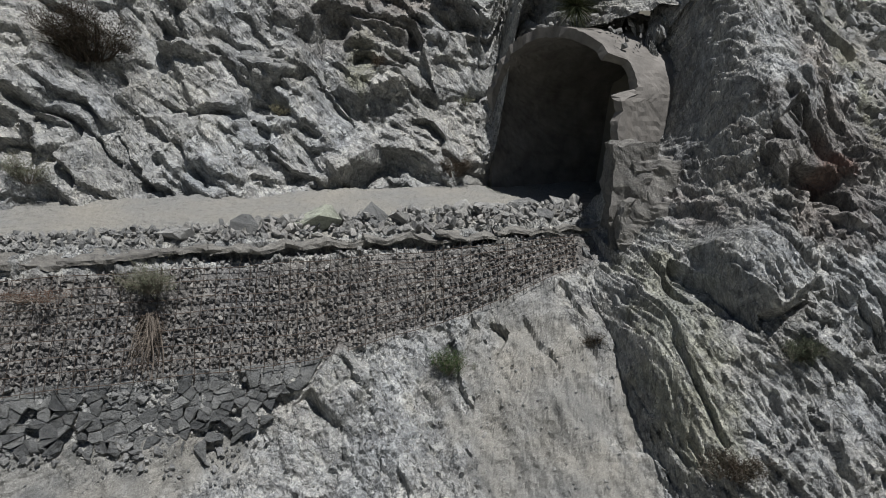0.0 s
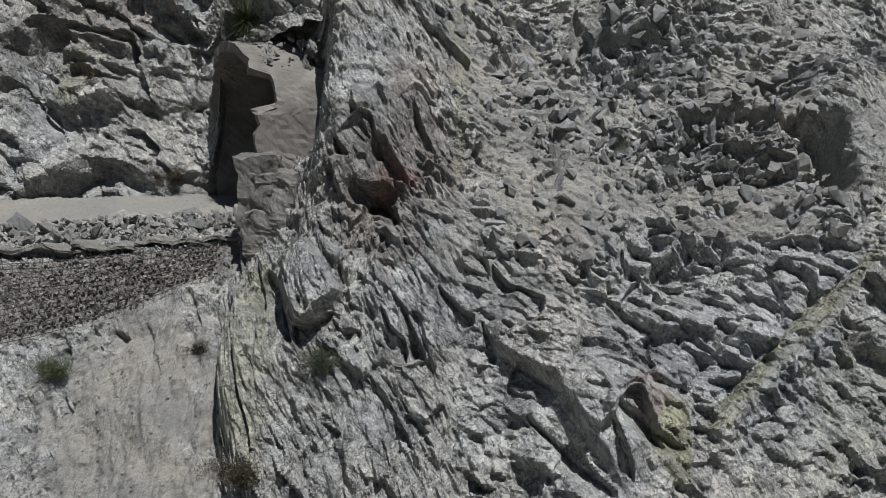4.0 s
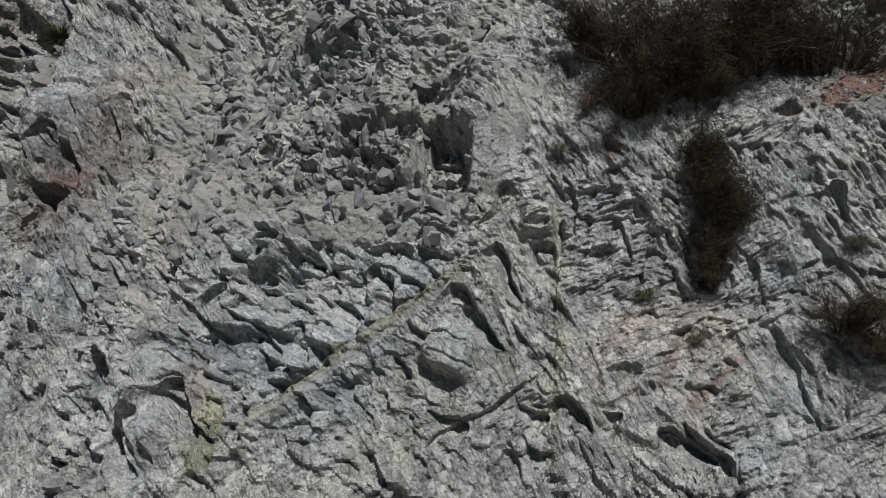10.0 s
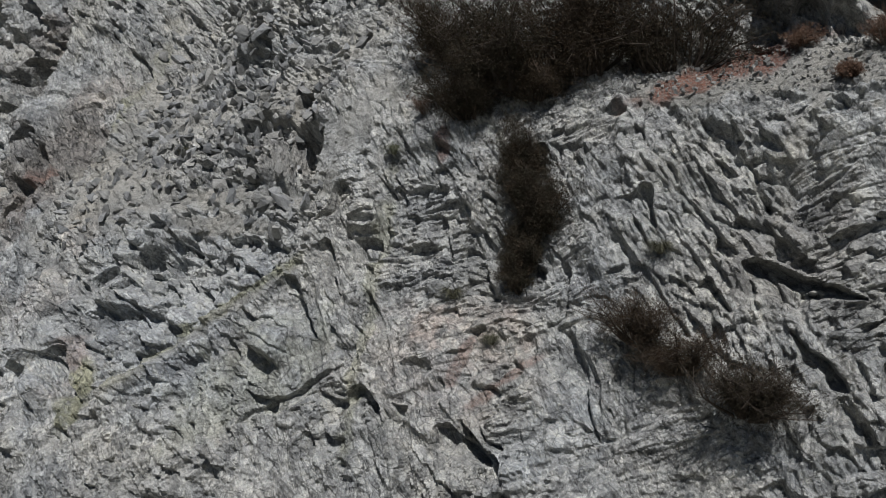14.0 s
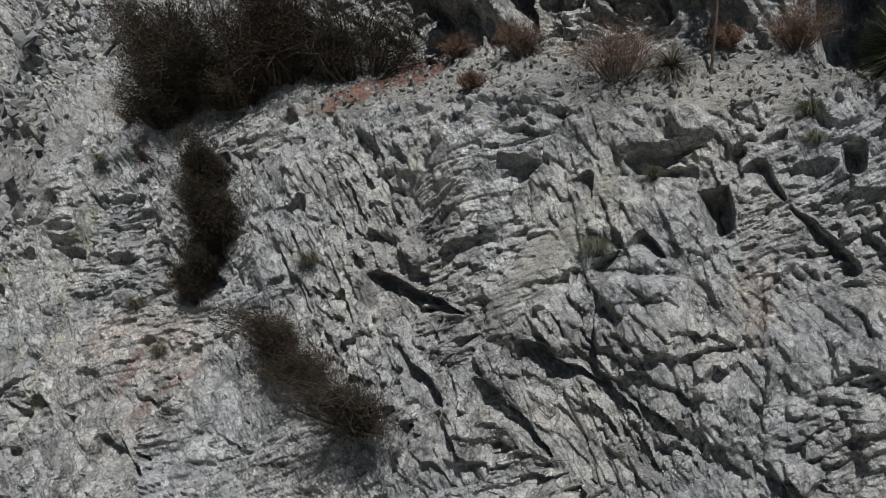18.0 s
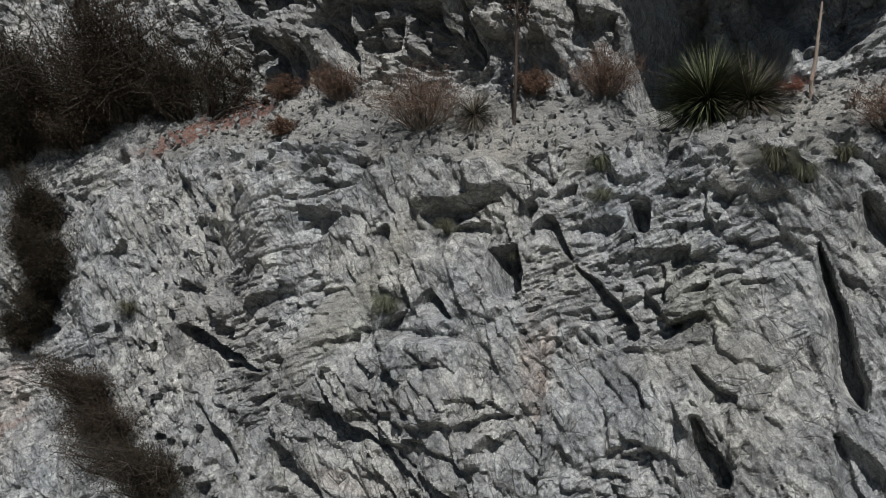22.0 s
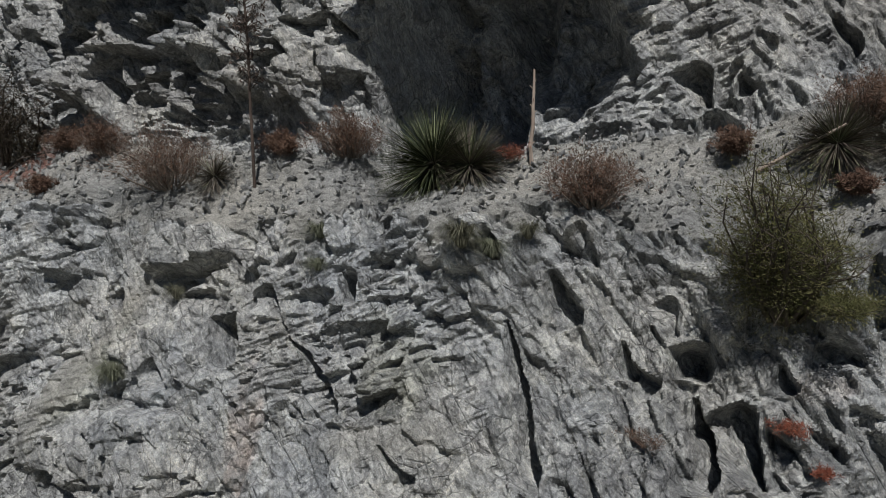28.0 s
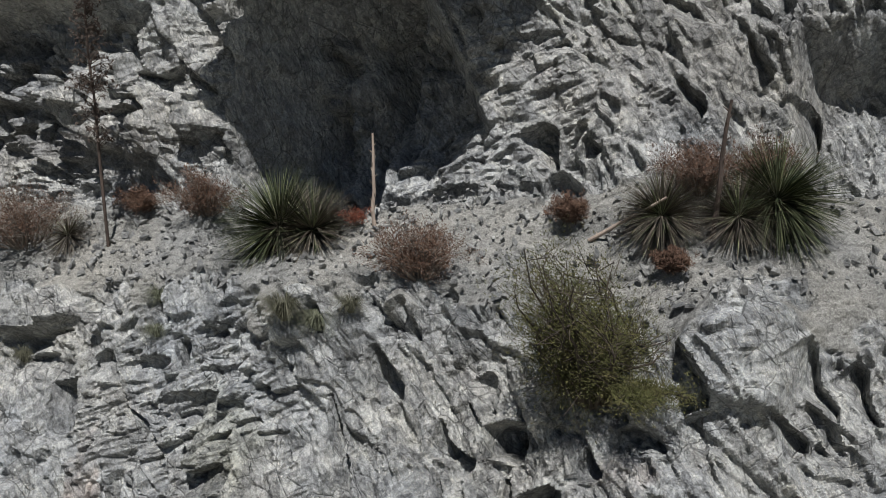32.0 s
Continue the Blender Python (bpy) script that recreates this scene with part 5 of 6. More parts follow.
def yucca(base, radius, seed, label, leaves=230, dry=0.25, face_way=(0, -0.5, 1)):
    """A rosette of stiff blades set all round a short heart; the low ones are dry."""
    r = random.Random(seed)
    ob = thing("yucca", base, label, "yucca", "yuccas on the ledge")
    axis = Vector(face_way).normalized()
    q = axis.to_track_quat("Z", "Y")
    centre = axis * radius * 0.28
    bm = bmesh.new()
    bmesh.ops.create_icosphere(bm, subdivisions=2, radius=radius * 0.16)
    for v in bm.verts:
        v.co = v.co * r.uniform(0.9, 1.1) + centre
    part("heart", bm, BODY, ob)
    skirt = []
    for i in range(leaves * 5):
        extra = i >= leaves
        h = r.uniform(-0.75, 0.9) if extra else 1 - 1.6 * (i + 0.5) / leaves
        a = i * 2.39996 + r.uniform(-0.25, 0.25)
        s = math.sqrt(max(0.0, 1 - h * h))
        d = q @ Vector((s * math.cos(a), s * math.sin(a), h))
        old = h < -1 + 2 * dry * r.uniform(0.6, 1.4)
        ln = radius * r.uniform(0.8, 1.08)
        m = Matrix.Translation(centre + d * radius * 0.06) @ d.to_track_quat("X", "Z").to_matrix().to_4x4() @ Matrix.Diagonal((ln, ln * 1.25, ln * 1.25, 1))
        if extra:
            src = r.choice(DRY_BLADES)
            skirt.append(([(m @ v.co)[:] for v in src.vertices], [tuple(p.vertices) for p in src.polygons]))
            continue
        leaf = part("leaf", r.choice(DRY_BLADES if old else GREEN_BLADES), None, ob)
        leaf.matrix_local = m
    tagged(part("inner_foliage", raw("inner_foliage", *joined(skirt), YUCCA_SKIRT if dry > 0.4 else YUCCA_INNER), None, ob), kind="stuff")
    return ob


def stalk(base, top, radius, material, label, seed, tip=True):
    """A dead flower stalk, a little crooked, with short bracts."""
    r = random.Random(seed)
    base, top = Vector(base), Vector(top)
    path = [base.lerp(top, f) - base + Vector((r.uniform(-1, 1), r.uniform(-1, 1), 0)) * 0.012 for f in (0, 0.2, 0.4, 0.6, 0.8, 1)]
    ob = thing("yucca_stalk", base, label, "plant stalk")
    part("stem", raw("stem", *tube(path, [radius * f for f in (1, 0.95, 0.85, 0.75, 0.65, 0.5)], 8), material), None, ob)
    bits = []
    ln = (top - base).length
    for i in range(int(ln * 14)):
        f = (i + 0.5) / (ln * 14)
        p = (base.lerp(top, f) - base)
        a = i * 2.4
        o = Vector((math.cos(a), math.sin(a), 0.9)) * radius * 1.9
        bits.append(tube([p, p + o], [radius * 0.4, radius * 0.08], 3))
    tagged(part("bract_spiral", raw("bract_spiral", *joined(bits), material), None, ob), kind="stuff")
    return ob


# ---------------------------------------------------------------- the tunnel and its concrete portal
MOUTH_R, MOUTH_L, INWARD = Vector((3.87, 16.62, 0)), Vector((1.62, 21.14, 0)), Vector((0.895, 0.446, 0))


def lining_profile(grow):
    """Points of the horseshoe from the outer foot over the crown to the inner foot: distance across from the road side, height."""
    w, pts = 5.05, []
    for f in np.linspace(0, 1, 13)[:-1]:
        pts.append((-grow, -0.5 + 2.7 * f))
    for a in np.linspace(0, math.pi, 37):
        pts.append((w / 2 - (w / 2 + grow) * math.cos(a), 2.2 + (1.62 + grow) * math.sin(a)))
    for f in np.linspace(0, 1, 13)[1:]:
        pts.append((w + grow, 2.2 - 2.7 * f))
    return pts


OVER = stone_material("vault_rock", (0.17, 0.168, 0.16), (0.23, 0.228, 0.215), bump=0.06)

PIER = stone_material("pier_rock", (0.17, 0.168, 0.158), (0.255, 0.25, 0.235), bump=0.06)


def tunnel():
    across = (MOUTH_L - MOUTH_R).normalized()
    inner, outer = lining_profile(0.0), lining_profile(0.26)
    lengths = [0, 0.08, 0.18, 0.3, 0.45, 0.6, 0.8, 1.0, 1.25, 1.5, 1.85, 2.2, 2.7, 3.2, 4.5, 6.5, 9, 12]
    bm = bmesh.new()

    def start(i, z):
        """How far the broken front edge has gone back."""
        back = 0.0
        if i < 19:
            back = 0.5 if z > 2.35 else (0.0 if z > 1.25 else 0.55)
        else:
            back = 0.1 - 0.3 * min(1.0, max(0.0, (i - 18) / 12))
        return back + 0.16 * noise.noise(Vector((i * 0.5, z * 1.7, 3.1)))
    rings = []
    for s in lengths:
        pair = []
        for prof, wob in ((inner, 0.05), (outer, 0.03)):
            row = []
            for i, (u, z) in enumerate(prof):
                s0 = start(i, z) * max(0.0, 1 - s / 1.6)
                p = MOUTH_R + across * u + INWARD * (s + s0) + Vector((0, 0, z))
                n = noise.noise_vector(p * 1.6) * wob * (0.4 if s < 1 else 1.0)
                row.append(bm.verts.new(p + n))
            pair.append(row)
        rings.append(pair)
    n = len(inner)
    for a, b in zip(rings, rings[1:]):
        for i in range(n - 1):
            bm.faces.new((a[0][i], a[0][i + 1], b[0][i + 1], b[0][i]))
            bm.faces.new((a[1][i + 1], a[1][i], b[1][i], b[1][i + 1]))
    for i in range(n - 1):
        bm.faces.new((rings[0][1][i], rings[0][1][i + 1], rings[0][0][i + 1], rings[0][0][i]))
        bm.faces.new((rings[-1][0][i], rings[-1][0][i + 1], rings[-1][1][i + 1], rings[-1][1][i]))
    end = [v for v in rings[-1][0]]
    bm.faces.new(end)
    bmesh.ops.subdivide_edges(bm, edges=[e for e in bm.edges if e.calc_length() > 0.12], cuts=1, use_grid_fill=True)
    for v in bm.verts:
        v.co += noise.noise_vector(v.co * 2.3) * 0.02 + noise.noise_vector(v.co * 9.0) * 0.025
    ob = thing("tunnel", MOUTH_R, "dark arched road tunnel with a broken weathered concrete portal", "tunnel", kind="structure")
    bmesh.ops.translate(bm, verts=bm.verts, vec=-MOUTH_R)
    part("lining", bm, CONCRETE, ob)
    # broken rock lying over the vault
    bm = bmesh.new()
    rows = []
    low, high = lining_profile(0.24)[26:-14], lining_profile(0.62)[26:-14]
    for s in np.linspace(1.5, 5.5, 70):
        row = []
        for j in range(5):
            for (u0, z0), (u1, z1) in (zip(low, high) if j == 4 else ()):
                p = MOUTH_R + across * u1 + INWARD * s + Vector((0, 0, z1))
                n = noise.noise_vector(p * 1.1) * 0.14 + noise.noise_vector(p * 3.0) * 0.14 + noise.noise_vector(p * 9) * 0.07
                row.append(bm.verts.new(p + n - MOUTH_R))
        rows.append(row)
    front = [bm.verts.new(MOUTH_R + across * u + INWARD * 1.3 + Vector((0, 0, z - 0.1)) - MOUTH_R) for u, z in low]
    for end in (0, -1):
        feet = [bm.verts.new(row[end].co - Vector((0, 0, 0.6))) for row in rows]
        for a, b, c, d in zip(rows, rows[1:], feet, feet[1:]):
            bm.faces.new((a[end], b[end], d, c))
    for a, b in zip([front] + rows, rows):
        for i in range(len(low) - 1):
            bm.faces.new((a[i], a[i + 1], b[i + 1], b[i]))
    bmesh.ops.triangulate(bm, faces=bm.faces)
    part("overburden", bm, OVER, ob, "broken grey rock lying over the tunnel vault")
    top = []
    rr = random.Random(77)
    for i in range(260):
        u, z = rr.choice(lining_profile(0.40)[20:40])
        p = across * u + INWARD * rr.uniform(0.35, 2.6) + Vector((0, 0, z + rr.uniform(-0.1, 0.2)))
        top.append((p, 0.04 + 0.14 * rr.random() ** 2.5, turn3(rr)))
    scatter_stuff("crown_rubble", top, rock_arrays(12, 91, 0.7, 12), STONES, "broken stones and dirt on the portal's crown", "", ob)
    # floor inside
    bm = bmesh.new()
    c = [MOUTH_R + INWARD * 0.6, MOUTH_R + INWARD * 12.3, MOUTH_L + INWARD * 12.3, MOUTH_L + INWARD * 0.6]
    low = [bm.verts.new(p - MOUTH_R + Vector((0, 0, -0.6))) for p in c]
    top = [bm.verts.new(p - MOUTH_R + Vector((0, 0, -0.33))) for p in c]
    bm.faces.new(top)
    bm.faces.new(low[::-1])
    for i in range(4):
        bm.faces.new((low[i], low[(i + 1) % 4], top[(i + 1) % 4], top[i]))
    part("tunnel_floor", bm, CONCRETE, ob)
    # cracked pier under the road-side wall
    r = random.Random(5)
    for name, at, size, seed in (("broken_pier", (4.15, 16.05, 0.05), (0.42, 0.5, 1.25), 3), ("broken_pier", (4.62, 15.95, 0.35), (0.5, 0.45, 0.62), 7), ("broken_pier", (4.5, 15.8, -0.55), (0.62, 0.5, 0.6), 9)):
        bm = bmesh.new()
        bmesh.ops.create_cube(bm, size=2)
        bmesh.ops.subdivide_edges(bm, edges=bm.edges, cuts=20, use_grid_fill=True)
        for v in bm.verts:
            q = Vector((v.co.x * size[0], v.co.y * size[1], v.co.z * size[2]))
            q += noise.noise_vector(q * 1.7 + Vector((seed, 0, 0))) * 0.17 + noise.noise_vector(q * 4.0 + Vector((seed, 4, 0))) * 0.055 + noise.noise_vector(q * 12) * 0.03
            v.co = q + Vector(at) - MOUTH_R
        part(name, bm, PIER, ob)
    return ob


tunnel()

# ---------------------------------------------------------------- stone-filled wire wall under the road
r = random.Random(21)
gabion = thing("gabion_wall", (-2, 14, -2.2), "wire-mesh retaining wall filled with small grey stones under the road", "retaining wall", kind="structure")
WIRE = Mat("rusty_wire", 0.7, 0.6).colour((0.075, 0.06, 0.05))
GAB_STONES = rock_meshes(10, 4, 0.8, stone_material("gabion_stone", (0.06, 0.06, 0.06), (0.31, 0.302, 0.288), bump=0.01), 12)
GAB_JOINED = stone_material("gabion_stones", (0.06, 0.06, 0.06), (0.31, 0.302, 0.288), islands=True, bump=0.01)


def wall_at(x, k):
    i = int(np.clip(round((x - slope.x[0, 0]) / (slope.x[1, 0] - slope.x[0, 0])), 0, slope.nx - 1))
    j = int(np.argmin(np.abs(slope.k[i] - k)))
    return Vector((slope.x[i, j], slope.y[i, j], slope.z[i, j]))


near, rest = [], []
x = -9.2
while x < 3.1:
    lo, hi = wall_at(x, 2.03), wall_at(x, 2.98)
    gone = 0.14 + 0.16 * noise.noise(Vector((x * 0.9, 2, 0))) if -4.8 < x < 1.9 else 0.02
    ln = (hi - lo).length
    n = max(2, int(ln / 0.082))
    for i in range(n):
        f = (i + r.uniform(0.1, 0.9)) / n
        if f > 1 - gone:
            continue
        seam = abs((f * 5 + 0.1 * math.sin(x * 2)) % 1 - 0.5) > 0.42
        p = lo.lerp(hi, f) + Vector((r.uniform(-0.05, 0.05), (0.09 if seam else -0.05) + r.uniform(-0.03, 0.03), 0))
        size = r.uniform(0.052, 0.082)
        (near if -3.3 < x < -1.9 and len(near) < 300 else rest).append((p, size, turn3(r)))
    x += 0.092
for p, size, turn in near:
    ob = part("stone", r.choice(GAB_STONES), None, gabion)
    ob.matrix_local = Matrix.LocRotScale(p - gabion.location, Euler(turn), (size,) * 3)
scatter_stuff("stone_fill", [(p - gabion.location, s, t) for p, s, t in rest], rock_arrays(14, 8, 0.8), GAB_JOINED, "small grey stones packed behind wire", "", gabion)
for row in range(8):
    k = 2.04 + 0.93 * row / 7
    path = []
    for i in range(25):
        p = wall_at(-9.2 + 12.2 * i / 24, k) + Vector((0, -0.17, 0.02 * math.sin(i * 1.7 + row)))
        path.append(p - gabion.location)
    part("wire", raw("wire", *tube(path, [0.008] * len(path), 4), WIRE), None, gabion)
for col in range(62):
    x = -9.1 + 12.1 * col / 61 + r.uniform(-0.03, 0.03)
    over = r.uniform(0.05, 0.2) if -5 < x < 2 else 0.03
    path = [wall_at(x + r.uniform(-0.02, 0.02), k) + Vector((0, -0.16, 0)) - gabion.location for k in (2.0, 2.3, 2.6, 2.98)]
    path.append(path[-1] + Vector((r.uniform(-0.06, 0.06), 0.03, over)))
    part("wire", raw("wire", *tube(path, [0.0055] * 5, 4), WIRE), None, gabion)

# ---------------------------------------------------------------- dry masonry below it
masonry = thing("stone_wall", (-5.5, 12.4, -4), "rough wall of large fitted grey stones", "stone wall", kind="structure")
WALL_STONE = stone_material("wall_stone", (0.12, 0.127, 0.13), (0.30, 0.31, 0.305), bump=0.1)


def clip(poly, px, py, nx, ny):
    """Keeps the side of a polygon away from (nx, ny), seen from the point."""
    out = []
    for (ax, ay), (bx, by) in zip(poly, poly[1:] + poly[:1]):
        da, db = (ax - px) * nx + (ay - py) * ny, (bx - px) * nx + (by - py) * ny
        if da <= 0:
            out.append((ax, ay))
        if da * db < 0:
            f = da / (da - db)
            out.append((ax + (bx - ax) * f, ay + (by - ay) * f))
    return out


cols, courses = 25, 9
seeds = {(i, j): (-9.1 + 0.265 * (i + 0.5 * (j % 2)) + r.uniform(-0.13, 0.13), 0.15 * (j + 0.5) + r.uniform(-0.068, 0.068)) for i in range(cols) for j in range(courses)}
for (i, j), (su, sv) in seeds.items():
    if su > -3.9 + 0.15 * j or sv / 1.35 < 0.6 * (-4.4 - su) / 4.6 or (j < 3 and r.random() < 0.4) or r.random() < 0.1:
        continue
    poly = [(su - 0.4, sv - 0.32), (su + 0.4, sv - 0.32), (su + 0.4, sv + 0.32), (su - 0.4, sv + 0.32)]
    for di in range(-2, 3):
        for dj in range(-2, 3):
            if (di or dj) and (i + di, j + dj) in seeds:
                ou, ov = seeds[i + di, j + dj]
                d = math.hypot(ou - su, ov - sv)
                poly = clip(poly, (su + ou) / 2 - (ou - su) / d * 0.005, (sv + ov) / 2 - (ov - sv) / d * 0.005, (ou - su) / d, (ov - sv) / d)
    if len(poly) < 3:
        continue
    out = r.uniform(0.01, 0.08)
    bm = bmesh.new()
    rings = []
    for shrink, depth in ((1.0, -0.06), (1.0, out * 0.6), (0.9, out), (0.5, out * r.uniform(0.7, 1.3))):
        ring = []
        for u, v in poly:
            u2, v2 = su + (u - su) * shrink, sv + (v - sv) * shrink
            f = v2 / (0.15 * courses)
            p = wall_at(u2, 1.03).lerp(wall_at(u2, 1.9), f)
            ring.append(bm.verts.new(p + Vector((0.25, -0.85, 0.35)) * depth + noise.noise_vector(p * 5) * 0.09 + noise.noise_vector(p * 14) * 0.03 - masonry.location))
        rings.append(ring)
    n = len(poly)
    for a, b in zip(rings, rings[1:]):
        for k in range(n):
            bm.faces.new((a[k], a[(k + 1) % n], b[(k + 1) % n], b[k]))
    cap = bm.faces.new(rings[-1])
    bmesh.ops.poke(bm, faces=[cap], offset=r.uniform(-0.03, 0.04))
    bmesh.ops.recalc_face_normals(bm, faces=bm.faces)
    part("stone", bm, WALL_STONE, masonry)

# stones broken from the wall's head and lying at its foot
spill = []
for i in range(520):
    x = r.uniform(-9.0, -3.2)
    k = r.choice((1.85, 1.93, 2.0)) + r.uniform(-0.08, 0.06) if i % 3 else 1.03 + 0.5 * max(0.0, (-4.4 - x) / 4.6) + r.uniform(-0.2, 0.06)
    spill.append((slope.point(x, k) + Vector((0, -0.05, 0.03)), 0.03 + 0.13 * r.random() ** 2.5, turn3(r)))
scatter_stuff("wall_rubble", spill, rock_arrays(14, 66, 0.7, 12), stone_material("wall_rubble_stone", (0.11, 0.115, 0.117), (0.30, 0.305, 0.30), islands=True), "broken grey stones along the old wall", "stones")

# ---------------------------------------------------------------- broken crust of the road edge
CRUST = stone_material("road_crust", (0.20, 0.195, 0.18), (0.27, 0.265, 0.245), bump=0.05)
x = -9.0
while x < 3.2:
    w = r.uniform(0.9, 2.2)
    bm = bmesh.new()
    bmesh.ops.create_cube(bm, size=2)
    bmesh.ops.subdivide_edges(bm, edges=bm.edges, cuts=15, use_grid_fill=True)
    a = wall_at(x + w / 2, 3.62)
    b = wall_at(x + w / 2 + 0.4, 3.62) - wall_at(x + w / 2 - 0.4, 3.62)
    yaw = math.atan2(b.y, b.x)
    for v in bm.verts:
        q = Vector((v.co.x * w * 0.56, v.co.y * 0.5, v.co.z * 0.04 + 0.03 * v.co.y))
        v.co = q + noise.noise_vector(q * 1.9 + Vector((x, 0, 0))) * 0.15 + noise.noise_vector(q * 5 + Vector((x, 0, 0))) * 0.06 + noise.noise_vector(q * 14) * 0.025
    ob = new("road_crust", bpy.data.meshes.new("road_crust"))
    bm.to_mesh(ob.data)
    bm.free()
    ob.data.materials.append(CRUST)
    ob.matrix_world = Matrix.LocRotScale(a + Vector((0, 0.2, r.uniform(-0.05, 0.0))), Euler((r.uniform(-0.05, 0.12), r.uniform(-0.06, 0.06), yaw)), None)
    tagged(ob, "undercut slab of grey road crust above the wire wall", "road edge", "broken road edge")
    x += w * 0.93

# ---------------------------------------------------------------- rubble along the road's outer side


def road_at(x, k):
    p = slope.point(x, k)
    return p


RUBBLE = rock_meshes(14, 51, 0.75, stone_material("rubble_stone", (0.18, 0.18, 0.175), (0.39, 0.385, 0.365)), 15)
big_ones = ((-2.9, 4.10, 0.62, 0.36), (-1.55, 4.13, 0.42, 0.28), (-0.9, 4.10, 0.36, 0.26), (0.35, 4.16, 0.36, 0.30), (1.15, 4.22, 0.40, 0.30), (2.0, 4.16, 0.36, 0.26), (-4.2, 4.08, 0.36, 0.22), (-5.4, 4.07, 0.40, 0.22), (2.9, 4.2, 0.3, 0.22), (-2.0, 4.06, 0.3, 0.2))
GREENISH = stone_material("greenish_boulder", (0.30, 0.32, 0.27), (0.38, 0.40, 0.33))
for i, (x, k, w, h) in enumerate(big_ones):
    ob = new("boulder", rock_meshes(1, 70 + i, 0.8, GREENISH if i == 0 else STONE, 18)[0])
    ob.matrix_world = Matrix.LocRotScale(road_at(x, k) + Vector((0, 0, h * 0.42)), Euler((r.uniform(-0.2, 0.2), r.uniform(-0.2, 0.2), r.uniform(-0.5, 0.5))), (w * 1.35, w * 1.0, h * 2.4))
    tagged(ob, "pale greenish angular boulder on the road's rubble edge" if i == 0 else "angular grey boulder on the road's rubble edge", "boulder", "boulders along the road")
rubble = thing("rubble_bank", (-2.5, 15.2, -0.4), "low bank of loose broken grey stones along the road edge", "rubble")
loose, tiny = [], []
for i in range(1500):
    x = r.uniform(-9.5, 3.35)
    band = 0.10 + 0.11 * (0.5 + 0.5 * noise.noise(Vector((x * 0.6, 0, 5)))) + (0.06 if x > -1 else 0)
    f = r.random() ** 1.3
    k = 4.0 + f * (band + 0.10)
    size = r.choice((0.05, 0.06, 0.08, 0.10, 0.13, 0.17, 0.21)) * r.uniform(0.8, 1.2) * (0.7 if x < -4 else 1.0)
    pile = max(0.0, 1 - abs(f - 0.4) * 2) * r.uniform(0, 0.30) * (0.5 if x < -4 else 1)
    p = road_at(x, k) + Vector((0, 0, size * 0.25 + pile))
    (loose if size > 0.09 and len(loose) < 300 and -6 < x else tiny).append((p, size, turn3(r)))
for p, size, turn in loose:
    ob = part("stone", r.choice(RUBBLE), None, rubble)
    ob.matrix_local = Matrix.LocRotScale(p - rubble.location, Euler(turn), (size, size * 0.85, size * 0.8))
scatter_stuff("rubble_fill", [(p - rubble.location, s, t) for p, s, t in tiny], rock_arrays(16, 18, 0.75), STONES, "small broken stones", "", rubble)
# stones that fell into the washed-out gap
fallen = []
for i in range(420):
    x = r.uniform(-5.2, 2.3)
    p = slope.point(x, r.uniform(2.8, 3.4)) + Vector((0, -0.03, 0.03))
    fallen.append((p, r.uniform(0.04, 0.10), turn3(r)))
scatter_stuff("washed_out_stones", fallen, rock_arrays(12, 28, 0.8), STONES, "pale stones spilled above the wire wall", "stones")

# ---------------------------------------------------------------- scree in the gully
SCREE = rock_meshes(16, 61, 0.62, stone_material("scree_stone", (0.15, 0.158, 0.163), (0.33, 0.338, 0.34)), 14)
scree = thing("scree", (12, 14.5, 2), "loose angular grey blocks lying on a gravel slope", "scree")
singles, many = [], []
for i in range(2600):
    if i % 3:
        x, z = r.gauss(12.6, 2.2), r.gauss(2.2, 1.1)
    else:
        x, z = r.uniform(8.8, 16.8), r.uniform(-0.3, 5.2)
    if not (8.7 < x < 17 and -0.6 < z < 5.6):
        continue
    p = face.ground(x, z)
    size = 0.03 + 0.25 * r.random() ** 4.5
    (singles if size > 0.09 and len(singles) < 300 else many).append((p + Vector((0, -0.1, 0.1)) * size, size, turn3(r)))
for p, size, turn in singles:
    ob = part("stone", r.choice(SCREE), None, scree)
    ob.matrix_local = Matrix.LocRotScale(p - scree.location, Euler(turn), (size * r.uniform(0.9, 1.5), size * 0.9, size))
scatter_stuff("small_scree", [(p - scree.location, s, t) for p, s, t in many], rock_arrays(16, 62, 0.65), STONES, "small angular scree", "", scree)
for x, z, w, seed in ((14.75, 1.05, 0.36, 1), (16.05, 0.95, 0.26, 2), (15.3, 1.2, 0.34, 3), (12.3, 1.45, 0.22, 4), (11.2, 3.3, 0.34, 5), (12.1, 4.2, 0.4, 6), (10.2, 2.6, 0.22, 7), (13.6, 1.25, 0.2, 8)):
    ob = new("boulder", rock_meshes(1, 200 + seed, 0.7, STONE, 15)[0])
    ob.matrix_world = Matrix.LocRotScale(face.ground(x, z) + Vector((0, -0.12, 0.1)), Euler(turn3(random.Random(seed))), (w, w * 0.8, w * 0.8))
    tagged(ob, "pale angular grey block fallen onto the scree", "boulder", "blocks on the scree")

# gravel and stones on the ledge and the slope under the road
gravel = []
for i in range(4600):
    x = r.uniform(22, 38)
    k = r.uniform(3.0, 3.97)
    p = face.point(x, k)
    size = 0.014 + 0.085 * r.random() ** 4
    gravel.append((p + Vector((0, -0.2, 0.3)) * size, size, turn3(r)))
scatter_stuff("ledge_gravel", gravel, rock_arrays(14, 77, 0.6, 10), STONES, "loose grey gravel and chips on the rock ledge", "gravel")
bits = []
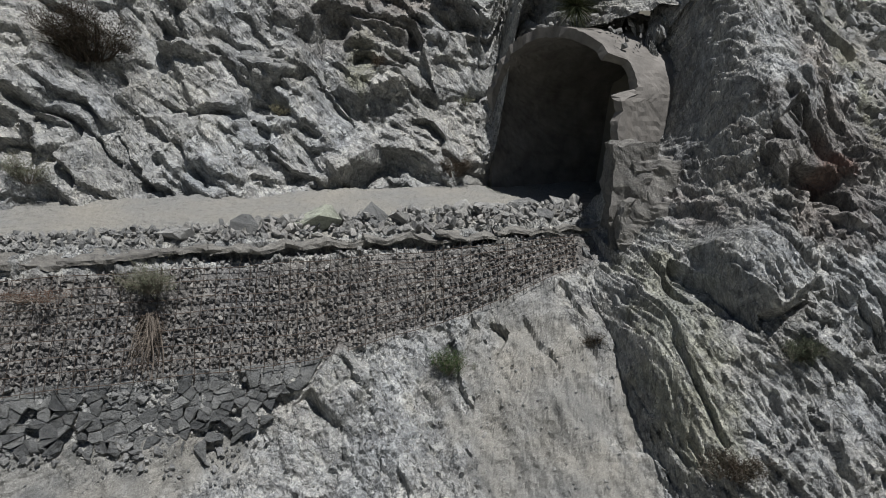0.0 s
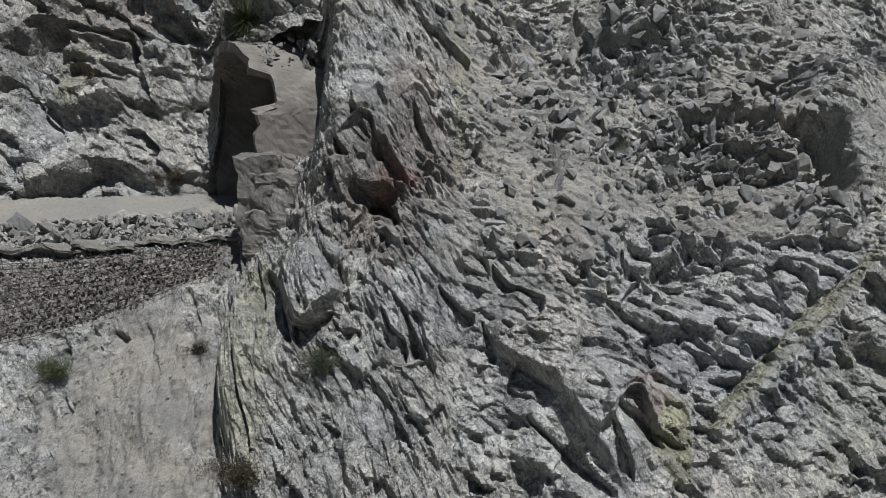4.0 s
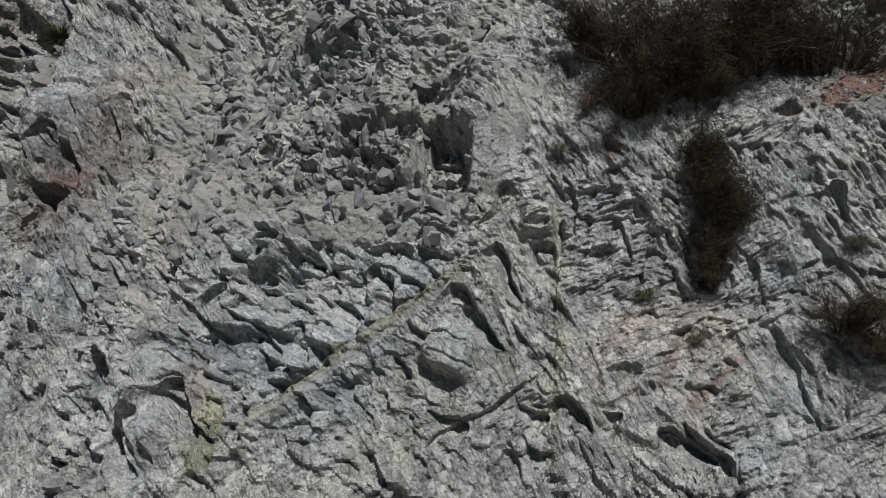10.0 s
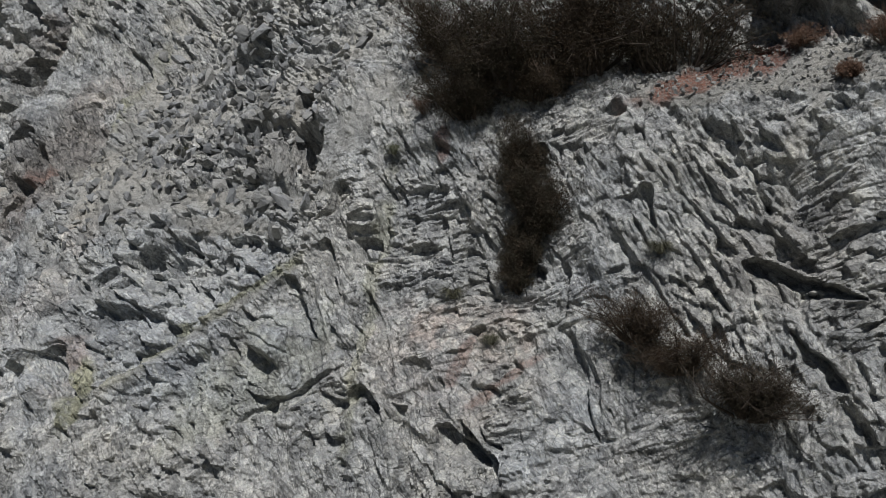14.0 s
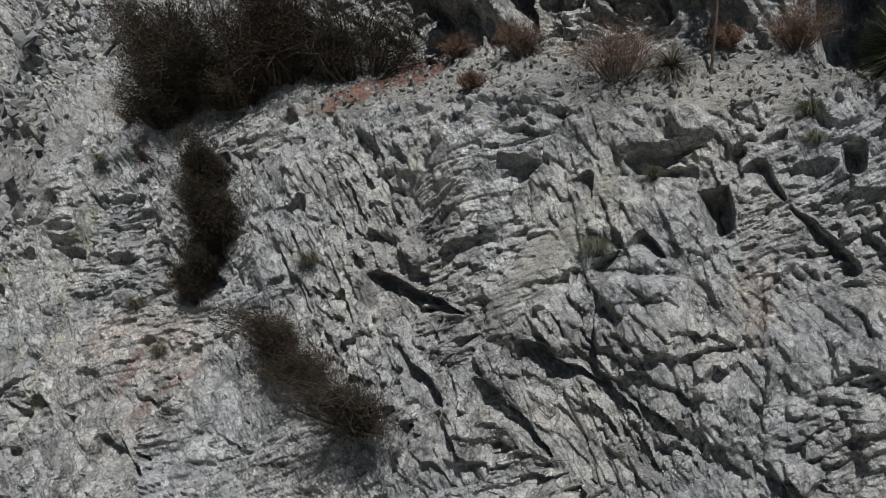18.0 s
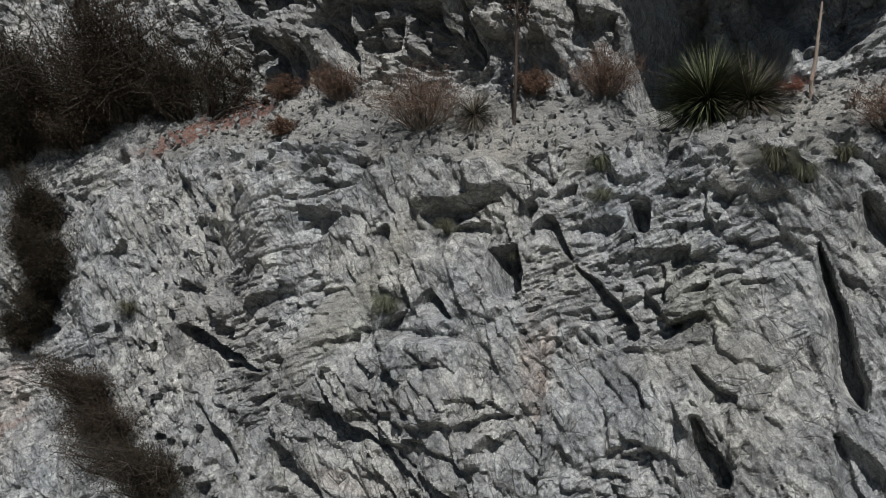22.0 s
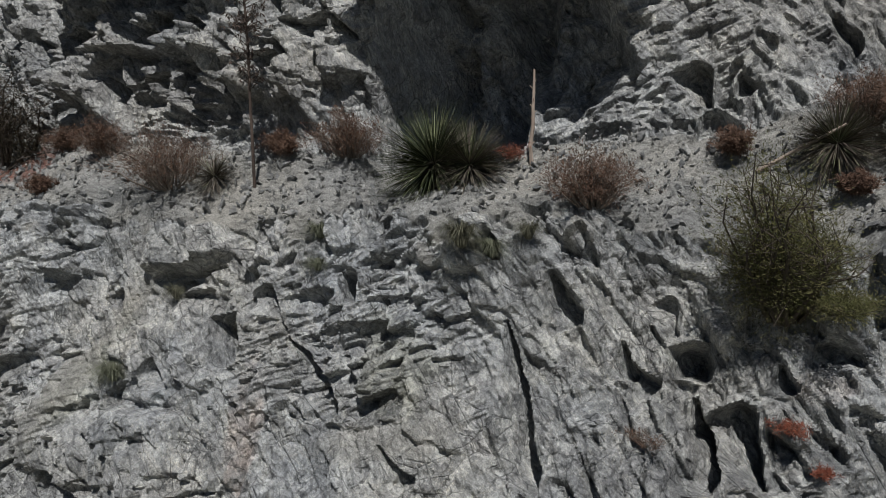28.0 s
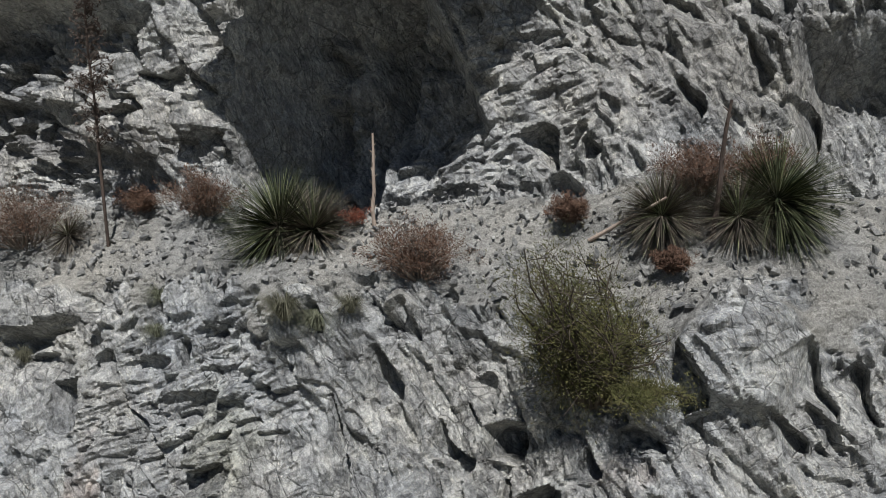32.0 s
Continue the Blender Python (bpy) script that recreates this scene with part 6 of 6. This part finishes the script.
for i in range(2600):
    x, k = r.uniform(-8, 3.6), r.uniform(0.3, 1.6)
    p = slope.point(x, k)
    bits.append((p + Vector((0, -0.01, 0.01)), 0.015 + 0.06 * r.random() ** 4, turn3(r)))
scatter_stuff("slope_stones", bits, rock_arrays(12, 79, 0.7, 10), STONES, "scattered grey stones on the dusty slope", "stones")
stones = thing("ledge_stones", (30, 16, 3), "pale fist-sized stones lying on the gravel ledge", "stones")
LEDGE = rock_meshes(10, 81, 0.65, STONE, 13)
for i in range(150):
    x = r.uniform(25.5, 37.5)
    p = face.point(x, r.uniform(3.05, 3.95))
    size = r.uniform(0.035, 0.09) * (1.6 if r.random() < 0.08 else 1)
    ob = part("stone", r.choice(LEDGE), None, stones)
    ob.matrix_local = Matrix.LocRotScale(p + Vector((0, -0.02, size * 0.3)) - stones.location, Euler(turn3(r)), (size * 1.3, size, size * 0.8))

# ---------------------------------------------------------------- plants


def on_face(x, z):
    return face.ground(x, z)


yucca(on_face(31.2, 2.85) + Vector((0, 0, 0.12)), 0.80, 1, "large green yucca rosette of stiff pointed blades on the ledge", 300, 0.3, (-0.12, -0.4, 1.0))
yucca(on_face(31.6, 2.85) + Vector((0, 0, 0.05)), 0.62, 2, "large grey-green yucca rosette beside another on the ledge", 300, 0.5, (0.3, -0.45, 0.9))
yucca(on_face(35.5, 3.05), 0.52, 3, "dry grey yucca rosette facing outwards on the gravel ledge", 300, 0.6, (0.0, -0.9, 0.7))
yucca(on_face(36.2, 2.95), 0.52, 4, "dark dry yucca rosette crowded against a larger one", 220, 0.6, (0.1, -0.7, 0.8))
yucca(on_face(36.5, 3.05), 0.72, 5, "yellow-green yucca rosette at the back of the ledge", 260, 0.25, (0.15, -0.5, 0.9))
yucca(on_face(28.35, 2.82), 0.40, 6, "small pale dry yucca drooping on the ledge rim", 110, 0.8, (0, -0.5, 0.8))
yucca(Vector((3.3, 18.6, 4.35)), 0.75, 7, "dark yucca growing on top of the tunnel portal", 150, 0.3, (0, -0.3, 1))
b = on_face(28.85, 2.8)
tall = stalk(b, b + Vector((0.12, 0.0, 3.05)), 0.022, STALK_DARK, "tall dark dead yucca stalk with a dry plume on the ledge", 1)
r = random.Random(90)
plume = []
for i in range(150):
    f = r.uniform(0.42, 1.0)
    p = Vector((0.12, 0, 3.05)) * f
    a = r.uniform(0, 6.28)
    ln = 0.30 * (1.05 - abs(f - 0.68) * 1.6) * r.uniform(0.5, 1.1)
    q = p + Vector((math.cos(a), math.sin(a), r.uniform(0.2, 0.7))) * ln
    plume.append(tube([p, (p + q) / 2 + Vector((0, 0, 0.02)), q], [0.006, 0.004, 0.002], 3))
    for j in range(3):
        c = p.lerp(q, r.uniform(0.4, 1.0))
        plume.append(tube([c, c + Vector((r.uniform(-1, 1), r.uniform(-1, 1), r.uniform(-1, 0.4))) * 0.028, c + Vector((r.uniform(-1, 1), r.uniform(-1, 1), -1)) * 0.04], [0.004, 0.011, 0.003], 4))
part("plume", raw("plume", *joined(plume), STALK_DARK), None, tall)
b = on_face(32.3, 2.92)
stalk(b, b + Vector((0.06, 0.0, 1.12)), 0.026, STALK_PALE, "pale dead yucca stalk standing before the dark hollow", 2)
b = on_face(36.0, 2.85)
stalk(b, b + Vector((0.12, -0.05, 1.35)), 0.030, STALK_DARK, "dark dead yucca stalk standing among dry yuccas", 3)
b = on_face(34.75, 2.95)
stalk(b, b + Vector((0.82, -0.1, 0.50)), 0.024, STALK_PALE, "fallen pale yucca stalk leaning on a dry yucca", 4)

dry = "round russet dry buckwheat shrub on the gravel ledge"
for i, (x, z, w) in enumerate(((26.1, 3.1, 0.36), (27.65, 2.76, 0.62), (28.95, 3.15, 0.24), (29.85, 3.12, 0.42), (25.6, 2.65, 0.18), (33.2, 2.52, 0.47), (34.5, 3.08, 0.22), (35.75, 3.3, 0.42), (35.7, 2.6, 0.16), (36.3, 3.4, 0.36), (24.9, 3.2, 0.25))):
    shrub("buckwheat_shrub", on_face(x, z), (w, w, w * 1.25), RUSSET, 300 + i, dry, 60, 8, 12, 0.024, 1.0, (0, -0.3, 0.9), "dry buckwheat shrubs", 0.35)
for x, z, w in ((32.1, 2.95, 0.2), (35.3, 0.62, 0.2), (35.55, 0.3, 0.12)):
    shrub("red_shrub", on_face(x, z), (w, w, w * 1.3), RED, int(x * 10), "small rusty-red dry shrub on the rock", 16, 6, 10, 0.024, 1.0, (0, -0.5, 0.6), "red dry shrubs", 0.3)
shrub("buckwheat_shrub", on_face(34.1, 0.4), (0.2, 0.2, 0.3), RUSSET, 331, "sparse brown dry shrub in a rock cleft", 12, 5, 8, 0.022, 1.0, (0, -0.5, 0.6), "dry buckwheat shrubs")
shrub("buckwheat_shrub", on_face(18.45, 2.35), (0.3, 0.3, 0.45), RUSSET, 332, "dark russet dry shrub beside the scree", 16, 6, 10, 0.03, 1.0, (0, -0.5, 0.6), "dry buckwheat shrubs")

# dark brush on the rim
shrub("brush", on_face(19.9, 2.7), (1.25, 0.9, 2.1), CHAMISE, 41, "large dark brown-green chamise brush on the cliff rim", 60, 14, 34, 0.05, 1.0, (-0.1, -0.25, 0.9), "dark brush", 0.25, 0.9, DARK_TWIG, 0.25)
shrub("brush", on_face(21.2, 2.95), (1.45, 0.8, 2.3), BROWN, 42, "large dead-brown chamise brush on the cliff rim", 52, 14, 32, 0.05, 1.0, (0, -0.25, 0.9), "dark brush", 0.25, 0.9, DARK_TWIG, 0.25)
shrub("brush", on_face(22.9, 3.0), (1.35, 0.7, 1.75), CHAMISE, 43, "dark grey-green spreading brush on the cliff rim", 48, 13, 30, 0.045, 1.0, (0.1, -0.2, 0.8), "dark brush", 0.3, 0.9, DARK_TWIG, 0.25)
shrub("brush", on_face(19.2, 2.25), (0.75, 0.5, 1.15), CHAMISE, 64, "dark chamise brush hanging over the cliff rim", 44, 12, 30, 0.045, 1.0, (-0.05, -0.4, 0.6), "dark brush", 0.15, 0.9, DARK_TWIG, 0.25)
shrub("brush", on_face(20.5, 2.6), (0.9, 0.5, 1.1), BROWN, 65, "dead-brown brush hanging over the cliff rim", 40, 12, 30, 0.045, 1.0, (0, -0.4, 0.6), "dark brush", 0.2, 0.9, DARK_TWIG, 0.25)
shrub("brush", on_face(18.55, 3.2), (0.6, 0.5, 1.3), BROWN, 66, "brown brush at the end of the rim thicket", 34, 12, 28, 0.045, 1.0, (-0.2, -0.3, 0.8), "dark brush", 0.1, 0.9, DARK_TWIG, 0.25)
shrub("hanging_shrub", on_face(23.6, -1.75), (0.6, 0.4, 1.0), BROWN, 67, "olive-brown shrub between two others on the rock face", 40, 11, 20, 0.034, 1.0, (0.0, -0.5, 0.6), "shrubs on the face", 0.1, 0.6, DARK_TWIG)
shrub("hanging_shrub", on_face(20.65, 1.05), (0.5, 0.35, 1.0), CHAMISE, 44, "tall dark evergreen shrub clinging to a rock cleft", 40, 12, 30, 0.04, 1.0, (0, -0.25, 0.7), "shrubs on the face", 0.0, 0.6, DARK_TWIG)
shrub("hanging_shrub", on_face(20.72, 0.55), (0.42, 0.35, 0.9), CHAMISE, 68, "dark green shrub filling a rock cleft", 30, 11, 26, 0.038, 1.0, (0.05, -0.3, 0.7), "shrubs on the face", 0.0, 0.6, DARK_TWIG)
shrub("hanging_shrub", on_face(20.78, -0.3), (0.45, 0.35, 0.85), CHAMISE, 69, "dark green shrub low in a rock cleft", 28, 11, 24, 0.038, 1.0, (0.05, -0.3, 0.7), "shrubs on the face", 0.0, 0.6, DARK_TWIG)
shrub("hanging_shrub", on_face(20.8, 0.1), (0.66, 0.4, 1.2), CHAMISE, 45, "dark green shrub clinging under another", 50, 12, 30, 0.04, 1.0, (0.1, -0.3, 0.7), "shrubs on the face", 0.0, 0.6, DARK_TWIG)
shrub("hanging_shrub", on_face(20.75, -0.7), (0.3, 0.3, 0.75), CHAMISE, 63, "dark lower tuft of a shrub in a rock cleft", 26, 10, 26, 0.04, 1.0, (0, -0.3, 0.7), "shrubs on the face", 0.2, 0.6, DARK_TWIG)
shrub("hanging_shrub", on_face(22.9, -1.35), (0.62, 0.4, 1.1), BROWN, 46, "olive-brown shrub growing out of the rock face", 38, 11, 20, 0.034, 1.0, (0.0, -0.5, 0.6), "shrubs on the face", 0.2, 0.6, DARK_TWIG)
shrub("hanging_shrub", on_face(24.6, -2.2), (0.7, 0.5, 1.4), CHAMISE, 47, "dark straggling shrub growing out of the rock face", 52, 12, 20, 0.034, 1.0, (0.05, -0.5, 0.5), "shrubs on the face", 0.2, 0.6, DARK_TWIG)
shrub("olive_shrub", on_face(35.12, 1.55), (0.74, 0.55, 1.42), OLIVE, 48, "olive-green shrub with dark branches on the rock slope", 56, 13, 32, 0.03, 1.0, (-0.02, -0.38, 0.9), "shrubs on the face", 0.1, 0.6, DARK_TWIG, 0.35)
shrub("olive_shrub", on_face(35.55, 1.6), (0.5, 0.4, 0.5), OLIVE, 49, "low olive-brown branch of shrub spreading over the rock", 22, 10, 22, 0.028, 1.0, (0.3, -0.6, 0.4), "shrubs on the face", 0.2, 0.6, DARK_TWIG)
shrub("sage_shrub", on_face(6.12, -2.3), (0.5, 0.38, 0.55), DARK_SAGE, 50, "dark grey-green shrub in a hollow of the buttress", 22, 9, 18, 0.035, 1.0, (0, -0.5, 0.6), "shrubs on the buttress", 0.2)
shrub("brush", on_face(4.85, -4.2), (0.5, 0.4, 0.7), CHAMISE, 51, "dark brush at the foot of the buttress", 22, 9, 18, 0.04, 1.0, (0, -0.5, 0.7), "shrubs on the buttress", 0.2)

# beside the road
shrub("sage_shrub", slope.point(-5.6, 2.75) + Vector((0, -0.1, 0)), (0.6, 0.5, 0.75), SAGE, 52, "grey-green shrub rooted in the wire wall", 26, 9, 18, 0.035, 1.0, (0, -0.7, 0.7), "shrubs on the wall", 0.2)
shrub("dry_shrub", slope.point(-5.6, 2.6) + Vector((0, -0.1, 0)), (0.4, 0.3, 1.2), BROWN, 53, "dead hanging stems under a shrub on the wall", 40, 6, 8, 0.03, 1.0, (0, -0.3, -0.9), "shrubs on the wall")
shrub("dry_shrub", slope.point(-7.5, 2.75) + Vector((0, -0.1, 0)), (0.6, 0.4, 0.6), RUSSET, 54, "brown dead shrub on the wire wall", 18, 6, 10, 0.03, 1.0, (0, -0.6, 0.3), "shrubs on the wall", 0.2)
shrub("sage_shrub", slope.point(0.1, 1.55), (0.28, 0.3, 0.75), GREEN, 55, "green shrub in an eroded gully", 20, 9, 16, 0.035, 1.0, (0.1, -0.5, 0.6), "shrubs on the slope", 0.1)
shrub("sage_shrub", slope.point(3.1, 1.5), (0.24, 0.25, 0.32), CHAMISE, 56, "small dark shrub at the foot of the rib", 14, 7, 12, 0.03, 1.0, (0, -0.5, 0.6), "shrubs on the slope", 0.1)
shrub("dry_shrub", bank.ground(0.3, 0.15), (0.5, 0.35, 0.75), BROWN, 57, "dark dry bush at the foot of the road cliff", 22, 8, 14, 0.04, 1.0, (0, -0.4, 0.8), "shrubs by the road", 0.2)
shrub("sage_shrub", bank.ground(-9.2, 0.3), (0.6, 0.4, 0.7), SAGE, 58, "yellow-green bush beside the road", 22, 8, 14, 0.04, 1.0, (0, -0.4, 0.8), "shrubs by the road", 0.2)
shrub("brush", bank.ground(-8.5, 3.3), (1.1, 0.7, 1.5), CHAMISE, 59, "dark brush high on the road cliff", 40, 11, 22, 0.055, 1.0, (0, -0.4, 0.8), "dark brush", 0.25, 0.9, DARK_TWIG, 0.25)
shrub("dry_shrub", bank.ground(-1.8, 3.1), (0.3, 0.25, 0.4), BROWN, 60, "small dry bush on a rock shelf", 14, 6, 10, 0.035, 1.0, (0, -0.4, 0.8), "shrubs by the road", 0.2)
shrub("dry_shrub", bank.ground(-4.3, 1.9), (0.25, 0.2, 0.35), STRAW, 61, "small straw-coloured bush on a rock shelf", 12, 6, 10, 0.035, 1.0, (0, -0.4, 0.8), "shrubs by the road", 0.2)
shrub("sage_shrub", bank.ground(0.6, 2.2), (0.25, 0.2, 0.35), SAGE, 62, "small grey bush on the cliff near the tunnel", 12, 6, 10, 0.035, 1.0, (0, -0.4, 0.8), "shrubs by the road", 0.2)

grass = "tuft of grey-green dry grass on the rock"
for i, (x, z, w) in enumerate(((30.1, 2.25, 0.26), (32.05, 2.1, 0.36), (32.7, 2.2, 0.24), (30.2, 1.85, 0.2), (28.3, 1.5, 0.22), (19.6, -0.85, 0.3), (27.75, 0.5, 0.3), (23.1, 0.0, 0.3), (12, 1.6, 0.26), (32.3, 2.05, 0.3), (20.5, -1.55, 0.24), (29.1, 1.25, 0.24), (18.0, 1.6, 0.26), (13.6, 1.9, 0.22))):
    tuft(on_face(x, z), w * 1.2, DRAB if i % 3 else SAGE, 400 + i, grass, 620, 0.08)

# ---------------------------------------------------------------- canyon behind the camera, closing the place
k = Mat("far_slope", 0.95)
far_colour = k.colour(k.ramp(k.noise(0.15, 6, 0.65), [(0.3, (0.12, 0.115, 0.09)), (0.7, (0.30, 0.29, 0.25))]))
gx, gy = np.meshgrid(np.concatenate([np.linspace(-1500, -60, 12), np.linspace(-55, 90, 60), np.linspace(100, 1500, 12)]),
                     np.concatenate([np.linspace(-1500, -120, 12), np.linspace(-110, 4, 39), np.linspace(5, 34, 59), np.linspace(40, 1500, 20)]), indexing="ij")
low = -34 + 0.55 * np.clip(-gy - 38, 0, 150) + 0.75 * np.clip(gy + 22, 0, 40) + 5 * fbm(gx / 40, gy / 40, 4, 5)
low = np.minimum(low, np.where(gy > -14, -9.0, 999))
foot = np.interp(gx, [-20, -8, 2, 5, 12, 20, 30, 38, 46], [2.0, 7.5, 9.3, 9.3, 8.2, 9.6, 11.0, 12.8, 16.6])
low = np.where(gy > foot - 4, low + (-6.9 - low) * np.clip((gy - foot + 4) / 4, 0, 1), low)
brink = np.interp(gx, [-20, -6, 2, 7.5, 10, 17, 26, 32, 37.5, 46], [17.2, 22.2, 23.8, 21.6, 21.4, 19.4, 19, 20.4, 22.9, 28.4])
rise = np.clip((gy - brink) / 0.8, 0, 1)
gz = low + (10.9 + 0.55 * np.clip(gy - brink, 0, 240) + 1.5 * fbm(gx / 25, gy / 25, 4, 6) - low) * rise
idx = np.arange(gx.size).reshape(gx.shape)
quads = np.stack([idx[:-1, :-1], idx[1:, :-1], idx[1:, 1:], idx[:-1, 1:]], -1).reshape(-1, 4)
me = raw("ground", np.stack([gx, gy, gz], -1).reshape(-1, 3).tolist(), quads.tolist(), far_colour)
me.shade_smooth()
tagged(new("ground", me), "dry brown canyon slope below and opposite the cliff", "ground", kind="structure")
